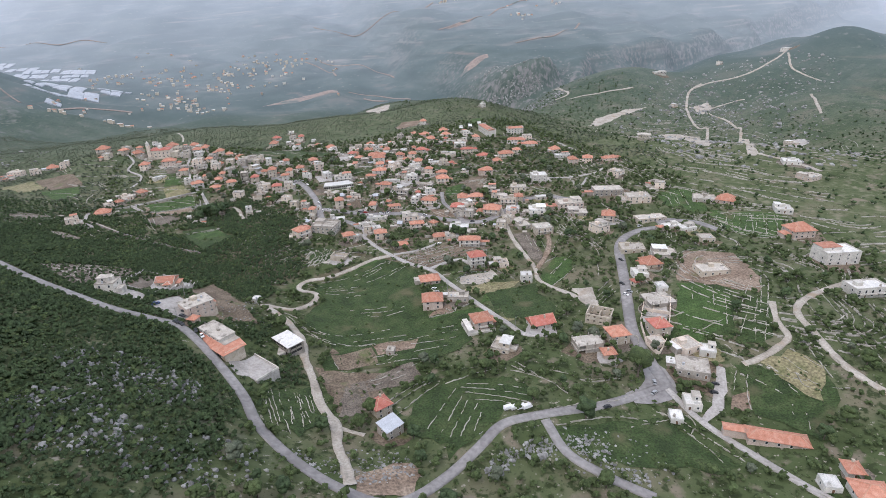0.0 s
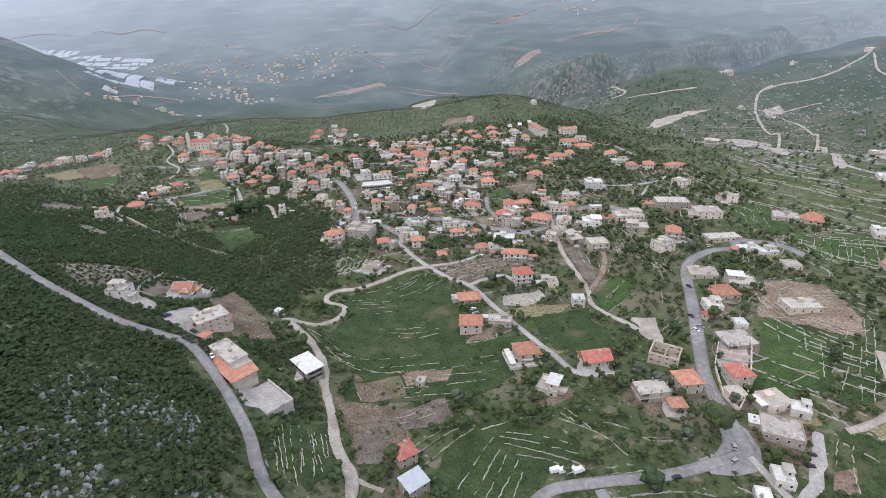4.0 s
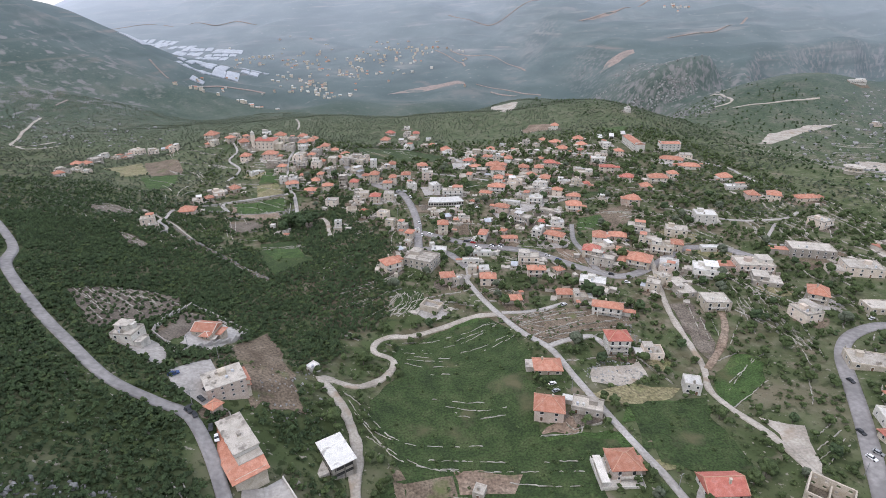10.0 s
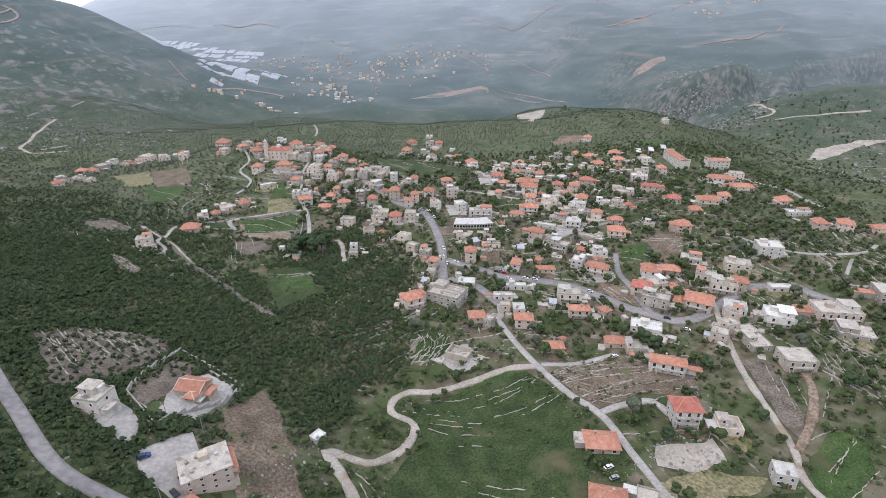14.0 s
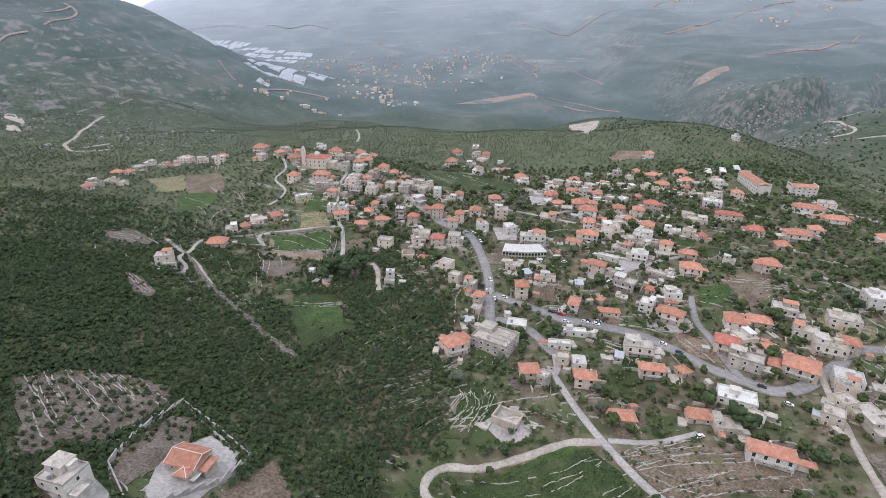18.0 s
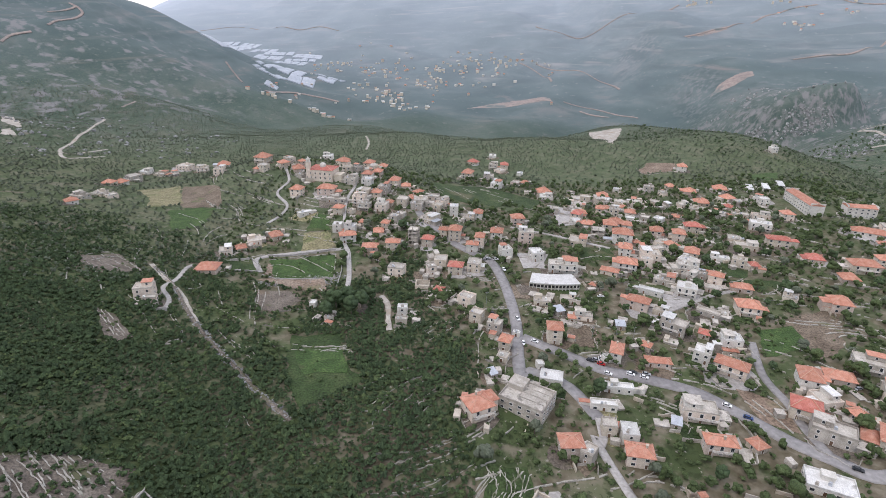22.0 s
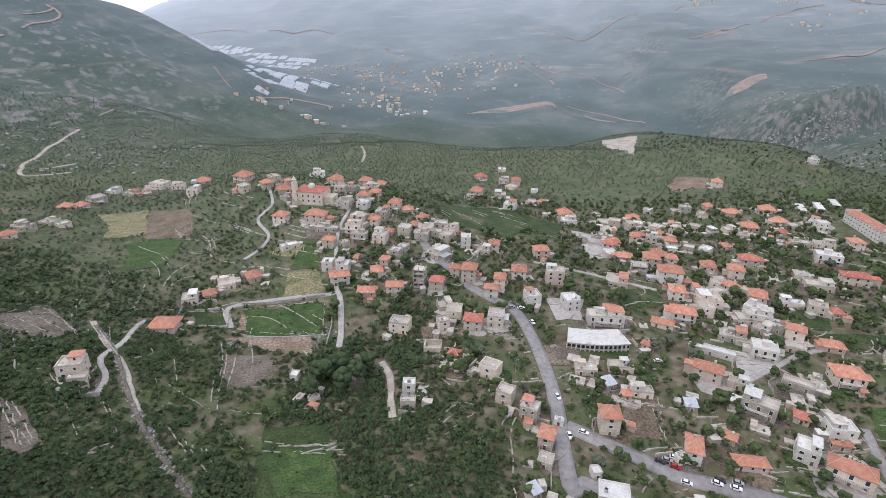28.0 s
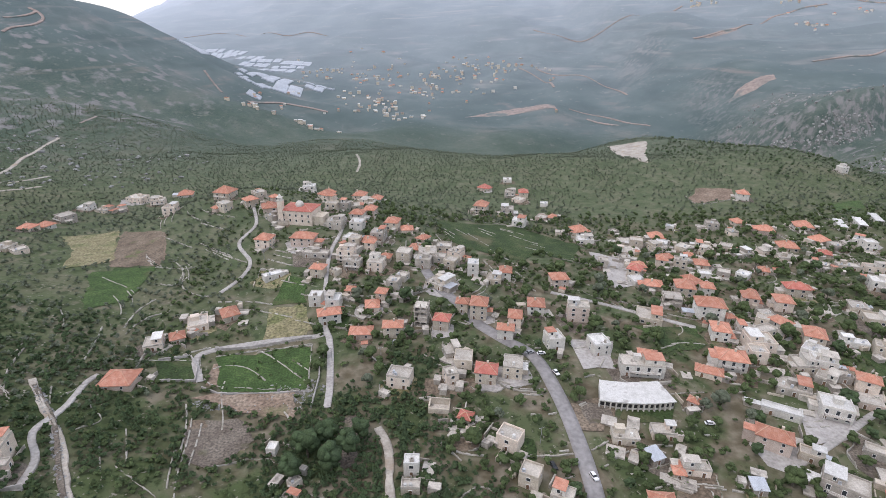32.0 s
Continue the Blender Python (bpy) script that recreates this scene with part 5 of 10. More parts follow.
wall_line([(219, 162), (252, 192)], 0.6, 0.45, M_WALL, WALL_LABEL)
wall_line([(217, 156), (254, 189)], 0.6, 0.45, M_WALL, WALL_LABEL)
wall_line([(227, 151), (219, 134), (213, 119)], 0.6, 0.45, M_WALL, WALL_LABEL)
wall_line([(233, 151), (226, 134), (221, 119)], 0.6, 0.45, M_WALL, WALL_LABEL)
wall_line([(270, 173), (252, 143), (249, 123)], 0.6, 0.45, M_WALL, WALL_LABEL)
wall_line([(278, 174), (266, 149), (260, 130)], 0.6, 0.45, M_WALL, WALL_LABEL)
wall_line([(291, 174), (293, 152)], 0.6, 0.45, M_WALL, WALL_LABEL)
wall_line([(192, 156), (192, 143)], 0.6, 0.45, M_WALL, WALL_LABEL)
wall_line([(203, 133), (206, 118), (214, 111)], 0.6, 0.45, M_WALL, WALL_LABEL)
wall_line([(196, 133), (204, 122)], 0.6, 0.45, M_WALL, WALL_LABEL)
wall_line([(252, 169), (247, 159), (235, 132)], 0.6, 0.45, M_WALL, WALL_LABEL)
wall_line([(266, 161), (247, 132), (239, 116)], 0.6, 0.45, M_WALL, WALL_LABEL)
wall_line([(136, 135), (144, 126), (150, 103)], 0.6, 0.45, M_WALL, WALL_LABEL)
wall_line([(118, 129), (139, 130)], 0.6, 0.45, M_WALL, WALL_LABEL)
wall_line([(210, 208), (232, 192)], 0.6, 0.45, M_WALL, WALL_LABEL)
wall_line([(105, 169), (113, 163), (117, 157), (133, 156)], 0.6, 0.45, M_WALL, WALL_LABEL)
wall_line([(89, 176), (100, 163), (104, 152)], 0.6, 0.45, M_WALL, WALL_LABEL)
wall_line([(58, 181), (77, 181), (88, 178)], 0.6, 0.45, M_WALL, WALL_LABEL)
wall_line([(270, 305), (248, 258), (249, 241)], 0.6, 0.45, M_WALL, WALL_LABEL)
wall_line([(400, 308), (407, 290)], 0.6, 0.45, M_WALL, WALL_LABEL)
wall_line([(341, 261), (312, 231)], 0.6, 0.45, M_WALL, WALL_LABEL)
wall_line([(335, 265), (308, 237)], 0.6, 0.45, M_WALL, WALL_LABEL)
wall_line([(328, 269), (302, 242)], 0.6, 0.45, M_WALL, WALL_LABEL)
wall_line([(322, 273), (296, 248)], 0.6, 0.45, M_WALL, WALL_LABEL)
wall_line([(316, 278), (293, 258)], 0.6, 0.45, M_WALL, WALL_LABEL)
wall_line([(311, 335), (296, 305)], 0.6, 0.45, M_WALL, WALL_LABEL)
wall_line([(320, 333), (299, 297)], 0.6, 0.45, M_WALL, WALL_LABEL)
wall_line([(329, 330), (310, 301)], 0.6, 0.45, M_WALL, WALL_LABEL)
wall_line([(213, 321), (205, 287)], 0.6, 0.45, M_WALL, WALL_LABEL)
wall_line([(211, 331), (201, 289)], 0.6, 0.45, M_WALL, WALL_LABEL)
wall_line([(200, 329), (189, 290)], 0.6, 0.45, M_WALL, WALL_LABEL)
wall_line([(340, 223), (361, 216)], 0.6, 0.45, M_WALL, WALL_LABEL)
wall_line([(-14, 195), (-11, 170)], 0.6, 0.45, M_WALL, WALL_LABEL)
wall_line([(-8, 196), (-6, 171)], 0.6, 0.45, M_WALL, WALL_LABEL)
wall_line([(-4, 197), (-2, 173)], 0.6, 0.45, M_WALL, WALL_LABEL)
wall_line([(-1, 197), (1, 177)], 0.6, 0.45, M_WALL, WALL_LABEL)
wall_line([(-16, 189), (-14, 169)], 0.6, 0.45, M_WALL, WALL_LABEL)
wall_line([(-47, 205), (-41, 194)], 0.6, 0.45, M_WALL, WALL_LABEL)
wall_line([(-46, 207), (-41, 202)], 0.6, 0.45, M_WALL, WALL_LABEL)
wall_line([(-44, 209), (-41, 203)], 0.6, 0.45, M_WALL, WALL_LABEL)
wall_line([(-80, 282), (-82, 300), (-80, 323)], 0.6, 0.45, M_WALL, WALL_LABEL)
wall_line([(-80, 323), (-64, 311), (-49, 302)], 0.6, 0.45, M_WALL, WALL_LABEL)
wall_line([(-49, 302), (-51, 294)], 0.6, 0.45, M_WALL, WALL_LABEL)
wall_line([(-79, 281), (-70, 275)], 0.6, 0.45, M_WALL, WALL_LABEL)
wall_line([(-123, 311), (-98, 290)], 0.6, 0.45, M_WALL, WALL_LABEL)
wall_line([(-121, 316), (-98, 297)], 0.6, 0.45, M_WALL, WALL_LABEL)
wall_line([(-117, 320), (-96, 303)], 0.6, 0.45, M_WALL, WALL_LABEL)
wall_line([(-113, 325), (-94, 309)], 0.6, 0.45, M_WALL, WALL_LABEL)
wall_line([(-107, 327), (-90, 315)], 0.6, 0.45, M_WALL, WALL_LABEL)
wall_line([(-101, 330), (-87, 321)], 0.6, 0.45, M_WALL, WALL_LABEL)
wall_line([(-122, 313), (-100, 294)], 0.6, 0.45, M_WALL, WALL_LABEL)
wall_line([(-120, 317), (-99, 299)], 0.6, 0.45, M_WALL, WALL_LABEL)
wall_line([(-116, 321), (-96, 306)], 0.6, 0.45, M_WALL, WALL_LABEL)
wall_line([(-113, 325), (-95, 313)], 0.6, 0.45, M_WALL, WALL_LABEL)
wall_line([(-108, 326), (-91, 315)], 0.6, 0.45, M_WALL, WALL_LABEL)
wall_line([(-104, 327), (-87, 319)], 0.6, 0.45, M_WALL, WALL_LABEL)
wall_line([(-120, 306), (-100, 287)], 0.6, 0.45, M_WALL, WALL_LABEL)
wall_line([(-87, 290), (-85, 303), (-81, 319)], 0.6, 0.45, M_WALL, WALL_LABEL)
wall_line([(-79, 320), (-63, 308), (-48, 298)], 0.6, 0.45, M_WALL, WALL_LABEL)
wall_line([(-49, 297), (-51, 293)], 0.6, 0.45, M_WALL, WALL_LABEL)
wall_line([(-147, 491), (-114, 497)], 0.6, 0.45, M_WALL, WALL_LABEL)
wall_line([(-115, 500), (-104, 483), (-87, 481), (-63, 480)], 0.6, 0.45, M_WALL, WALL_LABEL)
wall_line([(-92, 503), (-69, 508)], 0.6, 0.45, M_WALL, WALL_LABEL)
wall_line([(-69, 508), (-64, 481)], 0.6, 0.45, M_WALL, WALL_LABEL)
wall_line([(-95, 506), (-69, 512)], 0.6, 0.45, M_WALL, WALL_LABEL)
wall_line([(-176, 577), (-156, 575), (-149, 578)], 0.6, 0.45, M_WALL, WALL_LABEL)
wall_line([(-194, 462), (-186, 474), (-161, 460)], 0.6, 0.45, M_WALL, WALL_LABEL)
wall_line([(-186, 458), (-180, 471), (-158, 457)], 0.6, 0.45, M_WALL, WALL_LABEL)
wall_line([(-147, 464), (-145, 474)], 0.6, 0.45, M_WALL, WALL_LABEL)
wall_line([(-132, 449), (-128, 456), (-137, 463)], 0.6, 0.45, M_WALL, WALL_LABEL)
wall_line([(-148, 428), (-122, 403)], 0.6, 0.45, M_WALL, WALL_LABEL)
wall_line([(-145, 427), (-136, 416)], 0.6, 0.45, M_WALL, WALL_LABEL)
wall_line([(-68, 414), (-53, 412), (-39, 414)], 0.6, 0.45, M_WALL, WALL_LABEL)
wall_line([(-86, 428), (-72, 428)], 0.6, 0.45, M_WALL, WALL_LABEL)
wall_line([(-93, 410), (-75, 393)], 0.6, 0.45, M_WALL, WALL_LABEL)
wall_line([(-84, 407), (-75, 396)], 0.6, 0.45, M_WALL, WALL_LABEL)
wall_line([(-87, 404), (-78, 396)], 0.6, 0.45, M_WALL, WALL_LABEL)
wall_line([(-125, 420), (-112, 405), (-115, 398)], 0.6, 0.45, M_WALL, WALL_LABEL)
wall_line([(-152, 411), (-133, 394)], 0.6, 0.45, M_WALL, WALL_LABEL)
wall_line([(-140, 402), (-130, 395)], 0.6, 0.45, M_WALL, WALL_LABEL)
wall_line([(71, 438), (71, 425)], 0.6, 0.45, M_WALL, WALL_LABEL)
wall_line([(73, 479), (87, 481)], 0.6, 0.45, M_WALL, WALL_LABEL)
wall_line([(-7, 416), (5, 430)], 0.6, 0.45, M_WALL, WALL_LABEL)
wall_line([(105, 425), (122, 416)], 0.6, 0.45, M_WALL, WALL_LABEL)
wall_line([(136, 445), (142, 417)], 0.6, 0.45, M_WALL, WALL_LABEL)
wall_line([(-16, 680), (33, 669)], 0.6, 0.45, M_WALL, WALL_LABEL)
wall_line([(178, 733), (181, 712), (208, 717)], 0.6, 0.45, M_WALL, WALL_LABEL)
wall_line([(55, 559), (78, 535)], 0.6, 0.45, M_WALL, WALL_LABEL)
wall_line([(31, 351), (17, 335)], 0.6, 0.45, M_WALL, WALL_LABEL)
wall_line([(23, 350), (14, 339)], 0.6, 0.45, M_WALL, WALL_LABEL)
wall_line([(20, 349), (9, 331)], 0.6, 0.45, M_WALL, WALL_LABEL)
wall_line([(33, 350), (26, 335), (17, 331)], 0.6, 0.45, M_WALL, WALL_LABEL)
wall_line([(76, 320), (93, 324), (107, 328)], 0.6, 0.45, M_WALL, WALL_LABEL)
wall_line([(77, 315), (99, 320), (115, 319)], 0.6, 0.45, M_WALL, WALL_LABEL)
wall_line([(76, 328), (83, 326), (100, 329)], 0.6, 0.45, M_WALL, WALL_LABEL)
wall_line([(-79, 374), (-65, 358)], 0.6, 0.45, M_WALL, WALL_LABEL)
wall_line([(-74, 379), (-72, 355)], 0.6, 0.45, M_WALL, WALL_LABEL)
wall_line([(-10, 375), (4, 389)], 0.6, 0.45, M_WALL, WALL_LABEL)
wall_line([(-10, 347), (8, 356)], 0.6, 0.45, M_WALL, WALL_LABEL)
wall_line([(-12, 316), (-1, 311)], 0.6, 0.45, M_WALL, WALL_LABEL)
wall_line([(-67, 409), (-38, 408)], 0.6, 0.45, M_WALL, WALL_LABEL)
wall_line([(-19, 382), (-23, 364)], 0.6, 0.45, M_WALL, WALL_LABEL)
wall_line([(-28, 370), (-15, 374), (-6, 389)], 0.6, 0.45, M_WALL, WALL_LABEL)
wall_line([(-24, 362), (-10, 367), (-2, 376)], 0.6, 0.45, M_WALL, WALL_LABEL)
wall_line([(-21, 352), (-5, 355), (8, 362)], 0.6, 0.45, M_WALL, WALL_LABEL)
wall_line([(-22, 337), (-7, 340), (8, 348)], 0.6, 0.45, M_WALL, WALL_LABEL)
wall_line([(22, 351), (26, 343), (18, 334)], 0.6, 0.45, M_WALL, WALL_LABEL)
wall_line([(18, 351), (21, 342), (14, 334)], 0.6, 0.45, M_WALL, WALL_LABEL)
wall_line([(28, 352), (30, 343), (23, 333)], 0.6, 0.45, M_WALL, WALL_LABEL)
wall_line([(-81, 284), (-82, 302), (-79, 321)], 0.6, 0.45, M_WALL, WALL_LABEL)
wall_line([(-79, 321), (-63, 311), (-48, 301)], 0.6, 0.45, M_WALL, WALL_LABEL)
wall_line([(-48, 301), (-51, 286), (-59, 276), (-65, 267)], 0.6, 0.45, M_WALL, WALL_LABEL)
wall_line([(-65, 267), (-74, 275), (-81, 284)], 0.6, 0.45, M_WALL, WALL_LABEL)
wall_line([(-17, 347), (-3, 354), (8, 361)], 0.6, 0.45, M_WALL, WALL_LABEL)
wall_line([(-13, 338), (2, 342), (14, 352)], 0.6, 0.45, M_WALL, WALL_LABEL)
wall_line([(-1, 328), (12, 339), (19, 349)], 0.6, 0.45, M_WALL, WALL_LABEL)
wall_line([(14, 330), (21, 343), (23, 352)], 0.6, 0.45, M_WALL, WALL_LABEL)
wall_line([(21, 331), (27, 343), (29, 352)], 0.6, 0.45, M_WALL, WALL_LABEL)
wall_line([(-57, 409), (-39, 411)], 0.6, 0.45, M_WALL, WALL_LABEL)
wall_line([(-72, 428), (-53, 432), (-43, 430)], 0.6, 0.45, M_WALL, WALL_LABEL)
wall_line([(-30, 382), (-19, 394), (-12, 397)], 0.6, 0.45, M_WALL, WALL_LABEL)
wall_line([(-26, 373), (-15, 386), (-7, 392)], 0.6, 0.45, M_WALL, WALL_LABEL)

wall_line([(229, 177), (213, 165), (200, 156)], 0.6, 0.45, M_WALL, WALL_LABEL)
wall_line([(230, 174), (217, 163), (204, 150)], 0.6, 0.45, M_WALL, WALL_LABEL)
wall_line([(237, 174), (222, 161), (207, 148)], 0.6, 0.45, M_WALL, WALL_LABEL)
wall_line([(198, 139), (198, 131), (196, 124), (196, 120)], 0.6, 0.45, M_WALL, WALL_LABEL)
wall_line([(202, 137), (203, 128), (201, 122), (204, 116)], 0.6, 0.45, M_WALL, WALL_LABEL)
wall_line([(207, 138), (207, 128), (210, 121)], 0.6, 0.45, M_WALL, WALL_LABEL)
wall_line([(213, 140), (214, 131), (214, 124)], 0.6, 0.45, M_WALL, WALL_LABEL)
wall_line([(221, 142), (221, 130)], 0.6, 0.45, M_WALL, WALL_LABEL)
wall_line([(140, 125), (142, 113), (142, 105)], 0.6, 0.45, M_WALL, WALL_LABEL)
wall_line([(92, 146), (113, 144), (126, 144), (135, 148)], 0.6, 0.45, M_WALL, WALL_LABEL)
wall_line([(90, 137), (108, 136), (121, 134), (132, 128)], 0.6, 0.45, M_WALL, WALL_LABEL)
wall_line([(113, 160), (119, 158), (130, 157)], 0.6, 0.45, M_WALL, WALL_LABEL)
wall_line([(207, 168), (216, 160)], 0.6, 0.45, M_WALL, WALL_LABEL)
wall_line([(217, 182), (200, 163)], 0.6, 0.45, M_WALL, WALL_LABEL)
wall_line([(192, 142), (181, 132), (174, 123)], 0.6, 0.45, M_WALL, WALL_LABEL)
wall_line([(211, 199), (202, 189)], 0.6, 0.45, M_WALL, WALL_LABEL)
wall_line([(219, 193), (207, 179)], 0.6, 0.45, M_WALL, WALL_LABEL)
wall_line([(195, 174), (201, 167)], 0.6, 0.45, M_WALL, WALL_LABEL)
wall_line([(182, 168), (204, 169)], 0.6, 0.45, M_WALL, WALL_LABEL)
wall_line([(190, 118), (184, 112)], 0.6, 0.45, M_WALL, WALL_LABEL)
wall_line([(190, 112), (183, 104)], 0.6, 0.45, M_WALL, WALL_LABEL)
wall_line([(185, 142), (176, 134)], 0.6, 0.45, M_WALL, WALL_LABEL)
wall_line([(305, 277), (283, 258)], 0.6, 0.45, M_WALL, WALL_LABEL)
wall_line([(316, 272), (296, 255)], 0.6, 0.45, M_WALL, WALL_LABEL)
wall_line([(322, 266), (302, 249)], 0.6, 0.45, M_WALL, WALL_LABEL)
wall_line([(329, 264), (302, 241)], 0.6, 0.45, M_WALL, WALL_LABEL)
wall_line([(336, 262), (306, 236)], 0.6, 0.45, M_WALL, WALL_LABEL)
wall_line([(342, 259), (310, 231)], 0.6, 0.45, M_WALL, WALL_LABEL)
wall_line([(308, 335), (293, 310)], 0.6, 0.45, M_WALL, WALL_LABEL)
wall_line([(315, 333), (298, 307)], 0.6, 0.45, M_WALL, WALL_LABEL)
wall_line([(321, 330), (304, 306)], 0.6, 0.45, M_WALL, WALL_LABEL)
wall_line([(315, 228), (299, 236), (293, 247), (293, 265), (300, 282)], 0.6, 0.45, M_WALL, WALL_LABEL)
wall_line([(253, 202), (262, 190), (274, 181)], 0.6, 0.45, M_WALL, WALL_LABEL)
wall_line([(232, 176), (244, 168), (259, 163)], 0.6, 0.45, M_WALL, WALL_LABEL)
wall_line([(193, 206), (222, 226), (235, 230)], 0.6, 0.45, M_WALL, WALL_LABEL)
wall_line([(-18, 192), (-16, 182)], 0.6, 0.45, M_WALL, WALL_LABEL)
wall_line([(-15, 194), (-14, 182), (-11, 163)], 0.6, 0.45, M_WALL, WALL_LABEL)
wall_line([(-11, 195), (-10, 179), (-8, 163)], 0.6, 0.45, M_WALL, WALL_LABEL)
wall_line([(-8, 196), (-7, 180), (-7, 166)], 0.6, 0.45, M_WALL, WALL_LABEL)
wall_line([(-5, 195), (-3, 176), (-3, 166)], 0.6, 0.45, M_WALL, WALL_LABEL)
wall_line([(-3, 193), (-1, 177), (0, 170)], 0.6, 0.45, M_WALL, WALL_LABEL)
wall_line([(1, 198), (2, 177)], 0.6, 0.45, M_WALL, WALL_LABEL)
wall_line([(42, 155), (60, 173), (63, 175)], 0.6, 0.45, M_WALL, WALL_LABEL)
wall_line([(46, 150), (63, 169)], 0.6, 0.45, M_WALL, WALL_LABEL)
wall_line([(49, 147), (65, 166)], 0.6, 0.45, M_WALL, WALL_LABEL)
wall_line([(53, 146), (67, 161)], 0.6, 0.45, M_WALL, WALL_LABEL)
wall_line([(57, 144), (67, 156)], 0.6, 0.45, M_WALL, WALL_LABEL)
wall_line([(64, 175), (77, 165), (89, 155)], 0.6, 0.45, M_WALL, WALL_LABEL)
wall_line([(64, 171), (77, 160), (87, 151)], 0.6, 0.45, M_WALL, WALL_LABEL)
wall_line([(67, 176), (80, 168), (89, 160)], 0.6, 0.45, M_WALL, WALL_LABEL)
wall_line([(66, 164), (76, 157), (79, 154)], 0.6, 0.45, M_WALL, WALL_LABEL)
wall_line([(24, 177), (44, 187), (52, 188)], 0.6, 0.45, M_WALL, WALL_LABEL)
wall_line([(26, 174), (46, 184), (55, 186)], 0.6, 0.45, M_WALL, WALL_LABEL)
wall_line([(32, 169), (46, 178), (57, 183)], 0.6, 0.45, M_WALL, WALL_LABEL)
wall_line([(28, 200), (47, 202), (53, 204)], 0.6, 0.45, M_WALL, WALL_LABEL)
wall_line([(28, 196), (46, 198)], 0.6, 0.45, M_WALL, WALL_LABEL)
wall_line([(91, 179), (96, 168)], 0.6, 0.45, M_WALL, WALL_LABEL)
wall_line([(94, 181), (98, 167)], 0.6, 0.45, M_WALL, WALL_LABEL)
wall_line([(12, 310), (20, 305), (34, 303)], 0.6, 0.45, M_WALL, WALL_LABEL)
wall_line([(24, 299), (36, 296), (44, 295)], 0.6, 0.45, M_WALL, WALL_LABEL)
wall_line([(18, 295), (30, 290), (44, 289), (46, 291)], 0.6, 0.45, M_WALL, WALL_LABEL)
wall_line([(31, 284), (43, 283)], 0.6, 0.45, M_WALL, WALL_LABEL)
wall_line([(46, 308), (65, 315), (73, 322)], 0.6, 0.45, M_WALL, WALL_LABEL)
wall_line([(58, 297), (71, 303), (77, 307)], 0.6, 0.45, M_WALL, WALL_LABEL)
wall_line([(-3, 264), (7, 249), (18, 244), (31, 242), (49, 240)], 0.6, 0.45, M_WALL, WALL_LABEL)
wall_line([(0, 257), (9, 244), (16, 236), (26, 232), (39, 230)], 0.6, 0.45, M_WALL, WALL_LABEL)
wall_line([(-5, 268), (2, 262), (12, 248), (19, 244)], 0.6, 0.45, M_WALL, WALL_LABEL)
wall_line([(22, 236), (39, 234), (56, 231)], 0.6, 0.45, M_WALL, WALL_LABEL)
wall_line([(38, 260), (49, 254), (61, 254)], 0.6, 0.45, M_WALL, WALL_LABEL)
wall_line([(40, 257), (52, 254), (62, 255)], 0.6, 0.45, M_WALL, WALL_LABEL)
wall_line([(36, 263), (50, 258), (62, 258)], 0.6, 0.45, M_WALL, WALL_LABEL)
wall_line([(31, 268), (48, 263), (60, 262)], 0.6, 0.45, M_WALL, WALL_LABEL)
wall_line([(54, 222), (68, 218), (80, 216)], 0.6, 0.45, M_WALL, WALL_LABEL)
wall_line([(33, 219), (51, 215), (72, 211)], 0.6, 0.45, M_WALL, WALL_LABEL)
wall_line([(68, 229), (81, 227)], 0.6, 0.45, M_WALL, WALL_LABEL)
wall_line([(70, 241), (86, 240), (85, 249)], 0.6, 0.45, M_WALL, WALL_LABEL)
wall_line([(14, 225), (17, 213)], 0.6, 0.45, M_WALL, WALL_LABEL)
wall_line([(33, 212), (46, 210), (55, 207)], 0.6, 0.45, M_WALL, WALL_LABEL)
wall_line([(154, 256), (178, 275)], 0.6, 0.45, M_WALL, WALL_LABEL)
wall_line([(151, 247), (175, 260)], 0.6, 0.45, M_WALL, WALL_LABEL)
wall_line([(206, 302), (204, 281)], 0.6, 0.45, M_WALL, WALL_LABEL)
wall_line([(212, 315), (208, 296), (208, 288)], 0.6, 0.45, M_WALL, WALL_LABEL)
wall_line([(201, 324), (195, 308)], 0.6, 0.45, M_WALL, WALL_LABEL)
wall_line([(206, 323), (199, 306)], 0.6, 0.45, M_WALL, WALL_LABEL)
wall_line([(210, 322), (203, 305)], 0.6, 0.45, M_WALL, WALL_LABEL)
wall_line([(214, 321), (209, 307)], 0.6, 0.45, M_WALL, WALL_LABEL)
wall_line([(168, 225), (182, 232)], 0.6, 0.45, M_WALL, WALL_LABEL)
wall_line([(165, 220), (179, 226)], 0.6, 0.45, M_WALL, WALL_LABEL)
wall_line([(163, 216), (177, 222)], 0.6, 0.45, M_WALL, WALL_LABEL)
wall_line([(163, 213), (176, 219)], 0.6, 0.45, M_WALL, WALL_LABEL)
wall_line([(201, 275), (196, 262)], 0.6, 0.45, M_WALL, WALL_LABEL)
wall_line([(189, 255), (180, 241)], 0.6, 0.45, M_WALL, WALL_LABEL)
wall_line([(203, 282), (207, 283), (212, 280)], 0.6, 0.45, M_WALL, WALL_LABEL)
wall_line([(172, 312), (166, 289)], 0.6, 0.45, M_WALL, WALL_LABEL)
wall_line([(178, 314), (172, 292)], 0.6, 0.45, M_WALL, WALL_LABEL)
wall_line([(170, 318), (165, 298)], 0.6, 0.45, M_WALL, WALL_LABEL)
wall_line([(78, 319), (93, 309), (109, 312)], 0.6, 0.45, M_WALL, WALL_LABEL)
wall_line([(81, 311), (95, 303), (113, 304)], 0.6, 0.45, M_WALL, WALL_LABEL)
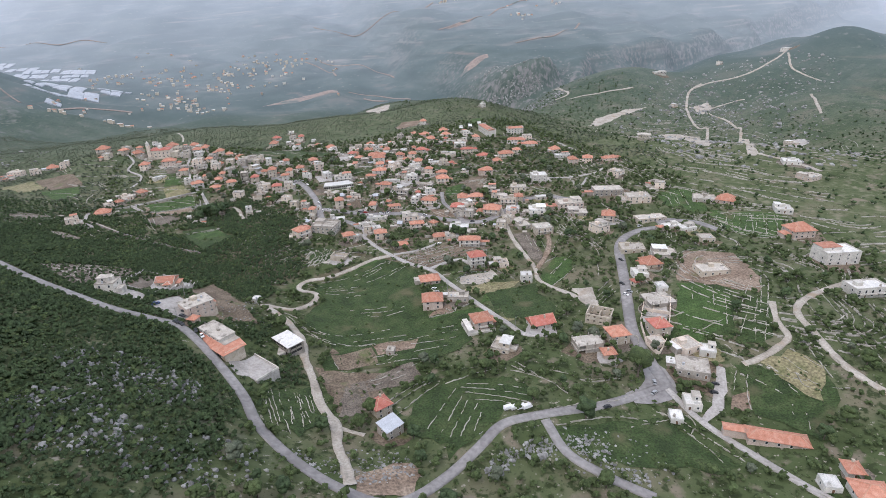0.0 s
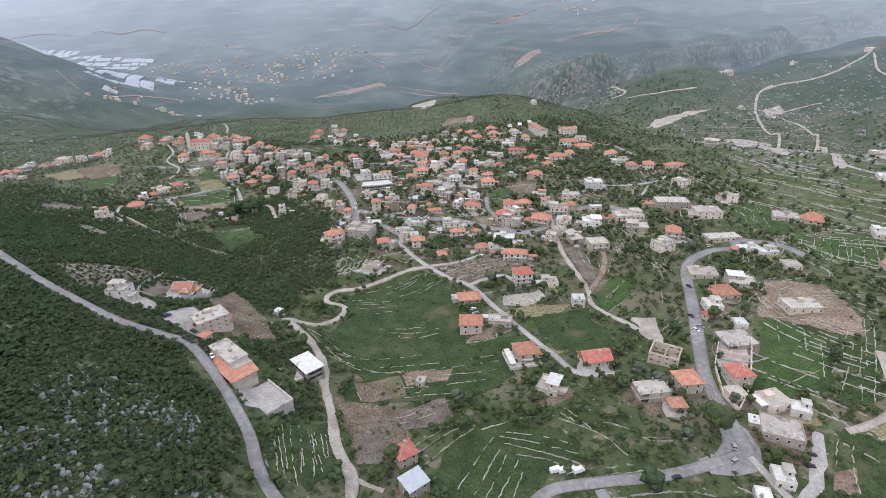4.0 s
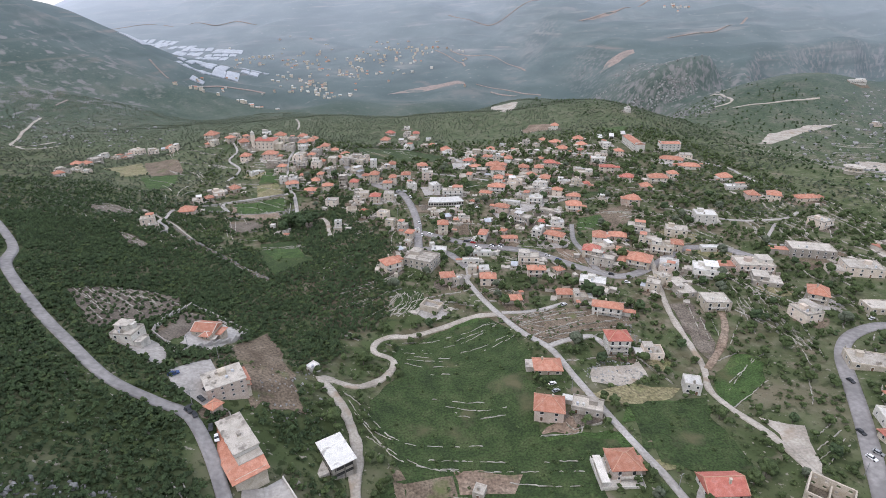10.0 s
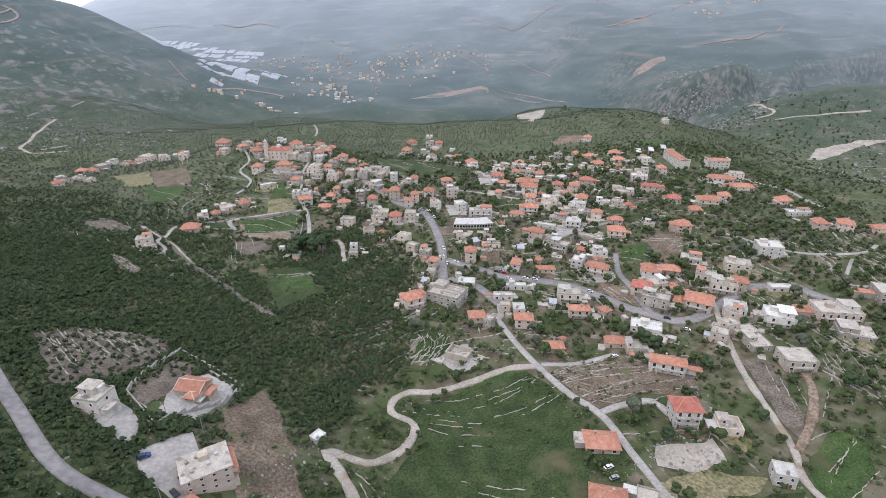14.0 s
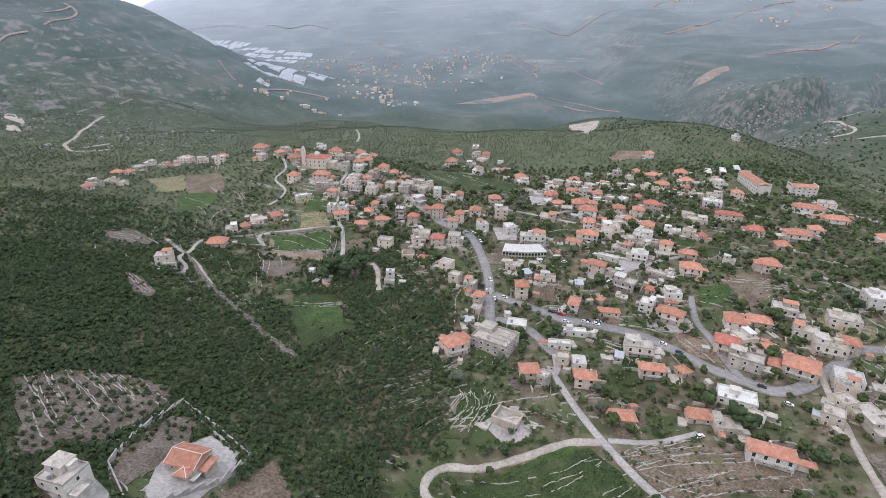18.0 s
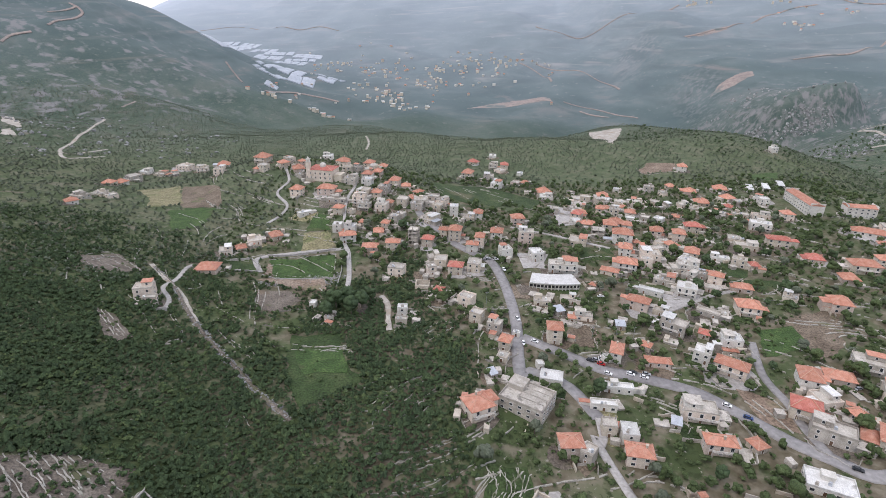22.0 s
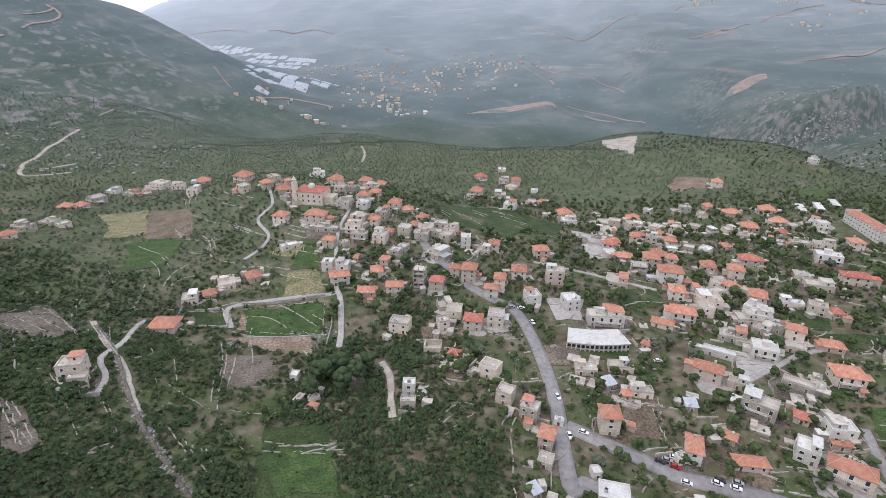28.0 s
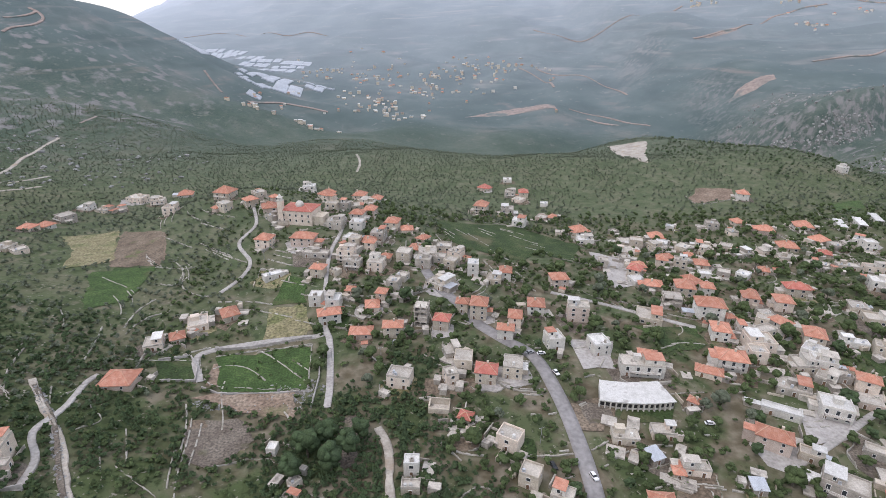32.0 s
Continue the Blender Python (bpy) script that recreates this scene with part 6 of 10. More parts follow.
wall_line([(82, 323), (98, 316), (115, 318)], 0.6, 0.45, M_WALL, WALL_LABEL)
wall_line([(86, 302), (104, 296), (118, 301)], 0.6, 0.45, M_WALL, WALL_LABEL)
wall_line([(72, 319), (82, 323), (95, 326)], 0.6, 0.45, M_WALL, WALL_LABEL)
wall_line([(20, 350), (21, 342), (15, 335), (11, 331)], 0.6, 0.45, M_WALL, WALL_LABEL)
wall_line([(24, 350), (24, 342), (19, 334), (14, 330)], 0.6, 0.45, M_WALL, WALL_LABEL)
wall_line([(27, 350), (27, 343), (22, 334), (18, 330)], 0.6, 0.45, M_WALL, WALL_LABEL)
wall_line([(31, 350), (28, 340), (21, 330)], 0.6, 0.45, M_WALL, WALL_LABEL)
wall_line([(-15, 348), (-3, 354), (9, 357)], 0.6, 0.45, M_WALL, WALL_LABEL)
wall_line([(-12, 345), (2, 351), (9, 354)], 0.6, 0.45, M_WALL, WALL_LABEL)
wall_line([(-9, 341), (4, 346)], 0.6, 0.45, M_WALL, WALL_LABEL)
wall_line([(-16, 363), (-7, 372), (-5, 380)], 0.6, 0.45, M_WALL, WALL_LABEL)
wall_line([(-8, 357), (6, 364)], 0.6, 0.45, M_WALL, WALL_LABEL)
wall_line([(-20, 371), (-13, 380)], 0.6, 0.45, M_WALL, WALL_LABEL)
wall_line([(-14, 367), (-5, 378)], 0.6, 0.45, M_WALL, WALL_LABEL)
wall_line([(-4, 338), (7, 342)], 0.6, 0.45, M_WALL, WALL_LABEL)
wall_line([(-11, 317), (-3, 317)], 0.6, 0.45, M_WALL, WALL_LABEL)
wall_line([(-10, 314), (0, 315)], 0.6, 0.45, M_WALL, WALL_LABEL)
wall_line([(20, 310), (33, 309), (41, 311), (54, 314), (66, 320)], 0.6, 0.45, M_WALL, WALL_LABEL)
wall_line([(39, 304), (49, 306), (58, 310), (68, 316)], 0.6, 0.45, M_WALL, WALL_LABEL)
wall_line([(47, 298), (60, 301), (73, 307)], 0.6, 0.45, M_WALL, WALL_LABEL)
wall_line([(11, 304), (20, 302), (35, 300)], 0.6, 0.45, M_WALL, WALL_LABEL)
wall_line([(20, 297), (30, 295), (39, 293)], 0.6, 0.45, M_WALL, WALL_LABEL)
wall_line([(78, 320), (90, 322), (106, 324)], 0.6, 0.45, M_WALL, WALL_LABEL)
wall_line([(79, 314), (95, 319), (108, 320), (117, 320)], 0.6, 0.45, M_WALL, WALL_LABEL)
wall_line([(79, 302), (98, 308), (114, 313)], 0.6, 0.45, M_WALL, WALL_LABEL)
wall_line([(90, 304), (111, 308), (129, 310)], 0.6, 0.45, M_WALL, WALL_LABEL)
wall_line([(-66, 412), (-55, 412), (-40, 414)], 0.6, 0.45, M_WALL, WALL_LABEL)
wall_line([(-85, 441), (-71, 446), (-59, 442)], 0.6, 0.45, M_WALL, WALL_LABEL)
wall_line([(-144, 423), (-128, 410)], 0.6, 0.45, M_WALL, WALL_LABEL)
wall_line([(-126, 423), (-110, 402), (-121, 394)], 0.6, 0.45, M_WALL, WALL_LABEL)
wall_line([(-150, 411), (-142, 404), (-132, 394)], 0.6, 0.45, M_WALL, WALL_LABEL)
wall_line([(-148, 411), (-139, 404), (-130, 396)], 0.6, 0.45, M_WALL, WALL_LABEL)
wall_line([(-112, 437), (-95, 428)], 0.6, 0.45, M_WALL, WALL_LABEL)
wall_line([(-88, 423), (-72, 408)], 0.6, 0.45, M_WALL, WALL_LABEL)
wall_line([(-189, 462), (-168, 455)], 0.6, 0.45, M_WALL, WALL_LABEL)
wall_line([(-188, 469), (-163, 458)], 0.6, 0.45, M_WALL, WALL_LABEL)
wall_line([(-188, 455), (-174, 452)], 0.6, 0.45, M_WALL, WALL_LABEL)
wall_line([(-103, 417), (-89, 404)], 0.6, 0.45, M_WALL, WALL_LABEL)
wall_line([(-68, 502), (-64, 480)], 0.6, 0.45, M_WALL, WALL_LABEL)
wall_line([(-108, 500), (-90, 505), (-69, 507)], 0.6, 0.45, M_WALL, WALL_LABEL)
wall_line([(75, 444), (71, 422)], 0.6, 0.45, M_WALL, WALL_LABEL)
wall_line([(48, 442), (62, 447)], 0.6, 0.45, M_WALL, WALL_LABEL)
wall_line([(-31, 675), (10, 679), (37, 675)], 0.6, 0.45, M_WALL, WALL_LABEL)
wall_line([(-119, 309), (-108, 299), (-98, 290)], 0.6, 0.45, M_WALL, WALL_LABEL)
wall_line([(-117, 312), (-104, 302), (-94, 295)], 0.6, 0.45, M_WALL, WALL_LABEL)
wall_line([(-117, 319), (-104, 311), (-91, 301)], 0.6, 0.45, M_WALL, WALL_LABEL)
wall_line([(-115, 322), (-102, 315), (-90, 307)], 0.6, 0.45, M_WALL, WALL_LABEL)
wall_line([(-112, 325), (-99, 319), (-87, 312)], 0.6, 0.45, M_WALL, WALL_LABEL)
wall_line([(-107, 327), (-95, 321), (-84, 316)], 0.6, 0.45, M_WALL, WALL_LABEL)
wall_line([(-102, 328), (-91, 323), (-83, 319)], 0.6, 0.45, M_WALL, WALL_LABEL)
wall_line([(-85, 292), (-82, 304), (-79, 318), (-69, 313), (-56, 303)], 0.9, 0.6, M_PAVE, "pale concrete wall beside an orchard")

# ---- houses ----
house(170.8, 73.9, 10.5, 8.8, 1, -30, "hip", "white")
house(164.1, 82.6, 5.6, 5.8, 1, -30, "flat", "white", "white")
house(175.5, 83.4, 5.2, 5.6, 1, -30, "hip", "white")
house(168.2, 106.1, 20.8, 6.5, 1, -36, "hip", "pink")
house(141.1, 129.6, 5.0, 5.7, 1, -30, "flat", "white", "white")
house(154.0, 134.6, 6.6, 7.5, 1, -30, "flat", "white", "white")
house(168.4, 150.9, 14.2, 11.9, 1, -38, "flat", "block")
house(181.5, 156.0, 7.0, 6.4, 1, -38, "flat", "white", "white")
house(29.1, 159.7, 8.0, 6.7, 2, 24, "shed", "block")
house(289.1, 160.6, 18.7, 9.8, 2, -14, "flat", "white", "white")
house(175.6, 162.9, 9.9, 9.5, 1, 0, "flat", "cream")
house(164.2, 170.4, 6.9, 6.3, 1, -8, "flat", "cream")
house(137.7, 171.3, 5.9, 5.5, 1, -13, "hip", "pink")
house(28.5, 175.2, 7.4, 7.0, 2, 18, "hip", "stone", "red")
house(171.3, 177.8, 8.5, 9.0, 2, -8, "hip", "stone", "red")
house(131.6, 179.6, 13.2, 8.3, 2, -8, "frame", "block")
house(149.0, 180.6, 9.4, 8.9, 2, -8, "hip", "stone")
house(311.1, 193.7, 21.3, 12.9, 3, -14, "flat", "white", "white")
house(93.9, 194.8, 8.9, 10.2, 1, -42, "flat", "stone")
house(186.6, 197.0, 14.6, 12.2, 1, -8, "frame", "block")
house(195.7, 205.7, 5.4, 6.0, 1, -15, "flat", "white", "white")
house(230.8, 206.6, 16.9, 10.6, 1, -14, "flat", "stone")
house(122.8, 209.3, 12.4, 9.1, 1, -4, "gable", "white")
house(188.4, 217.9, 3.8, 4.4, 1, 0, "hip", "stone", "red")
house(43.7, 219.0, 3.9, 4.3, 1, -27, "flat", "block")
house(93.7, 221.0, 9.8, 9.3, 2, -4, "hip", "pink")
house(196.6, 225.0, 8.1, 9.1, 1, -20, "flat", "white", "white")
house(324.2, 228.2, 14.9, 12.1, 2, -14, "hip", "pink")
house(210.6, 232.9, 9.7, 10.5, 1, -10, "hip", "stone")
house(-44.1, 239.4, 3.7, 3.8, 1, -35, "hip", "pink")
house(225.9, 239.5, 14.2, 13.2, 1, -30, "flat", "block")
house(265.9, 247.0, 9.2, 8.4, 1, -20, "flat", "stone")
house(92.3, 251.2, 12.1, 7.6, 1, -24, "flat", "block")
house(76.6, 251.4, 11.2, 9.4, 2, -16, "hip", "pink")
house(217.2, 258.7, 15.3, 11.2, 1, -25, "flat", "stone")
house(141.1, 260.7, 6.9, 6.5, 2, -20, "flat", "white", "white")
house(349.9, 262.1, 10.9, 11.8, 1, -35, "flat", "white", "white")
house(268.5, 266.9, 11.0, 6.9, 1, -8, "flat", "white", "white")
house(-83.7, 273.0, 9.0, 7.6, 2, -14, "flat", "white")
house(263.4, 275.8, 12.6, 6.6, 1, -8, "flat", "white", "white")
house(83.2, 277.2, 11.6, 8.5, 1, -8, "hip", "stone")
house(-17.9, 278.6, 3.8, 4.4, 1, -40, "flat", "white", "white")
house(134.4, 283.4, 8.9, 7.5, 1, -12, "flat", "cream")
house(118.9, 287.8, 10.1, 8.4, 3, -6, "hip", "white", "red")
house(329.1, 293.5, 12.8, 12.1, 1, -55, "hip", "pink")
house(261.2, 296.1, 21.9, 9.2, 1, -10, "flat", "stone")
house(218.3, 297.0, 10.1, 11.0, 2, 9, "flat", "cream")
house(422.7, 301.1, 13.9, 13.2, 1, 7, "flat", "pink")
house(318.9, 305.3, 15.7, 13.2, 1, -40, "flat", "block")
house(236.1, 311.7, 9.1, 10.3, 2, -36, "hip", "stone")
house(182.7, 315.8, 13.0, 10.9, 2, -8, "flat", "stone")
house(125.7, 316.9, 14.6, 6.1, 2, -22, "hip", "white")
house(174.4, 331.2, 10.0, 11.4, 1, -1, "flat", "block")
house(222.6, 332.6, 14.6, 10.7, 1, -25, "flat", "block")
house(278.5, 332.8, 18.3, 12.9, 2, -20, "flat", "cream")
house(117.1, 332.8, 7.2, 7.5, 1, -8, "flat", "stone")
house(130.9, 336.4, 6.4, 7.2, 1, -38, "flat", "stone")
house(159.5, 336.4, 7.1, 7.3, 2, -34, "flat", "stone")
house(36.7, 337.0, 10.1, 8.5, 1, -30, "ruin", "stone")
house(446.2, 337.2, 14.2, 13.2, 1, -41, "flat", "white", "white")
house(110.5, 338.0, 9.3, 5.9, 1, -8, "hip", "stone")
house(80.6, 338.0, 10.4, 6.0, 1, -4, "hip", "stone")
house(176.0, 340.5, 7.5, 7.4, 1, 5, "flat", "cream")
house(168.2, 343.5, 6.3, 6.7, 2, 16, "flat", "stone")
house(162.7, 344.0, 4.7, 4.8, 1, -42, "flat", "block")
house(310.7, 345.6, 7.5, 6.8, 2, -41, "flat", "cream")
house(195.9, 347.9, 13.1, 11.0, 2, -24, "flat", "white", "white")
house(130.0, 349.0, 14.5, 9.1, 1, -24, "flat", "white", "white")
house(225.5, 349.1, 19.9, 12.5, 2, -12, "flat", "pink")
house(313.1, 352.8, 9.6, 9.5, 1, 10, "flat", "block")
house(176.0, 353.2, 7.6, 6.4, 2, -34, "flat", "pink")
house(53.6, 357.6, 4.5, 5.3, 2, -36, "flat", "block")
house(179.3, 357.9, 10.5, 8.8, 2, -28, "flat", "white", "white")
house(71.2, 358.7, 8.8, 6.5, 2, -8, "hip", "cream")
house(268.2, 359.1, 24.0, 12.9, 2, -20, "flat", "block")
house(47.8, 360.8, 7.8, 6.6, 2, 4, "hip", "pink")
house(101.3, 364.8, 10.3, 5.4, 2, -8, "hip", "pink")
house(164.8, 365.8, 13.2, 10.9, 2, -34, "hip", "stone")
house(115.4, 366.2, 4.8, 5.0, 1, 20, "hip", "stone")
house(70.6, 368.8, 6.0, 6.9, 2, -5, "flat", "white", "white")
house(63.8, 371.1, 5.3, 5.0, 2, -6, "flat", "stone")
house(144.1, 371.2, 13.9, 8.0, 2, -32, "flat", "block")
house(15.3, 374.3, 9.4, 8.8, 2, 28, "hip", "cream")
house(90.8, 376.9, 3.5, 4.0, 1, -19, "shed", "block")
house(217.0, 378.1, 11.6, 4.9, 1, -10, "flat", "white", "white")
house(186.5, 381.3, 13.1, 9.5, 2, -24, "flat", "stone")
house(160.7, 381.6, 5.6, 6.3, 1, 14, "hip", "pink")
house(196.7, 382.3, 6.8, 7.4, 2, -24, "hip", "stone")
house(101.1, 382.4, 12.5, 7.9, 2, -10, "flat", "cream")
house(141.5, 383.5, 10.0, 8.4, 2, -28, "hip", "stone", "red")
house(65.0, 384.4, 10.3, 3.8, 1, -5, "flat", "white", "white")
house(153.5, 390.8, 8.6, 8.6, 1, 11, "flat", "cream")
house(182.1, 392.0, 10.6, 7.8, 2, -30, "flat", "stone")
house(302.7, 394.7, 10.5, 11.2, 2, 16, "flat", "cream")
house(21.6, 395.5, 3.1, 3.7, 1, 30, "shed", "block")
house(73.9, 395.7, 11.8, 3.7, 1, -5, "flat", "white", "white")
house(46.4, 397.7, 9.4, 6.9, 1, -12, "flat", "white", "white")
house(153.4, 402.0, 8.3, 9.5, 2, -20, "hip", "white")
house(206.6, 402.4, 13.7, 10.1, 2, -25, "flat", "stone")
house(167.3, 404.5, 10.8, 6.8, 1, -20, "hip", "pink")
house(42.6, 405.4, 3.1, 3.5, 1, 10, "flat", "white", "white")
house(26.9, 408.1, 4.8, 5.0, 1, -22, "flat", "stone")
house(125.2, 409.2, 12.6, 6.6, 2, -34, "hip", "cream")
house(183.1, 411.5, 11.3, 8.4, 2, -25, "flat", "block")
house(95.3, 412.9, 10.4, 4.4, 1, -6, "hip", "pink")
house(73.0, 414.1, 3.1, 3.0, 1, 24, "flat", "white", "white")
house(78.1, 416.9, 5.0, 8.8, 2, -20, "hip", "white")
house(28.5, 417.0, 4.8, 6.0, 2, -22, "hip", "stone")
house(116.5, 418.0, 7.0, 7.4, 2, -32, "flat", "white", "white")
house(235.9, 419.4, 13.8, 11.5, 3, -16, "flat", "white", "white")
house(130.0, 421.1, 5.9, 1.9, 1, -10, "hip", "stone")
house(93.2, 423.4, 4.1, 3.8, 1, -34, "hip", "stone")
house(51.7, 426.4, 6.7, 6.9, 3, -4, "hip", "stone")
house(34.2, 426.4, 3.3, 1.7, 1, -20, "flat", "white", "white")
house(132.4, 426.7, 8.7, 6.4, 2, -8, "flat", "white", "white")
house(-137.1, 426.7, 6.2, 3.2, 1, 15, "flat", "pink")
house(24.3, 430.0, 6.4, 5.4, 2, -24, "flat", "block")
house(-142.0, 431.5, 8.4, 7.0, 2, 15, "flat", "cream")
house(-20.2, 433.4, 5.7, 3.5, 1, 0, "flat", "stone")
house(123.6, 433.7, 4.8, 4.5, 1, -30, "hip", "stone", "red")
house(-55.8, 435.1, 3.1, 3.6, 1, -37, "flat", "stone")
house(16.0, 437.4, 6.1, 5.8, 2, -24, "flat", "stone")
house(110.4, 438.0, 11.9, 7.5, 2, -35, "flat", "block")
house(85.1, 438.1, 4.3, 4.2, 1, -4, "shed", "block")
house(326.5, 438.9, 16.3, 6.9, 1, -4, "hip", "cream")
house(-20.5, 440.7, 4.7, 3.9, 2, 0, "flat", "white", "white")
house(62.7, 442.4, 3.1, 3.1, 1, -6, "hip", "stone")
house(68.7, 444.6, 8.6, 4.5, 1, -6, "flat", "cream")
house(306.1, 446.4, 9.3, 9.6, 2, -33, "hip", "cream")
house(57.2, 448.5, 4.5, 4.7, 1, 23, "shed", "block")
house(-67.2, 449.1, 3.1, 3.7, 1, -3, "flat", "white", "white")
house(139.1, 450.2, 5.0, 5.2, 1, -30, "flat", "cream")
house(108.4, 450.6, 7.1, 4.5, 1, -30, "flat", "stone")
house(132.2, 451.1, 11.2, 4.1, 1, -35, "flat", "block")
house(11.0, 452.0, 7.6, 6.4, 2, -28, "flat", "cream")
house(292.5, 452.1, 8.5, 9.0, 2, -14, "hip", "pink")
house(-1.1, 454.7, 4.9, 4.5, 1, -1, "flat", "cream")
house(98.5, 455.6, 10.5, 6.1, 2, -28, "hip", "pink")
house(49.9, 456.3, 8.7, 5.5, 1, -4, "flat", "stone")
house(154.0, 456.4, 11.1, 8.7, 2, -12, "hip", "cream")
house(63.7, 459.1, 7.9, 5.0, 1, -4, "flat", "cream")
house(202.3, 461.3, 9.4, 9.4, 2, -14, "hip", "pink")
house(-3.5, 462.3, 4.2, 4.0, 1, -20, "hip", "stone", "red")
house(182.4, 469.4, 6.9, 7.5, 1, -31, "flat", "stone")
house(109.5, 470.4, 12.7, 4.0, 1, -28, "flat", "white", "white")
house(128.6, 471.3, 10.0, 8.4, 2, -22, "flat", "white", "white")
house(79.6, 473.4, 3.3, 3.0, 1, -38, "hip", "pink")
house(144.8, 476.1, 7.8, 4.9, 1, -22, "flat", "pink")
house(295.0, 476.9, 15.6, 6.6, 1, -8, "flat", "white", "white")
house(-134.1, 477.3, 11.4, 9.6, 1, 4, "hip", "pink")
house(161.7, 477.5, 8.3, 6.1, 1, -16, "hip", "pink")
house(-28.3, 482.2, 9.0, 6.7, 2, -10, "flat", "cream")
house(-9.0, 482.7, 4.9, 5.4, 2, 20, "flat", "cream")
house(121.0, 483.4, 11.3, 8.4, 1, -24, "flat", "block")
house(4.7, 484.6, 7.9, 6.7, 2, -8, "hip", "stone", "red")
house(149.8, 485.3, 7.3, 5.4, 2, -30, "hip", "cream")
house(15.3, 488.6, 7.5, 8.6, 2, -8, "flat", "stone")
house(137.3, 489.2, 6.8, 7.8, 1, -44, "flat", "block")
house(144.2, 490.6, 5.1, 5.9, 1, -16, "flat", "block")
house(66.7, 490.7, 10.9, 4.0, 1, -8, "flat", "white", "white")
house(92.7, 491.2, 9.5, 5.0, 1, -24, "hip", "cream")
house(227.1, 492.4, 8.5, 8.3, 1, -12, "hip", "pink")
house(-4.0, 492.6, 7.1, 8.3, 2, -5, "flat", "stone")
house(69.7, 496.4, 6.8, 5.0, 2, -14, "hip", "stone")
house(139.8, 496.9, 9.5, 6.9, 2, -24, "flat", "white", "white")
house(132.7, 497.3, 7.8, 8.2, 1, -6, "flat", "stone")
house(103.9, 497.4, 10.7, 8.4, 2, -14, "hip", "white")
house(-8.8, 500.3, 6.7, 7.4, 1, 16, "flat", "block")
house(116.0, 501.3, 6.7, 6.2, 2, -8, "flat", "cream")
house(300.8, 501.9, 10.9, 9.6, 1, -3, "hip", "white")
house(-135.4, 503.5, 7.4, 8.1, 1, 20, "flat", "cream")
house(140.6, 503.7, 8.3, 7.4, 2, -46, "flat", "white", "white")
house(242.8, 504.3, 15.1, 9.4, 2, -12, "hip", "stone")
house(52.2, 504.4, 7.0, 8.1, 2, 13, "flat", "white", "white")
house(34.0, 506.4, 6.7, 7.6, 2, 14, "flat", "white", "white")
house(181.5, 506.6, 5.1, 5.3, 1, -9, "hip", "stone", "red")
house(173.4, 508.3, 8.2, 6.9, 2, -30, "flat", "stone")
house(-128.1, 508.9, 5.6, 5.9, 1, 30, "hip", "stone")
house(120.7, 509.0, 10.6, 9.6, 2, -5, "flat", "cream")
house(259.3, 511.5, 8.1, 7.5, 2, -12, "hip", "cream")
house(14.3, 512.4, 6.8, 5.0, 2, -8, "hip", "white")
house(-48.7, 514.0, 9.5, 6.5, 1, 4, "hip", "pink")
house(164.5, 514.2, 10.6, 4.4, 1, -16, "flat", "white", "white")
house(-34.7, 514.6, 8.3, 5.7, 2, 4, "hip", "stone")
house(148.0, 515.8, 7.9, 8.7, 2, -24, "hip", "stone")
house(108.0, 517.0, 7.2, 8.4, 2, -14, "hip", "white")
house(222.6, 517.2, 8.9, 8.7, 1, -14, "hip", "stone", "red")
house(127.4, 517.3, 8.6, 5.5, 2, 22, "flat", "stone")
house(18.8, 518.7, 5.4, 6.8, 3, -8, "hip", "cream")
house(-13.4, 519.9, 6.8, 6.0, 2, -10, "hip", "stone", "red")
house(-124.1, 520.3, 8.4, 9.8, 1, 25, "flat", "cream")
house(133.5, 520.6, 6.2, 6.8, 1, -2, "flat", "cream")
house(121.4, 521.8, 6.6, 6.9, 1, -10, "flat", "block")
house(-22.5, 522.4, 6.2, 5.9, 4, -10, "frame", "block")
house(-65.0, 524.6, 9.9, 6.2, 2, 18, "hip", "white")
house(138.5, 525.1, 6.1, 7.7, 2, 25, "hip", "white")
house(146.6, 526.1, 5.5, 5.7, 1, -41, "flat", "cream")
house(-112.5, 527.6, 7.1, 8.4, 1, 35, "hip", "stone")
house(132.1, 527.8, 5.5, 5.2, 2, -33, "flat", "stone")
house(48.5, 528.7, 9.4, 6.8, 3, -5, "flat", "pink")
house(3.4, 529.6, 7.4, 8.0, 3, -8, "hip", "stone")
house(81.9, 530.3, 11.1, 11.3, 1, -18, "flat", "stone")
house(119.1, 532.1, 4.4, 4.4, 1, 10, "hip", "pink")
house(189.4, 533.6, 13.2, 8.3, 1, -16, "flat", "stone")
house(287.8, 534.0, 15.6, 8.2, 1, -20, "hip", "white")
house(-4.2, 534.0, 5.4, 5.3, 2, -8, "hip", "stone")
house(-46.7, 534.0, 6.1, 7.2, 1, 10, "hip", "cream")
house(30.2, 534.1, 7.4, 8.2, 2, -6, "hip", "white")
house(110.9, 535.0, 12.2, 9.1, 3, -12, "hip", "white")
house(-65.3, 535.7, 6.6, 7.5, 2, 0, "flat", "white", "white")
house(138.3, 536.2, 6.6, 7.1, 1, -2, "flat", "block")
house(164.1, 537.3, 5.0, 4.7, 1, 4, "flat", "cream")
house(-74.4, 538.7, 6.0, 6.4, 2, 0, "flat", "white", "white")
house(212.4, 539.7, 13.8, 6.5, 2, -16, "hip", "stone", "red")
house(-43.0, 540.6, 4.7, 5.1, 2, -10, "hip", "stone")
house(-30.7, 543.8, 3.9, 3.6, 1, -30, "flat", "white", "white")
house(150.3, 544.2, 7.6, 8.0, 2, -14, "hip", "cream")
house(187.0, 545.2, 7.6, 8.3, 1, -18, "flat", "stone")
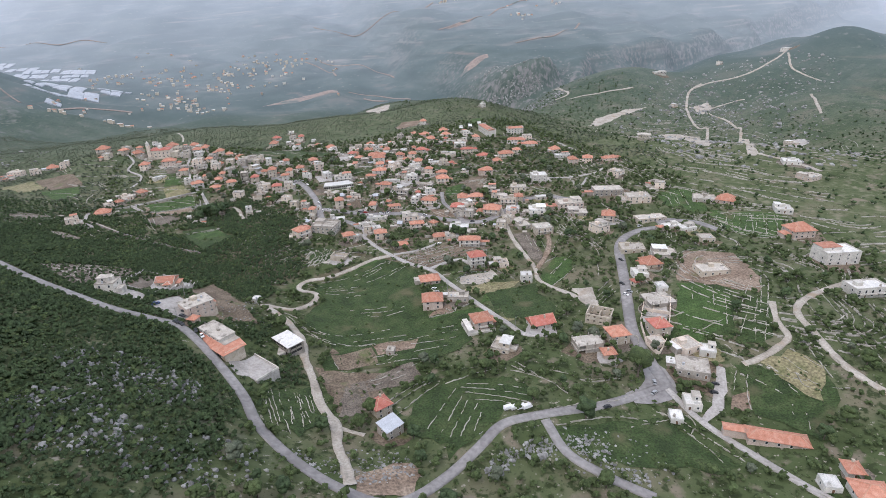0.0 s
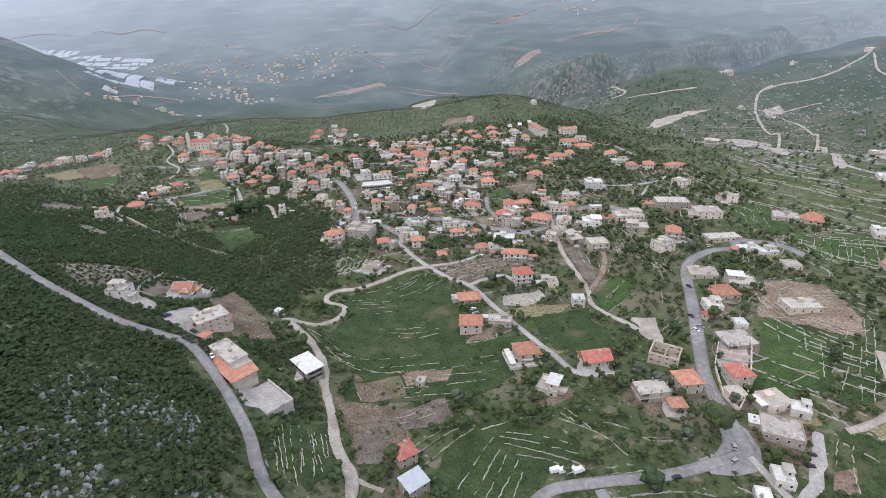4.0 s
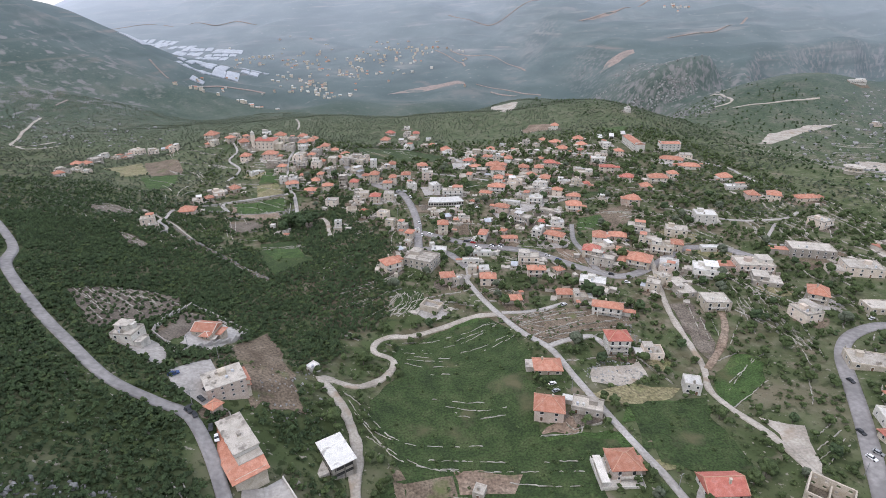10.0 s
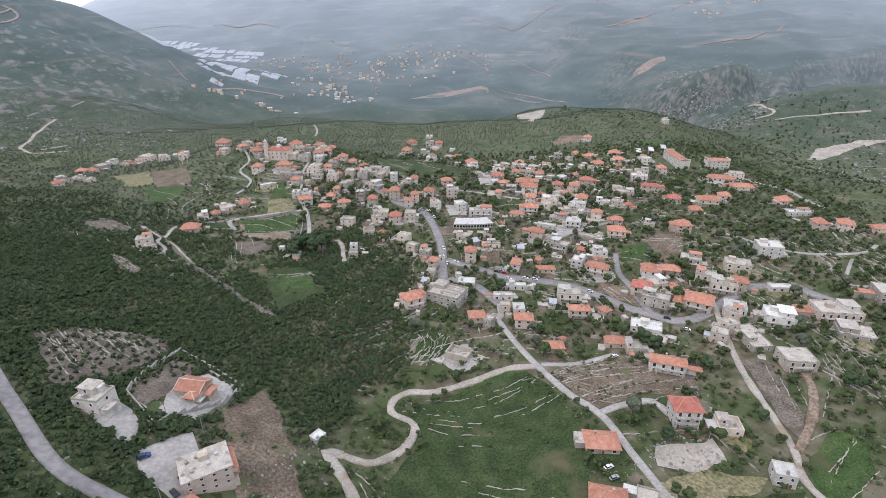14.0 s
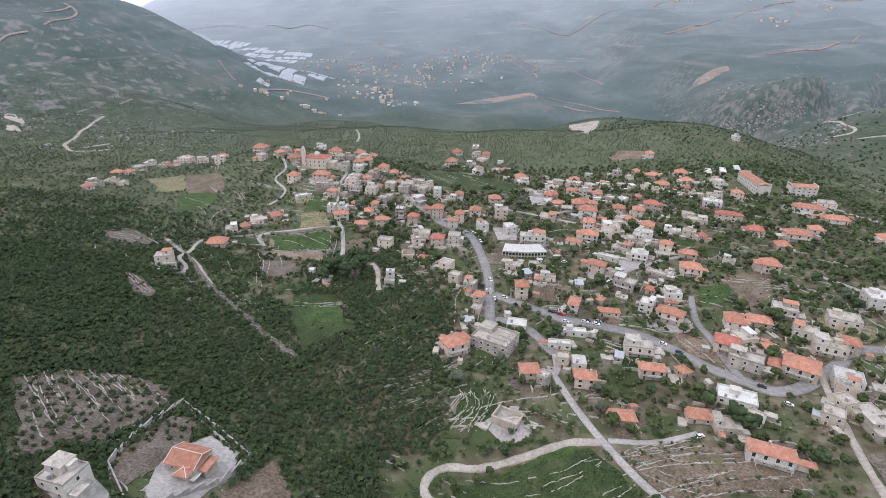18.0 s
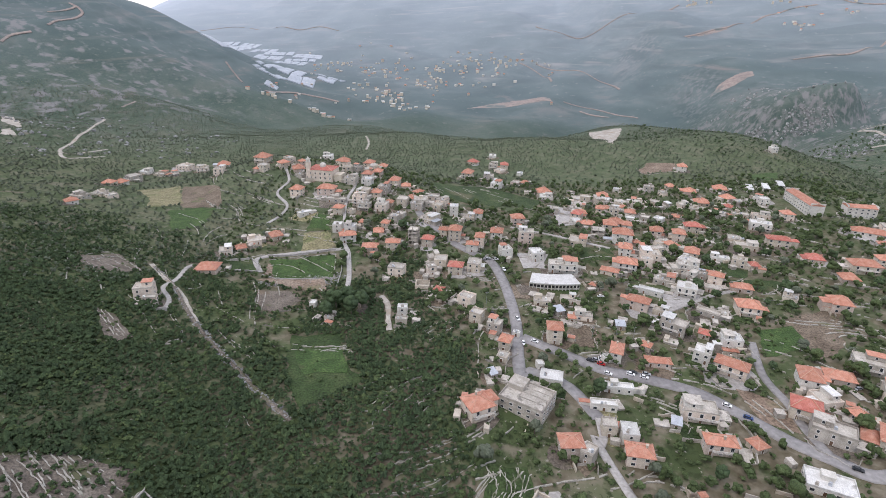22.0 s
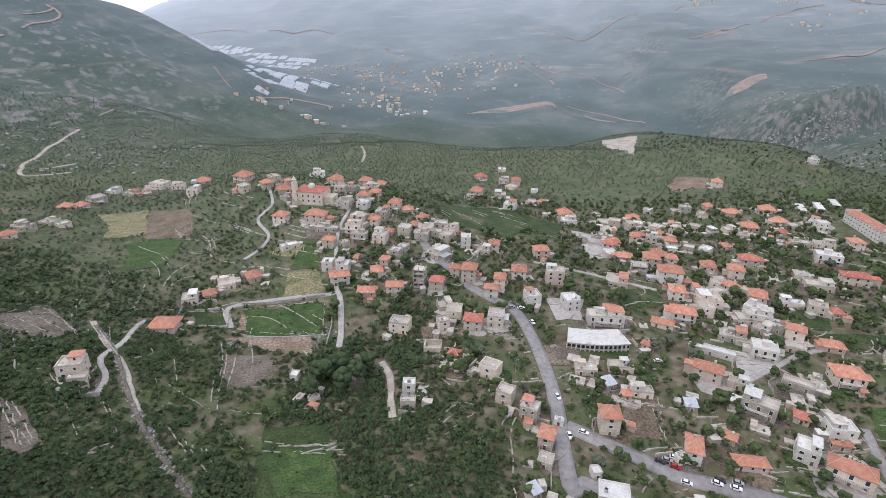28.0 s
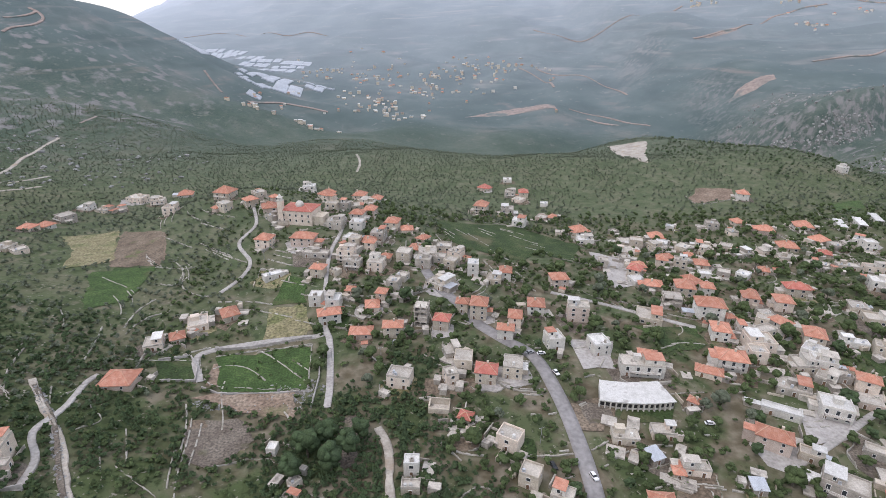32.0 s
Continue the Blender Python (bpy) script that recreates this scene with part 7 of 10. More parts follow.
house(-257.4, 545.2, 6.4, 7.2, 1, -42, "hip", "white")
house(-59.4, 546.6, 4.0, 4.4, 1, -5, "hip", "cream")
house(98.5, 547.3, 8.8, 8.0, 2, -12, "frame", "block")
house(136.8, 548.5, 7.2, 7.1, 2, -15, "hip", "pink")
house(-38.3, 550.9, 6.1, 6.1, 2, -16, "flat", "block")
house(141.2, 555.5, 5.5, 6.5, 1, -14, "hip", "cream")
house(280.8, 555.6, 20.2, 8.4, 1, -30, "hip", "white")
house(-15.1, 557.3, 10.9, 11.9, 1, -38, "flat", "stone")
house(120.4, 558.6, 6.0, 6.4, 2, -12, "hip", "white")
house(164.7, 558.9, 10.1, 6.9, 2, -9, "hip", "stone", "red")
house(109.2, 559.2, 8.7, 9.2, 2, -12, "hip", "stone")
house(-34.9, 559.9, 5.5, 5.6, 1, -22, "flat", "block")
house(297.1, 560.2, 10.8, 10.3, 2, -20, "flat", "cream")
house(-102.9, 561.3, 10.1, 4.8, 1, 40, "flat", "white", "white")
house(-79.0, 562.3, 6.8, 6.1, 2, -8, "hip", "stone")
house(171.0, 563.4, 8.9, 4.7, 1, -8, "hip", "stone", "red")
house(-70.4, 563.8, 4.5, 4.8, 1, -35, "flat", "stone")
house(12.7, 564.2, 7.4, 8.1, 1, -13, "flat", "stone")
house(46.3, 564.9, 8.5, 7.7, 2, 7, "hip", "pink")
house(213.5, 565.1, 13.4, 8.4, 2, -22, "flat", "white", "white")
house(96.0, 565.2, 8.2, 7.4, 1, -12, "hip", "stone")
house(-268.4, 568.9, 9.5, 8.9, 1, -10, "flat", "block")
house(18.9, 569.3, 6.0, 7.1, 2, -6, "hip", "white")
house(-62.4, 570.3, 9.2, 5.8, 2, -8, "flat", "block")
house(116.3, 570.5, 11.4, 11.1, 1, 19, "hip", "cream")
house(1.7, 570.8, 5.8, 6.4, 3, -3, "flat", "white", "white")
house(89.2, 571.0, 6.8, 7.9, 1, 14, "flat", "white", "white")
house(-49.8, 571.2, 8.2, 9.5, 2, -8, "flat", "cream")
house(-67.0, 577.2, 9.4, 5.9, 3, -8, "flat", "cream")
house(-24.9, 577.5, 8.3, 8.2, 2, -10, "flat", "block")
house(-9.9, 577.9, 6.6, 7.5, 2, -25, "flat", "stone")
house(149.7, 579.9, 6.4, 6.6, 1, -44, "flat", "white", "white")
house(90.7, 580.0, 6.7, 7.8, 2, -31, "hip", "stone", "red")
house(-46.0, 580.7, 5.3, 5.3, 1, -8, "hip", "stone")
house(129.3, 580.9, 6.5, 5.9, 1, -14, "flat", "white", "white")
house(-16.2, 581.7, 6.7, 6.4, 2, -10, "flat", "block")
house(-84.9, 582.1, 14.4, 5.3, 1, -4, "flat", "block")
house(240.6, 582.7, 7.8, 7.5, 2, -8, "hip", "cream")
house(140.6, 583.0, 6.7, 6.8, 1, -27, "flat", "block")
house(-36.2, 584.4, 7.6, 8.6, 2, -10, "flat", "stone")
house(163.3, 584.9, 4.9, 5.4, 1, -23, "hip", "pink")
house(224.4, 586.0, 11.6, 6.1, 1, -14, "flat", "cream")
house(-23.4, 587.8, 10.1, 11.4, 2, 5, "flat", "stone")
house(210.9, 588.7, 11.1, 5.8, 1, -14, "flat", "stone")
house(-67.3, 589.2, 11.1, 10.3, 1, -26, "flat", "block")
house(198.5, 589.5, 5.0, 5.9, 1, -46, "flat", "block")
house(96.3, 589.6, 6.0, 6.9, 1, -1, "hip", "stone")
house(-261.1, 590.5, 7.6, 7.7, 1, -32, "flat", "cream")
house(-7.3, 591.0, 7.6, 7.0, 2, -32, "flat", "cream")
house(76.2, 591.9, 5.7, 5.6, 2, -14, "flat", "block")
house(192.7, 592.1, 6.5, 6.4, 1, -26, "flat", "block")
house(-270.9, 592.1, 8.8, 9.9, 1, 1, "flat", "stone")
house(-56.7, 594.2, 5.6, 5.9, 2, -8, "hip", "cream")
house(121.3, 594.8, 6.8, 6.3, 2, -18, "flat", "stone")
house(133.6, 595.3, 7.4, 7.5, 1, -14, "hip", "stone")
house(111.0, 596.0, 5.7, 6.6, 2, -16, "hip", "cream")
house(-118.3, 596.0, 8.6, 8.0, 2, -8, "hip", "cream")
house(-31.0, 596.4, 6.7, 7.7, 1, -18, "hip", "white")
house(-95.5, 596.8, 13.1, 8.3, 2, -5, "hip", "pink")
house(-14.3, 597.7, 8.3, 7.8, 2, -5, "flat", "stone")
house(-66.2, 598.8, 6.4, 6.0, 2, -8, "flat", "stone")
house(126.3, 599.6, 6.0, 6.7, 1, -25, "flat", "block")
house(-58.6, 601.4, 6.7, 7.3, 1, -2, "hip", "white")
house(184.3, 601.4, 9.0, 9.0, 1, -15, "flat", "stone")
house(92.6, 602.9, 5.6, 5.7, 1, 4, "flat", "block")
house(-69.5, 605.0, 7.7, 8.6, 1, -19, "flat", "white", "white")
house(118.1, 605.2, 5.7, 6.3, 1, 9, "hip", "cream")
house(131.1, 606.9, 4.7, 5.0, 1, -10, "hip", "pink")
house(210.2, 606.9, 6.2, 5.7, 1, -30, "hip", "stone", "red")
house(-53.9, 609.2, 8.1, 9.3, 2, -8, "flat", "block")
house(165.1, 610.4, 7.6, 8.1, 1, 14, "flat", "block")
house(209.0, 613.2, 4.8, 4.8, 1, -19, "flat", "stone")
house(179.1, 613.6, 7.1, 6.9, 1, 9, "flat", "cream")
house(143.7, 613.6, 6.3, 7.3, 1, -44, "flat", "stone")
house(-27.5, 613.9, 5.9, 6.9, 1, -31, "hip", "cream")
house(240.3, 615.0, 6.9, 6.8, 2, -9, "flat", "white", "white")
house(95.7, 616.4, 10.7, 11.0, 1, -5, "flat", "cream")
house(223.6, 617.3, 7.4, 7.9, 1, 8, "flat", "block")
house(195.5, 619.3, 10.6, 9.6, 1, -13, "hip", "stone")
house(-82.0, 621.6, 9.5, 9.4, 2, -8, "flat", "block")
house(133.9, 622.0, 7.2, 8.4, 1, -46, "flat", "stone")
house(-69.0, 622.5, 7.9, 8.4, 2, -8, "flat", "white", "white")
house(118.2, 622.9, 8.9, 8.9, 1, 12, "flat", "stone")
house(146.5, 623.1, 9.0, 8.7, 1, -18, "flat", "stone")
house(242.9, 623.2, 10.0, 7.4, 1, -45, "flat", "white", "white")
house(160.6, 623.6, 7.1, 6.6, 1, -35, "flat", "stone")
house(-116.2, 624.6, 5.9, 6.6, 1, 9, "flat", "stone")
house(-38.5, 626.1, 7.0, 7.4, 1, 8, "hip", "cream")
house(218.1, 626.4, 8.7, 8.7, 1, 22, "hip", "stone")
house(106.9, 628.8, 8.0, 7.4, 2, -16, "flat", "stone")
house(-47.9, 629.6, 8.0, 9.1, 2, -8, "hip", "stone")
house(123.5, 630.0, 7.0, 7.5, 1, -25, "flat", "white", "white")
house(-124.2, 631.3, 8.2, 8.3, 1, -38, "flat", "block")
house(102.4, 634.4, 9.4, 8.6, 1, 5, "flat", "stone")
house(-71.6, 637.8, 8.2, 7.6, 2, -8, "hip", "white")
house(77.2, 639.2, 10.4, 9.4, 1, -3, "flat", "white", "white")
house(-296.3, 640.8, 9.2, 9.4, 1, -6, "hip", "stone")
house(-166.2, 642.6, 4.3, 4.0, 1, -31, "hip", "pink")
house(-160.6, 643.4, 7.6, 7.2, 2, -32, "flat", "stone")
house(-131.1, 644.0, 9.0, 10.3, 1, 23, "hip", "pink")
house(125.1, 644.2, 9.0, 9.1, 1, -3, "hip", "stone")
house(175.2, 646.5, 5.7, 6.6, 1, 10, "flat", "cream")
house(197.0, 647.3, 9.4, 9.0, 1, -17, "hip", "pink")
house(-144.8, 647.5, 6.8, 8.0, 2, -45, "hip", "stone")
house(-65.3, 650.0, 7.6, 8.0, 2, -8, "hip", "pink")
house(222.6, 650.0, 10.5, 9.6, 1, -17, "hip", "white")
house(-293.9, 653.1, 8.2, 8.6, 1, -17, "hip", "white")
house(-130.5, 653.7, 4.4, 5.1, 2, -45, "hip", "pink")
house(-91.6, 653.8, 7.6, 7.3, 2, -8, "flat", "stone")
house(63.0, 654.1, 5.1, 5.0, 1, -8, "flat", "stone")
house(101.0, 657.8, 5.1, 5.9, 1, 22, "flat", "block")
house(167.1, 658.5, 8.1, 7.5, 2, -12, "flat", "block")
house(-84.0, 658.9, 6.8, 7.2, 2, -8, "flat", "block")
house(-206.7, 659.9, 8.3, 9.5, 2, 4, "flat", "cream")
house(78.4, 660.7, 10.3, 10.6, 1, 15, "hip", "white")
house(-167.2, 661.8, 11.3, 11.1, 2, -12, "hip", "stone")
house(140.8, 662.6, 5.0, 5.1, 1, -17, "flat", "white", "white")
house(-145.5, 665.9, 8.7, 7.9, 1, -46, "flat", "stone")
house(-79.4, 666.0, 8.2, 8.9, 1, 10, "flat", "stone")
house(188.3, 666.2, 6.7, 7.9, 1, 7, "hip", "stone")
house(37.5, 670.5, 8.9, 9.3, 2, -18, "flat", "white", "white")
house(-101.2, 678.3, 8.5, 8.8, 2, -32, "hip", "cream")
house(-298.3, 678.6, 11.1, 10.6, 2, -31, "flat", "block")
house(-72.2, 681.9, 10.3, 9.8, 1, -9, "flat", "stone")
house(-101.3, 687.2, 6.9, 6.3, 2, -36, "hip", "stone")
house(64.7, 690.8, 5.5, 6.4, 1, -14, "hip", "white")
house(56.8, 691.2, 7.7, 8.6, 1, -28, "flat", "pink")
house(-80.5, 696.6, 8.8, 9.6, 2, -8, "hip", "cream")
house(-68.9, 702.6, 7.7, 8.6, 1, -8, "hip", "white")
house(11.8, 703.0, 9.5, 10.6, 3, -16, "hip", "stone")
house(32.0, 704.6, 9.6, 10.4, 2, -5, "flat", "block")
house(-122.3, 709.5, 9.5, 9.2, 2, 8, "flat", "white", "white")
house(-292.8, 714.6, 11.3, 9.7, 1, -14, "flat", "stone")
house(-308.3, 715.3, 9.8, 10.6, 1, 2, "flat", "white", "white")
house(216.5, 718.1, 8.3, 8.1, 2, -16, "hip", "white")
house(-284.2, 720.3, 7.9, 8.8, 1, -36, "flat", "cream")
house(63.7, 726.2, 6.0, 6.2, 1, -8, "flat", "white", "white")
house(44.9, 740.6, 8.6, 9.2, 1, -35, "flat", "cream")
house(-265.7, 745.1, 11.3, 11.0, 2, 19, "flat", "cream")
house(49.9, 752.3, 7.6, 8.8, 2, -2, "hip", "stone", "red")
house(-288.1, 753.1, 14.6, 11.9, 2, -9, "flat", "cream")
house(38.9, 754.5, 9.1, 8.2, 2, -9, "flat", "block")
house(17.3, 777.1, 7.9, 9.1, 1, -34, "hip", "stone", "red")
house(-257.6, 777.5, 12.4, 11.1, 1, 18, "hip", "white")
house(336.0, 784.7, 6.6, 7.1, 2, 10, "flat", "white", "white")
house(40.1, 796.8, 7.7, 8.9, 1, -3, "flat", "white", "white")


# ---- shells, courts and terraces ----
def stone_shell(x, y, w, d, floors, turn):
    """A roofless stone house: four pierced walls round an open inside."""
    e = thing("ruined_house", x, y, height(x, y), turn, "roofless old stone house with empty window openings", "house", "houses of the village")
    HOUSES.append((x, y, w * 0.62))
    tall, t = floors * STOREY, 0.5
    rng = random.Random(5)
    part("floor_slab", Shape().box(-w / 2 + t, w / 2 - t, -d / 2 + t, d / 2 - t, -2.5, 0.2), M_DIRT, e)
    for long, at in ((w, pose(0, -d / 2 + t / 2, 0)), (w, pose(0, d / 2 - t / 2, 0, 0, 0, 180)), (d - 2 * t, pose(-w / 2 + t / 2, 0, 0, 0, 0, -90)), (d - 2 * t, pose(w / 2 - t / 2, 0, 0, 0, 0, 90))):
        n = max(2, int(long / 3))
        gap = long / n
        s = Shape().box(-long / 2, long / 2, -t / 2, t / 2, -3, 0.9)
        for k in range(floors):
            z = k * STOREY
            for i in range(n + 1):
                c = -long / 2 + gap * i
                s.box(max(c - gap * 0.32, -long / 2), min(c + gap * 0.32, long / 2), -t / 2, t / 2, z + 0.9, z + 2.0)
            s.box(-long / 2, long / 2, -t / 2, t / 2, z + 2.0, z + STOREY + (0.9 if k < floors - 1 else rng.uniform(0.0, 0.5)))
        part("wall", s, M_STONE, e, at=at)
    part("inner_wall", Shape().box(-t / 2, t / 2, -d / 2 + t, d / 2 - t, 0.2, tall * 0.7), M_STONE, e)
    return e


stone_shell(151.9, 199.3, 12.5, 10.5, 2, -46)


def court_wall(points, tall, material, label):
    """A straight-edged garden wall with a coping, stepping with the ground."""
    s = Shape()
    for (ax, ay), (bx, by) in zip(points, points[1:]):
        n = max(1, int(math.hypot(bx - ax, by - ay) / 4))
        for k in range(n):
            p = [(ax + (bx - ax) * q / n, ay + (by - ay) * q / n) for q in (k, k + 1)]
            z = max(height(*p[0]), height(*p[1]))
            u = Vector((p[1][1] - p[0][1], p[0][0] - p[1][0], 0)).normalized() * 0.2
            base = [Vector((*p[0], 0)) - u, Vector((*p[1], 0)) - u, Vector((*p[1], 0)) + u, Vector((*p[0], 0)) + u]
            lo, hi = [(v.x, v.y, z - 2) for v in base], [(v.x, v.y, z + tall) for v in base]
            s.face(hi)
            for i in range(4):
                j = (i + 1) % 4
                s.face([lo[i], lo[j], hi[j], hi[i]])
    return tagged(new("garden_wall", s.mesh("garden_wall", material)), label, "wall", kind="structure")


COURT = "cream stone wall round a house court"
court_wall([(184, 204), (193, 195), (181, 181), (169, 169), (160, 163), (160, 172), (168, 187), (184, 204)], 1.6, M_CREAM, COURT)
court_wall([(189, 201), (178, 190)], 1.4, M_CREAM, COURT)
court_wall([(176, 194), (184, 185)], 1.8, M_CREAM, COURT)
field("paving", [(161, 165), (169, 171), (181, 183), (190, 195), (184, 202), (169, 186), (162, 172)], M_PAVE, "pale stone paving of a court", 0.30)


def terrace(x, y, w, d, turn, label):
    """A raised white terrace with a balustrade round a house."""
    e = thing("terrace", x, y, height(x, y), turn, label, "terrace")
    part("platform", Shape().box(-w / 2, w / 2, -d / 2, d / 2, -3, 0.8), M_WHITE, e)
    for a, b, c, f in ((-w / 2, w / 2, -d / 2, -d / 2 + 0.2), (-w / 2, -w / 2 + 0.2, -d / 2 + 0.2, d / 2), (w / 2 - 0.2, w / 2, -d / 2 + 0.2, d / 2)):
        part("balustrade", Shape().box(a, b, c, f, 0.8, 1.6), M_WHITE, e)
    for k in range(3):
        part("pillar", Shape().tube(-w / 2 + 0.6, -d / 2 + 1.2 + k * d * 0.35, 0.8, 3.0, 0.16, 0.16, 8), M_WHITE, e)
    part("pergola_roof", Shape().box(-w / 2 + 0.2, -w / 2 + 3.0, -d / 2 + 0.6, d / 2 - 1, 3.0, 3.2), M_WHITE, e)


terrace(91.5, 219.5, 15.0, 13.5, -4, "raised white terrace with pillars round a villa")
house(1105.5, 907.9, 22, 14, 2, 20, "flat", "white", "white")
house(821.7, 962.0, 26, 12, 2, -10, "flat", "white", "white")
house(980.0, 960.0, 10, 9, 2, 5, "flat", "white")
house(745.0, 566.4, 22, 13, 1, -20, "flat", "stone")
house(746.7, 824.1, 14, 10, 1, 15, "flat", "pink")

court_wall([(-110, 504), (-92, 507), (-70, 512)], 1.2, M_PAVE, "pale rendered wall round a farm court")
court_wall([(-105, 480), (-98, 477), (-82, 478), (-62, 479)], 0.7, M_PAVE, "pale rendered wall round a farm court")
court_wall([(-129, 494), (-118, 499), (-112, 492), (-109, 483), (-122, 481)], 1.0, M_PAVE, "pale rendered wall round a farm court")
court_wall([(-65, 506), (-61, 487), (-60, 470)], 0.8, M_PAVE, "pale rendered wall round a farm court")
court_wall([(-139, 421), (-132, 420), (-127, 422)], 0.8, M_PAVE, "pale rendered wall round a farm court")
house(-12.8, 468.3, 7.5, 5.0, 1, -4, "ruin", "stone")

# ---- larger buildings ----
def row_of_windows(e, w, d, floors, gap, me, z0=1.65, sides=(0, 180), storey=3.1):
    for side in sides:
        n = int(w / gap)
        for k in range(floors):
            for i in range(n):
                cx = -w / 2 + w * (i + 0.5) / n
                m = pose(0, 0, 0, 0, 0, side) @ pose(cx, -d / 2, z0 + storey * k)
                part("window", me, None, e, at=m)


def school(x, y, w, d, floors, turn, label):
    """A long white school wing with a tiled roof."""
    e = thing("school_building", x, y, height(x, y), turn, label, "school")
    HOUSES.append((x, y, w * 0.55))
    tall = floors * 3.3
    part("body", Shape().box(-w / 2, w / 2, -d / 2, d / 2, -5, tall), M_WHITE, e)
    s, r = hip_roof(w, d, tall + 0.2, d * 0.22, over=0.3, gable=True)
    ro = part("roof", s, M_TILE, e)
    part("ridge", r, M_RIDGE, ro)
    for k in (-1, 1):
        part("gable_wall", Shape().box(k * w / 2 - 0.2, k * w / 2 + 0.2, -d / 2 - 0.3, d / 2 + 0.3, -4, tall + d * 0.28), M_WHITE, e)
    row_of_windows(e, w, d, floors, 3.2, shared(("w", 1.7, 1.5), lambda: window_mesh(1.3, 1.15)), storey=3.3)
    return e


school(266.5, 608.6, 41, 9.5, 3, 84, "long white three-storey school with an orange tiled roof")
school(296, 591, 19, 9.5, 3, -10, "white three-storey school wing with an orange tiled roof")
for sx, sy in ((248, 652), (262, 654), (279, 663)):
    e = thing("school_shelter", sx, sy, height(sx, sy), 70, "low white shelter with a long flat roof", "shelter", "school shelters")
    part("roof", Shape().box(-9, 9, -2.5, 2.5, 2.7, 3.0), M_BRIGHT, e)
    part("back_wall", Shape().box(-9, 9, 2.1, 2.4, -2, 2.7), M_WHITE, e)
    for k in range(5):
        part("post", Shape().box(-8.8 + k * 4.35, -8.6 + k * 4.35, -2.3, -2.1, -2, 2.7), M_WHITE, e)


def church():
    """The tall stone church on the ridge, with a low dome and a slim bell tower."""
    x, y = -106, 630
    e = thing("church", x, y, height(x, y), -8, "rosy stone church with a white dome and slim tower", "church")
    HOUSES.append((x, y, 14))
    part("nave", Shape().box(-10, 10, -8, 8, -4, 10), M_CREAM, e)
    s, r = hip_roof(20, 16, 10.2, 2.2)
    ro = part("roof", s, M_TILE_RED, e)
    part("ridge", r, M_RIDGE, ro)
    dome = Shape().tube(0, -1, 10.5, 13.2, 2.6, 2.6, 16)
    for a, b, ra, rb in ((13.2, 14.4, 2.6, 2.1), (14.4, 15.2, 2.1, 1.2), (15.2, 15.5, 1.2, 0.2)):
        dome.tube(0, -1, a, b, ra, rb, 16)
    part("dome", dome, M_WHITE, e)
    tower = part("bell_tower", Shape().box(-11.5, -8.3, -8.6, -5.4, -3, 17), M_CREAM, e)
    part("belfry", Shape().box(-11.1, -8.7, -8.2, -5.8, 17, 19.5).box(-11.7, -8.1, -8.8, -5.2, 17, 17.3).box(-11.6, -8.2, -8.7, -5.3, 19.5, 19.8), M_WHITE, tower)
    part("spire", Shape().tube(-9.9, -7, 19.8, 22.4, 1.4, 0.1, 8), M_WHITE, tower)
    row_of_windows(e, 20, 16, 2, 4, shared(("w", 1.4, 2.2), lambda: window_mesh(1.1, 1.75)), z0=2.6, sides=(0, 90, 270), storey=4)
    part("annex", Shape().box(10, 17, -6, 4, -4, 6), M_STONE, e)


church()


def hall():
    """The low curved hall by the street: a bowed white roof over a row of bays."""
    x, y = 58.5, 476
    e = thing("market_hall", x, y, height(x, y), 0, "low white hall with a bowed roof and dark bays", "hall")
    HOUSES.append((x, y, 17))
    n, rin, z1 = 14, 62.0, 3.7
    roof, wall = Shape(), Shape()
    for k in range(n):
        a, b = -0.22 + 0.44 * k / n, -0.22 + 0.44 * (k + 1) / n
        for s, r0, r1, za, zb in ((roof, rin - 11.5, rin + 0.7, z1, z1 + 0.35), (wall, rin - 11, rin - 0.2, -3, z1)):
            p = [(r * math.sin(t), 56 - r * math.cos(t)) for r, t in ((r0, a), (r0, b), (r1, b), (r1, a))]
            lo, hi = [(*q, za) for q in p], [(*q, zb) for q in p]
            s.face(hi).face(lo[::-1])
            for i in range(4):
                j = (i + 1) % 4
                s.face([lo[j], lo[i], hi[i], hi[j]])
        m = (a + b) / 2
        at = Matrix.Translation((rin * math.sin(m) - 0.25 * math.sin(m), 56 - (rin - 0.25) * math.cos(m), 0)) @ pose(0, 0, 0, 0, 0, math.degrees(m))
        # Each bay is a dark block on the solid wall, painted as shade.
        part("bay_opening", shared("bay", lambda: Shape().box(-0.75, 0.75, -0.1, 0.3, 0.8, 2.5).mesh("bay_opening", M_DARK)), None, e, at=at)
        pilaster = shared("pilaster", lambda: Shape().box(-0.2, 0.2, -0.7, 0.3, -2, 3.7).mesh("pilaster", M_WHITE))
        at = Matrix.Translation((rin * math.sin(a), 56 - rin * math.cos(a), 0)) @ pose(0, 0, 0, 0, 0, math.degrees(a))
        part("pilaster", pilaster, None, e, at=at)
    part("body", wall, M_WHITE, e)
    part("roof", roof, M_BRIGHT, e)


hall()
house(66, 491.5, 16.2, 7.2, 2, -4, "flat", "white", "", "behind the low hall")


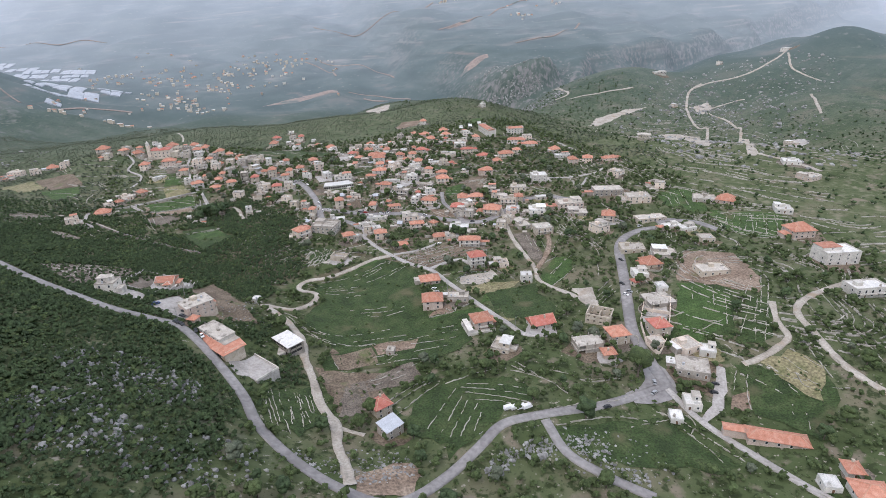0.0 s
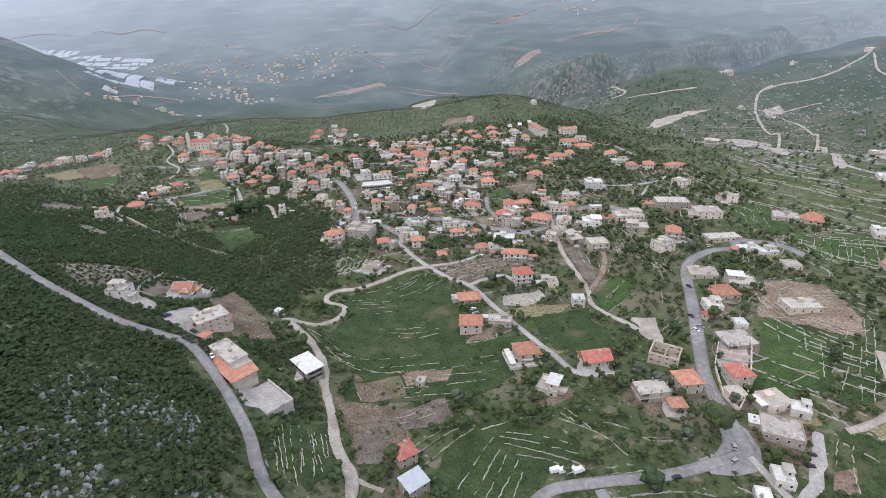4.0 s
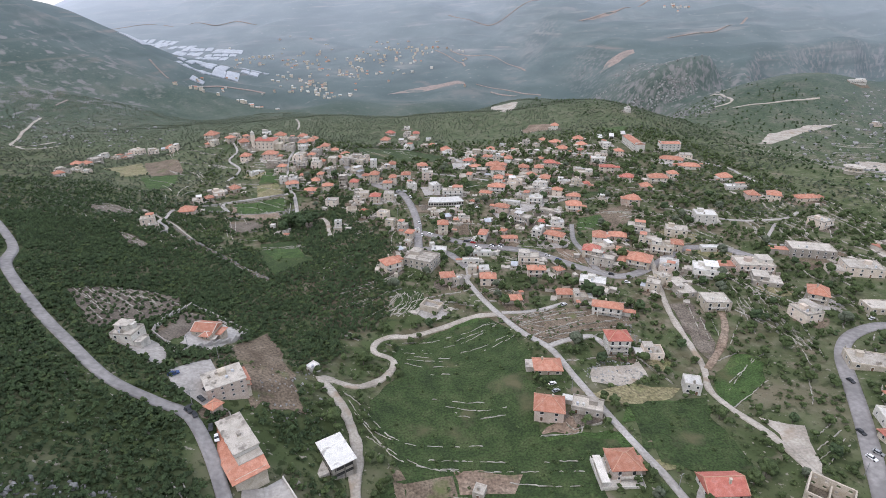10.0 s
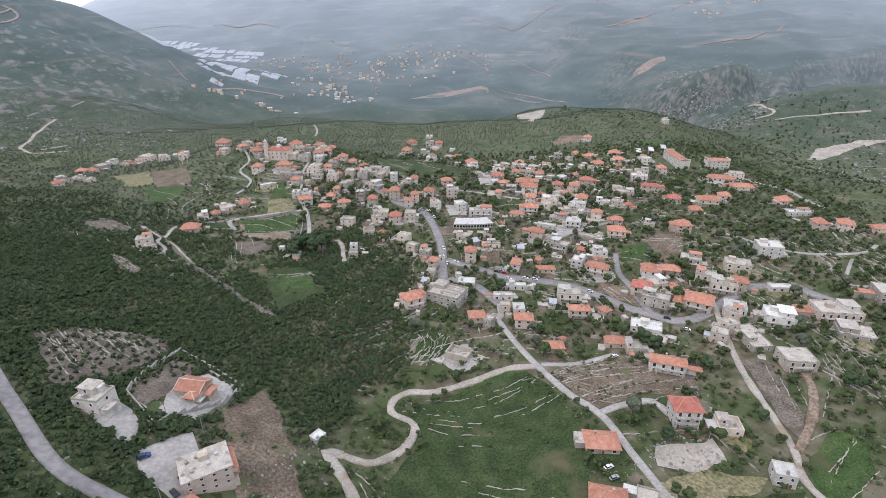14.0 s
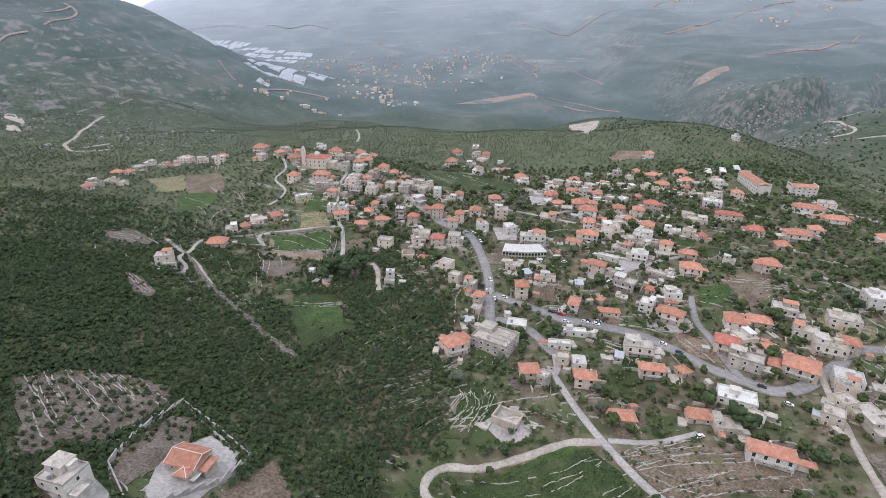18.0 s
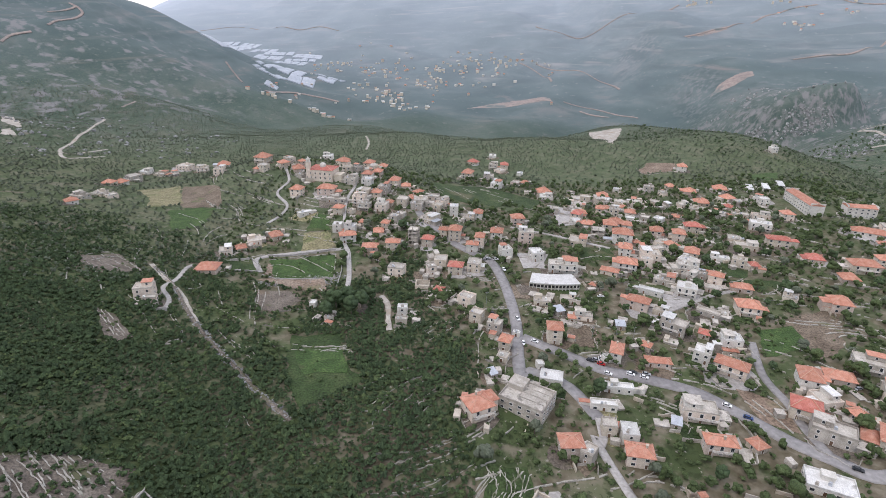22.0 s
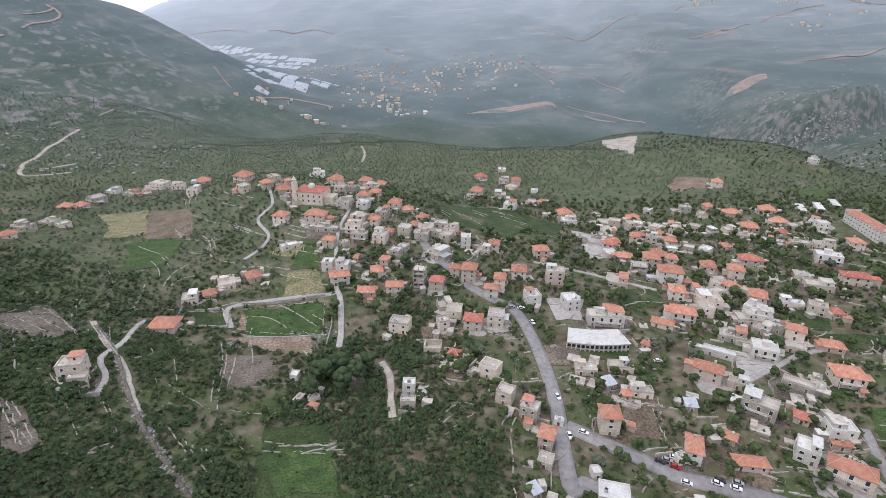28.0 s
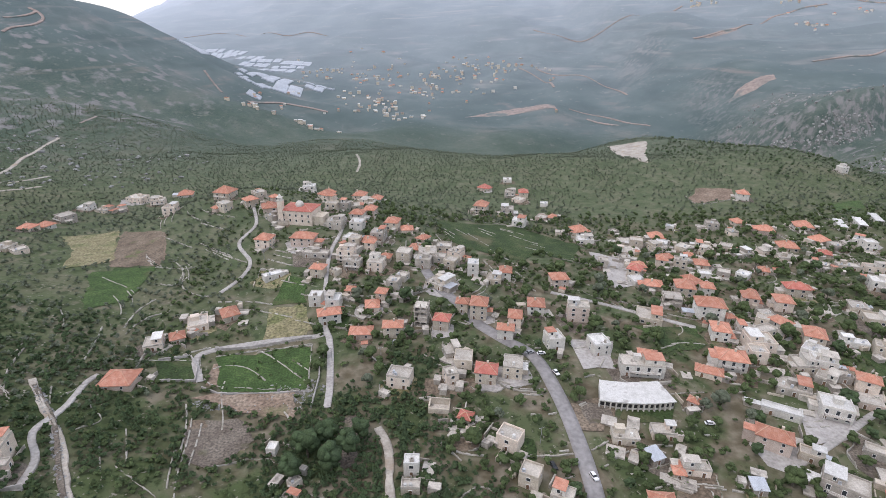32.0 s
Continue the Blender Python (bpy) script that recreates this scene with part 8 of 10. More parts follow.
def hotel():
    """The roadside restaurant: a white upper floor over an orange tiled skirt, with a terrace in front."""
    x, y = -33, 223.5
    e = thing("restaurant", x, y, height(x, y) - 0.5, -57, "long roadside restaurant with an orange skirt roof and white top", "restaurant")
    HOUSES.append((x, y, 15))
    part("body", Shape().box(-12, 12, -5, 4.5, -4, 5.2), M_STONE, e)
    part("upper_floor", Shape().box(-12.6, 5.0, -2.4, 5.2, 5.2, 8.6), M_WHITE, e)
    part("roof", Shape().box(-12.9, 5.3, -2.7, 5.5, 8.6, 8.9), M_SLAB, e)
    s = Shape()
    s.face([(-12.8, -6.2, 4.6), (13.2, -6.2, 4.6), (8.5, -2.4, 6.6), (-12.8, -2.4, 6.6)])
    s.face([(13.2, -6.2, 4.6), (13.2, 5.2, 4.6), (8.5, 5.2, 6.6), (8.5, -2.4, 6.6)])
    s.face([(-12.8, -6.2, 4.4), (-12.8, 5.2, 4.4), (13.2, 5.2, 4.4), (13.2, -6.2, 4.4)])
    s.face([(-12.8, -6.2, 4.4), (13.2, -6.2, 4.4), (13.2, -6.2, 4.6), (-12.8, -6.2, 4.6)])
    s.face([(13.2, -6.2, 4.4), (13.2, 5.2, 4.4), (13.2, 5.2, 4.6), (13.2, -6.2, 4.6)])
    part("skirt_roof", s, M_TILE, e, "orange tiled skirt roof")
    part("open_balcony", Shape().box(5.0, 8.5, -2.4, 5.2, 5.2, 6.9).box(5.2, 8.3, -2.2, 5.0, 6.9, 6.95), M_BLOCK, e)
    me = shared(("w", 1.7, 1.5), lambda: window_mesh(1.3, 1.15))
    row_of_windows(e, 20, 10, 1, 3, me)
    for k in range(5):
        part("window", me, None, e, at=pose(-10.5 + 3.4 * k, -2.4, 7.3))
    part("chimney", Shape().box(-3, -1.6, 1, 2.2, 8.9, 10.2), M_BLOCK, e)
    HOUSES.append((-19, 208, 9))
    t = thing("terrace", -19, 208, height(-19, 208), -57, "raised pale concrete terrace beside the restaurant", "terrace")
    part("platform", Shape().box(-9, 9, -5.5, 5.5, -5, 2.0), M_PAVE, t)
    part("kerb_wall", Shape().box(-9, 9, 5.2, 5.6, 2.0, 2.9).box(8.6, 9, -5.5, 5.2, 2.0, 2.9), M_WHITE, t)


hotel()


def apartment():
    """The broad three-storey block with a cluttered flat roof and tiled side roofs."""
    x, y = -43.5, 250.5
    e = thing("apartment_house", x, y, height(x, y) - 0.5, 28, "broad three-storey beige house with a cluttered flat roof", "house")
    HOUSES.append((x, y, 11))
    part("body", Shape().box(-7.5, 7.5, -6, 6, -4, 9.2), M_PINK, e)
    ro = part("roof", Shape().box(-7.9, 7.9, -6.4, 6.4, 9.2, 9.5), M_SLAB, e)
    part("bay", Shape().box(7.5, 9, -5, 5, -4, 6.2), M_STONE, e)
    for k in (3.1, 6.2):
        part("side_roof", Shape().face([(7.5, -5.4, k + 0.9), (7.5, 5.4, k + 0.9), (9.6, 5.4, k), (9.6, -5.4, k)][::-1]).face([(7.5, -5.4, k + 0.7), (9.6, -5.4, k - 0.2), (9.6, 5.4, k - 0.2), (7.5, 5.4, k + 0.7)][::-1]).face([(9.6, -5.4, k - 0.2), (9.6, 5.4, k - 0.2), (9.6, 5.4, k), (9.6, -5.4, k)]), M_TILE, e)
    for cx, cy in ((-5, 2), (-2, 3), (1, -2), (4, 1), (-4, -3)):
        part("water_tank", Shape().tube(cx, cy, 9.5, 10.7, 0.6, 0.6), M_METAL if cx > 0 else M_BLOCK, ro)
    part("stair_hut", Shape().box(-1.5, 1.5, 0.5, 3.5, 9.5, 11.9), M_STONE, ro)
    row_of_windows(e, 15, 12, 3, 3.6, shared(("w", 1.15, 1.5), lambda: window_mesh(0.85, 1.15)), sides=(0, 270))
    row_of_windows(e, 10, 18, 2, 3.2, shared(("w", 1.15, 1.5), lambda: window_mesh(0.85, 1.15)), sides=(90,))


apartment()


def villa():
    """The new villa above the ravine: stepped orange roofs with white edges, balconies and a forecourt."""
    x, y = -61.5, 290
    e = thing("villa", x, y, height(x, y), -14, "new stone villa with stepped orange tiled roofs", "house")
    HOUSES.append((x, y, 13))
    part("body", Shape().box(-6.5, 6.5, -5.5, 5.5, -3, 6.3), M_STONE, e)
    s, r = hip_roof(13, 11, 6.5, 3.0, gable=True)
    part("ridge", r, M_WHITE, part("main_roof", s, M_TILE, e))
    part("front_bay", Shape().box(0.5, 6.0, -8.5, -5.5, -3, 5.6), M_STONE, e)
    s, r = hip_roof(5.5, 5.2, 5.8, 1.8)
    s.v = [(a + 3.2, b - 6.4, c) for a, b, c in s.v]
    r.v = [(a + 3.2, b - 6.4, c) for a, b, c in r.v]
    part("ridge", r, M_WHITE, part("bay_roof", s, M_TILE, e))
    part("side_wing", Shape().box(6.5, 9.5, -3, 4, -3, 3.6), M_STONE, e)
    s, r = hip_roof(3.6, 7, 3.8, 1.3)
    s.v = [(a + 8, b + 0.5, c) for a, b, c in s.v]
    part("wing_roof", s, M_TILE, e)
    for a, b, c, d in ((-6.5, 0.3, -7.2, -5.5), (6.2, 8.5, -8.2, -3.2)):
        part("balcony", Shape().box(a, b, c, d, 2.9, 3.1).box(a, b, c, c + 0.12, 3.1, 3.9), M_WHITE, e)
    for k in range(3):
        part("pillar", Shape().tube(-6.2 + 3 * k, -7, -1, 2.9, 0.2, 0.2), M_WHITE, e)
    row_of_windows(e, 13, 11, 2, 3.2, shared(("w", 1.15, 1.5), lambda: window_mesh(0.85, 1.15)), sides=(90, 270))
    me = shared(("w", 1.15, 1.5), lambda: window_mesh(0.85, 1.15))
    for k in range(2):
        for q in (1.8, 4.6):
            part("window", me, None, e, at=pose(q, -8.5, 1.6 + 2.7 * k))
        part("window", me, None, e, at=pose(-3.5, -5.5, 1.7 + 3.0 * k))

    HOUSES.append((x - 3, y - 3, 15))
    court_wall([(-64.5, 267.4), (-80.6, 283.9), (-82.2, 302.3), (-78.7, 320.5), (-62.5, 310.5), (-48.3, 300.7), (-51.4, 285.6), (-58.6, 275.7), (-63.4, 268.6)], 1.1, M_PAVE, "pale rendered wall round the villa garden")


villa()


def barn():
    """The bright-roofed building on the shed track, its open storeys drawn as dark panels."""
    x, y = -4.3, 231.5
    e = thing("workshop", x, y, height(x, y) - 0.3, -62, "two-storey grey workshop with a bright white roof", "workshop")
    HOUSES.append((x, y, 9))
    part("body", Shape().box(-7, 7, -4.3, 4.3, -3, 6.0), M_BLOCK, e)
    part("roof", Shape().box(-7.3, 7.3, -4.6, 4.6, 6.0, 6.3), M_BRIGHT, e)
    for k in range(2):
        # Dark panels stand in for the shade inside; the wall behind is solid.
        part("opening", Shape().box(-6.2, 6.2, -4.36, -4.1, 0.9 + 3 * k, 2.4 + 3 * k), M_DARK, e)
        part("opening", Shape().box(6.8, 7.06, -3.4, 3.4, 0.9 + 3 * k, 2.4 + 3 * k), M_DARK, e)
        for q in range(5):
            part("column", Shape().box(-5.9 + q * 2.9, -5.6 + q * 2.9, -4.5, -4.2, -3, 6), M_BLOCK, e)
        for q in range(3):
            part("column", Shape().box(6.95, 7.2, -3.2 + q * 3.1, -2.9 + q * 3.1, -3, 6), M_BLOCK, e)
    part("side_shed", Shape().box(-7, 5, -8.2, -4.6, -3, 2.6), M_SLAB, e)


barn()


def round_tower():
    """The round two-storey building on the hillside with a ring of terrace."""
    x, y = 410, 492
    e = thing("round_house", x, y, height(x, y), 0, "round stone building with a flat ringed roof", "house")
    HOUSES.append((x, y, 10))
    part("body", Shape().tube(0, 0, -5, 8, 6.5, 6.5, 24), M_STONE, e)
    part("roof", Shape().tube(0, 0, 8, 8.5, 8, 8, 24).tube(0, 0, 8.5, 9.2, 5, 5, 24), M_SLAB, e)
    part("gallery", Shape().tube(0, 0, 3.8, 4.2, 8, 8, 24), M_SLAB, e)
    me = shared(("w", 1.7, 1.5), lambda: window_mesh(1.3, 1.15))
    for k in range(12):
        a = 30 * k
        part("window", me, None, e, at=pose(0, 0, 0, 0, 0, a) @ pose(0, -6.45, 6))


round_tower()


def big_concrete():
    """The broad grey concrete building at the bend of the lane."""
    x, y = 34.5, 381.0
    e = thing("concrete_building", x, y, height(x, y), -30, "broad grey concrete building with parapets and open roof", "building")
    HOUSES.append((x, y, 13))
    part("body", Shape().box(-9, 9, -7, 7, -4, 6.2), M_BLOCK, e)
    ro = part("roof", Shape().box(-8.6, 8.6, -6.6, 6.6, 6.2, 6.4), M_SLAB, e)
    for a, b, c, d in ((-9, 9, -7, -6.6), (-9, 9, 6.6, 7), (-9, -8.6, -6.6, 6.6), (8.6, 9, -6.6, 6.6)):
        part("parapet", Shape().box(a, b, c, d, 6.2, 7.3), M_BLOCK, ro)
    part("upper_room", Shape().box(-8.6, -2, 0, 6.6, 6.4, 9.0), M_BLOCK, ro)
    for k in range(4):
        part("beam", Shape().box(-1.5, 8.5, -5 + 3.2 * k, -4.7 + 3.2 * k, 8.4, 8.7), M_BLOCK, ro)
        part("column", Shape().box(8.2, 8.5, -5 + 3.2 * k, -4.7 + 3.2 * k, 6.4, 8.4), M_BLOCK, ro)
    row_of_windows(e, 18, 14, 2, 3.4, shared(("w", 1.7, 1.5), lambda: window_mesh(1.3, 1.15)), sides=(0,))
    row_of_windows(e, 14, 18, 2, 3.4, shared(("w", 1.7, 1.5), lambda: window_mesh(1.3, 1.15)), sides=(90, 270))


big_concrete()

# The larger buildings are lowered, two also narrowed, to fit the camera's view.
for ob in [o for o in bpy.data.objects if o.parent is None]:
    k = {"school_building": 0.74, "church": 0.85, "market_hall": 0.85, "restaurant": 0.8, "apartment_house": 0.68, "villa": 0.8, "workshop": 0.8, "round_house": 0.8, "concrete_building": 0.85}.get(ob.name.split(".")[0])
    if k:
        wide = {"villa": 0.72, "apartment_house": 0.86}.get(ob.name.split(".")[0], 1)
        ob.scale = (wide, wide, k * (0.82 if wide < 0.8 else 1))


def greenhouse(x, y, w, d, turn):
    """A far block of plastic tunnels: long bays with rounded tops, side by side."""
    e = thing("greenhouse", x, y, height(x, y), turn, "white plastic greenhouse on the far valley floor", "greenhouse", "greenhouses in the valley")
    n = max(2, int(w / 26))
    b, z0 = w / n, height(x, y)
    rng = random.Random(int(x * 5 + y))
    c, q = math.cos(math.radians(turn)), math.sin(math.radians(turn))

    def lie(u, v, up):
        return u, v, height(x + u * c - v * q, y + u * q + v * c) - z0 + up

    for k in range(n):
        s = Shape()
        x0, y0, y1 = -w / 2 + k * b + 0.6, -d / 2 * rng.uniform(0.5, 1.0), d / 2 * rng.uniform(0.5, 1.0)
        x1 = x0 + b - 1.2 - (4 if rng.random() < 0.4 else 0)
        arc = [(x0 + (x1 - x0) * (0.5 - 0.5 * math.cos(math.pi * i / 6)), 1.6 + 1.2 * math.sin(math.pi * i / 6)) for i in range(7)]
        sec = [(x0, -1), *arc, (x1, -1)]
        rows = [y0 + (y1 - y0) * i / 5 for i in range(6)]
        for va, vb in zip(rows, rows[1:]):
            for (ax, az), (bx, bz) in zip(sec, sec[1:]):
                s.face([lie(bx, va, bz), lie(bx, vb, bz), lie(ax, vb, az), lie(ax, va, az)])
        s.face([lie(u, y0, h) for u, h in sec][::-1]).face([lie(u, y1, h) for u, h in sec])
        part("bay", s, M_PLASTIC, e)


def far_house(x, y, w, floors, turn):
    """A pale house seen from far across the valley."""
    rng = random.Random(int(x * 3 + y))
    e = thing("far_house", x, y, height(x, y), turn, "pale house far across the valley", "house", "houses across the valley")
    tall = floors * 2.6
    part("body", Shape().box(-w / 2, w / 2, -w * 0.4, w * 0.4, -6, tall), M_STONE if rng.random() < 0.5 else M_WHITE, e)
    if rng.random() < 0.35:
        part("roof", hip_roof(w, w * 0.8, tall, w * 0.25)[0], M_TILE, e)
    else:
        part("roof", Shape().box(-w / 2 - 0.4, w / 2 + 0.4, -w * 0.4 - 0.4, w * 0.4 + 0.4, tall, tall + 0.5), M_WHITE, e)



# ---- far greenhouses and houses ----
greenhouse(-649, 1655, 63, 41, -8)
greenhouse(-976, 2489, 109, 77, 3)
greenhouse(-903, 2427, 104, 79, 4)
greenhouse(-780, 2368, 99, 74, -4)
greenhouse(-708, 2327, 112, 72, 4)
greenhouse(-726, 2256, 105, 70, -3)
greenhouse(-614, 2163, 122, 79, -3)
greenhouse(-597, 2230, 114, 57, 8)
greenhouse(-535, 1690, 41, 42, -2)
greenhouse(-530, 1640, 30, 33, -3)
greenhouse(-483, 1715, 99, 61, -8)
greenhouse(-470, 1550, 55, 46, -1)
greenhouse(-474, 1635, 35, 41, -6)
greenhouse(-432, 1670, 67, 67, 6)
greenhouse(-467, 1695, 46, 34, 7)
greenhouse(-385, 1766, 64, 28, 2)
greenhouse(-380, 1728, 47, 35, -1)
greenhouse(-446, 1478, 29, 28, 1)
greenhouse(-344, 1768, 19, 28, -7)
greenhouse(-611, 2299, 64, 72, -6)
greenhouse(-563, 2288, 68, 47, -2)
greenhouse(-871, 2464, 80, 77, -8)
far_house(-425, 1747, 6, 1, 2)
far_house(-485, 2004, 5, 1, -36)
far_house(-52, 1907, 8, 1, 12)
far_house(-24, 2392, 11, 1, -13)
far_house(-216, 2304, 11, 1, -37)
far_house(90, 2215, 10, 1, -31)
far_house(-282, 2366, 11, 1, 20)
far_house(-188, 1671, 7, 1, -17)
far_house(-172, 1681, 7, 1, 32)
far_house(176, 2092, 7, 2, 19)
far_house(-423, 1644, 5, 2, 36)
far_house(-77, 1649, 6, 1, 0)
far_house(-100, 1952, 5, 2, -40)
far_house(-178, 1949, 9, 1, 37)
far_house(-3, 2350, 7, 1, 30)
far_house(63, 1962, 7, 2, -8)
far_house(-207, 2151, 7, 1, -18)
far_house(127, 1938, 5, 1, -18)
far_house(-300, 1961, 7, 1, -8)
far_house(-377, 2240, 6, 1, 12)
far_house(-277, 2093, 7, 1, -35)
far_house(-405, 2380, 9, 1, 17)
far_house(-21, 1911, 8, 2, 39)
far_house(-391, 1480, 6, 1, 22)
far_house(-71, 1940, 8, 1, 17)
far_house(32, 1883, 6, 2, -13)
far_house(-172, 1846, 8, 1, -5)
far_house(92, 1935, 9, 1, -16)
far_house(-228, 1877, 5, 1, -10)
far_house(-207, 1938, 9, 2, 31)
far_house(47, 2076, 10, 1, -37)
far_house(183, 2140, 8, 2, 13)
far_house(-4, 1918, 9, 1, -18)
far_house(-375, 2452, 8, 1, 30)
far_house(-128, 2139, 11, 1, -31)
far_house(50, 1906, 8, 1, 27)
far_house(-21, 2163, 11, 1, 34)
far_house(-194, 2110, 10, 2, 33)
far_house(-299, 1880, 6, 1, -3)
far_house(-52, 1934, 7, 1, 8)
far_house(-130, 2117, 7, 1, -11)
far_house(-264, 2095, 9, 1, -29)
far_house(-190, 2224, 7, 1, 26)
far_house(-10, 1929, 7, 1, -22)
far_house(-55, 2145, 8, 1, -20)
far_house(-81, 1731, 6, 1, 2)
far_house(7, 2088, 7, 1, -20)
far_house(-218, 2007, 7, 1, -35)
far_house(158, 1888, 9, 2, -7)
far_house(-296, 2000, 8, 1, -27)
far_house(20, 2334, 8, 2, 28)
far_house(107, 1941, 9, 2, 26)
far_house(-73, 1797, 5, 1, -11)
far_house(-302, 2177, 6, 1, -9)
far_house(-172, 2137, 6, 2, 6)
far_house(-332, 2031, 9, 1, -27)
far_house(227, 1595, 5, 2, 15)
far_house(53, 2140, 6, 2, -24)
far_house(-201, 2101, 7, 1, 6)
far_house(-379, 2294, 8, 1, -18)
far_house(-353, 2110, 8, 1, -25)
far_house(-407, 2032, 9, 1, -31)
far_house(0, 1983, 8, 1, 37)
far_house(125, 2197, 8, 1, 33)
far_house(93, 1856, 9, 2, -2)
far_house(-102, 1893, 9, 1, -20)
far_house(27, 2177, 10, 1, -10)
far_house(17, 1731, 6, 2, 5)
far_house(-134, 1878, 5, 2, -11)
far_house(-200, 1955, 9, 1, 7)
far_house(66, 1839, 9, 1, -6)
far_house(-241, 2171, 7, 1, 9)
far_house(-50, 2356, 8, 1, 8)
far_house(-588, 2327, 8, 2, 2)
far_house(-84, 2114, 8, 1, 34)
far_house(1216, 2078, 9, 1, 4)
far_house(1032, 2055, 11, 2, 2)
far_house(992, 2034, 7, 2, -11)
far_house(1294, 2323, 12, 1, -5)
far_house(1139, 2102, 9, 1, 12)
far_house(1024, 2032, 10, 2, 28)
far_house(1069, 2032, 10, 2, 33)
far_house(1513, 2535, 8, 2, 34)
far_house(1311, 2314, 12, 1, -31)
far_house(1210, 2101, 8, 1, -18)
far_house(1082, 2035, 9, 1, -30)
far_house(1060, 2212, 8, 1, -10)
far_house(1404, 2660, 9, 1, 24)
far_house(1207, 2096, 6, 1, 13)
far_house(1234, 2082, 9, 1, 38)
far_house(998, 1948, 6, 2, -17)
far_house(1230, 2492, 8, 2, 16)
far_house(1323, 2297, 9, 1, 35)
far_house(1050, 2030, 6, 2, 19)
far_house(1036, 2022, 11, 2, 18)
far_house(1308, 2309, 12, 2, 17)
far_house(1105, 2299, 11, 1, -20)
far_house(1406, 2302, 12, 1, -14)
far_house(1126, 2280, 7, 2, 2)
far_house(1531, 2524, 9, 1, -37)
far_house(1484, 2522, 12, 1, -28)
far_house(-285, 1658, 5, 1, 13)
far_house(-387, 1469, 5, 1, -22)
far_house(-404, 1666, 6, 2, 9)
far_house(-446, 1477, 5, 2, -15)
far_house(-441, 1498, 7, 1, 22)
far_house(-436, 1434, 6, 1, -19)
far_house(-442, 1473, 5, 1, 33)
far_house(-302, 1499, 5, 1, -1)
far_house(-418, 1667, 6, 1, 8)
far_house(-293, 1758, 8, 2, -18)
far_house(-387, 1494, 5, 1, 11)
far_house(-276, 1524, 5, 2, 14)
far_house(234, 2133, 6, 2, 20)
far_house(282, 2042, 6, 2, 30)
far_house(293, 2053, 7, 2, 38)
far_house(101, 2302, 9, 1, -36)
far_house(201, 2140, 9, 1, 39)
far_house(291, 2118, 7, 2, -20)
far_house(248, 2129, 7, 1, 9)
far_house(278, 2132, 6, 1, -15)
far_house(206, 2216, 11, 1, 39)
far_house(128, 2152, 8, 2, -27)



def far_hamlets(clusters, count, seed):
    """Pale houses crowded across the valley, too far and too many to count."""
    rng = random.Random(seed)
    s = Shape()
    for cx, cy, rx, ry in clusters:
        for _ in range(count):
            a, r = rng.uniform(0, 6.2832), math.sqrt(rng.random())
            x, y = cx + rx * r * math.cos(a), cy + ry * r * math.sin(a)
            w, d, h, z = rng.uniform(4, 10), rng.uniform(4, 8), rng.choice((3, 3, 5.5, 8)), height(x, y)
            s.box(x - w / 2, x + w / 2, y - d / 2, y + d / 2, z - 4, z + h, 0)
            s.box(x - w / 2 - 0.4, x + w / 2 + 0.4, y - d / 2 - 0.4, y + d / 2 + 0.4, z + h, z + h + 0.5, 1 if rng.random() < 0.75 else 2)
    ob = new("far_hamlets", s.mesh("far_hamlets", M_STONE, M_BRIGHT, M_TILE))
    return tagged(ob, "pale houses crowded together far across the valley", "houses", kind="stuff")


far_hamlets([(-452, 2123, 88, 127), (-270, 2088, 70, 147), (-274, 1689, 81, 159), (-140, 1590, 58, 84), (-38, 2060, 60, 59), (96, 2135, 102, 160), (-103, 1905, 54, 100), (1345, 2336, 291, 160), (1377, 2692, 61, 160), (-341, 1340, 116, 17), (-195, 1672, 39, 66), (18, 2113, 119, 92), (896, 2461, 78, 31)], 16, 61)

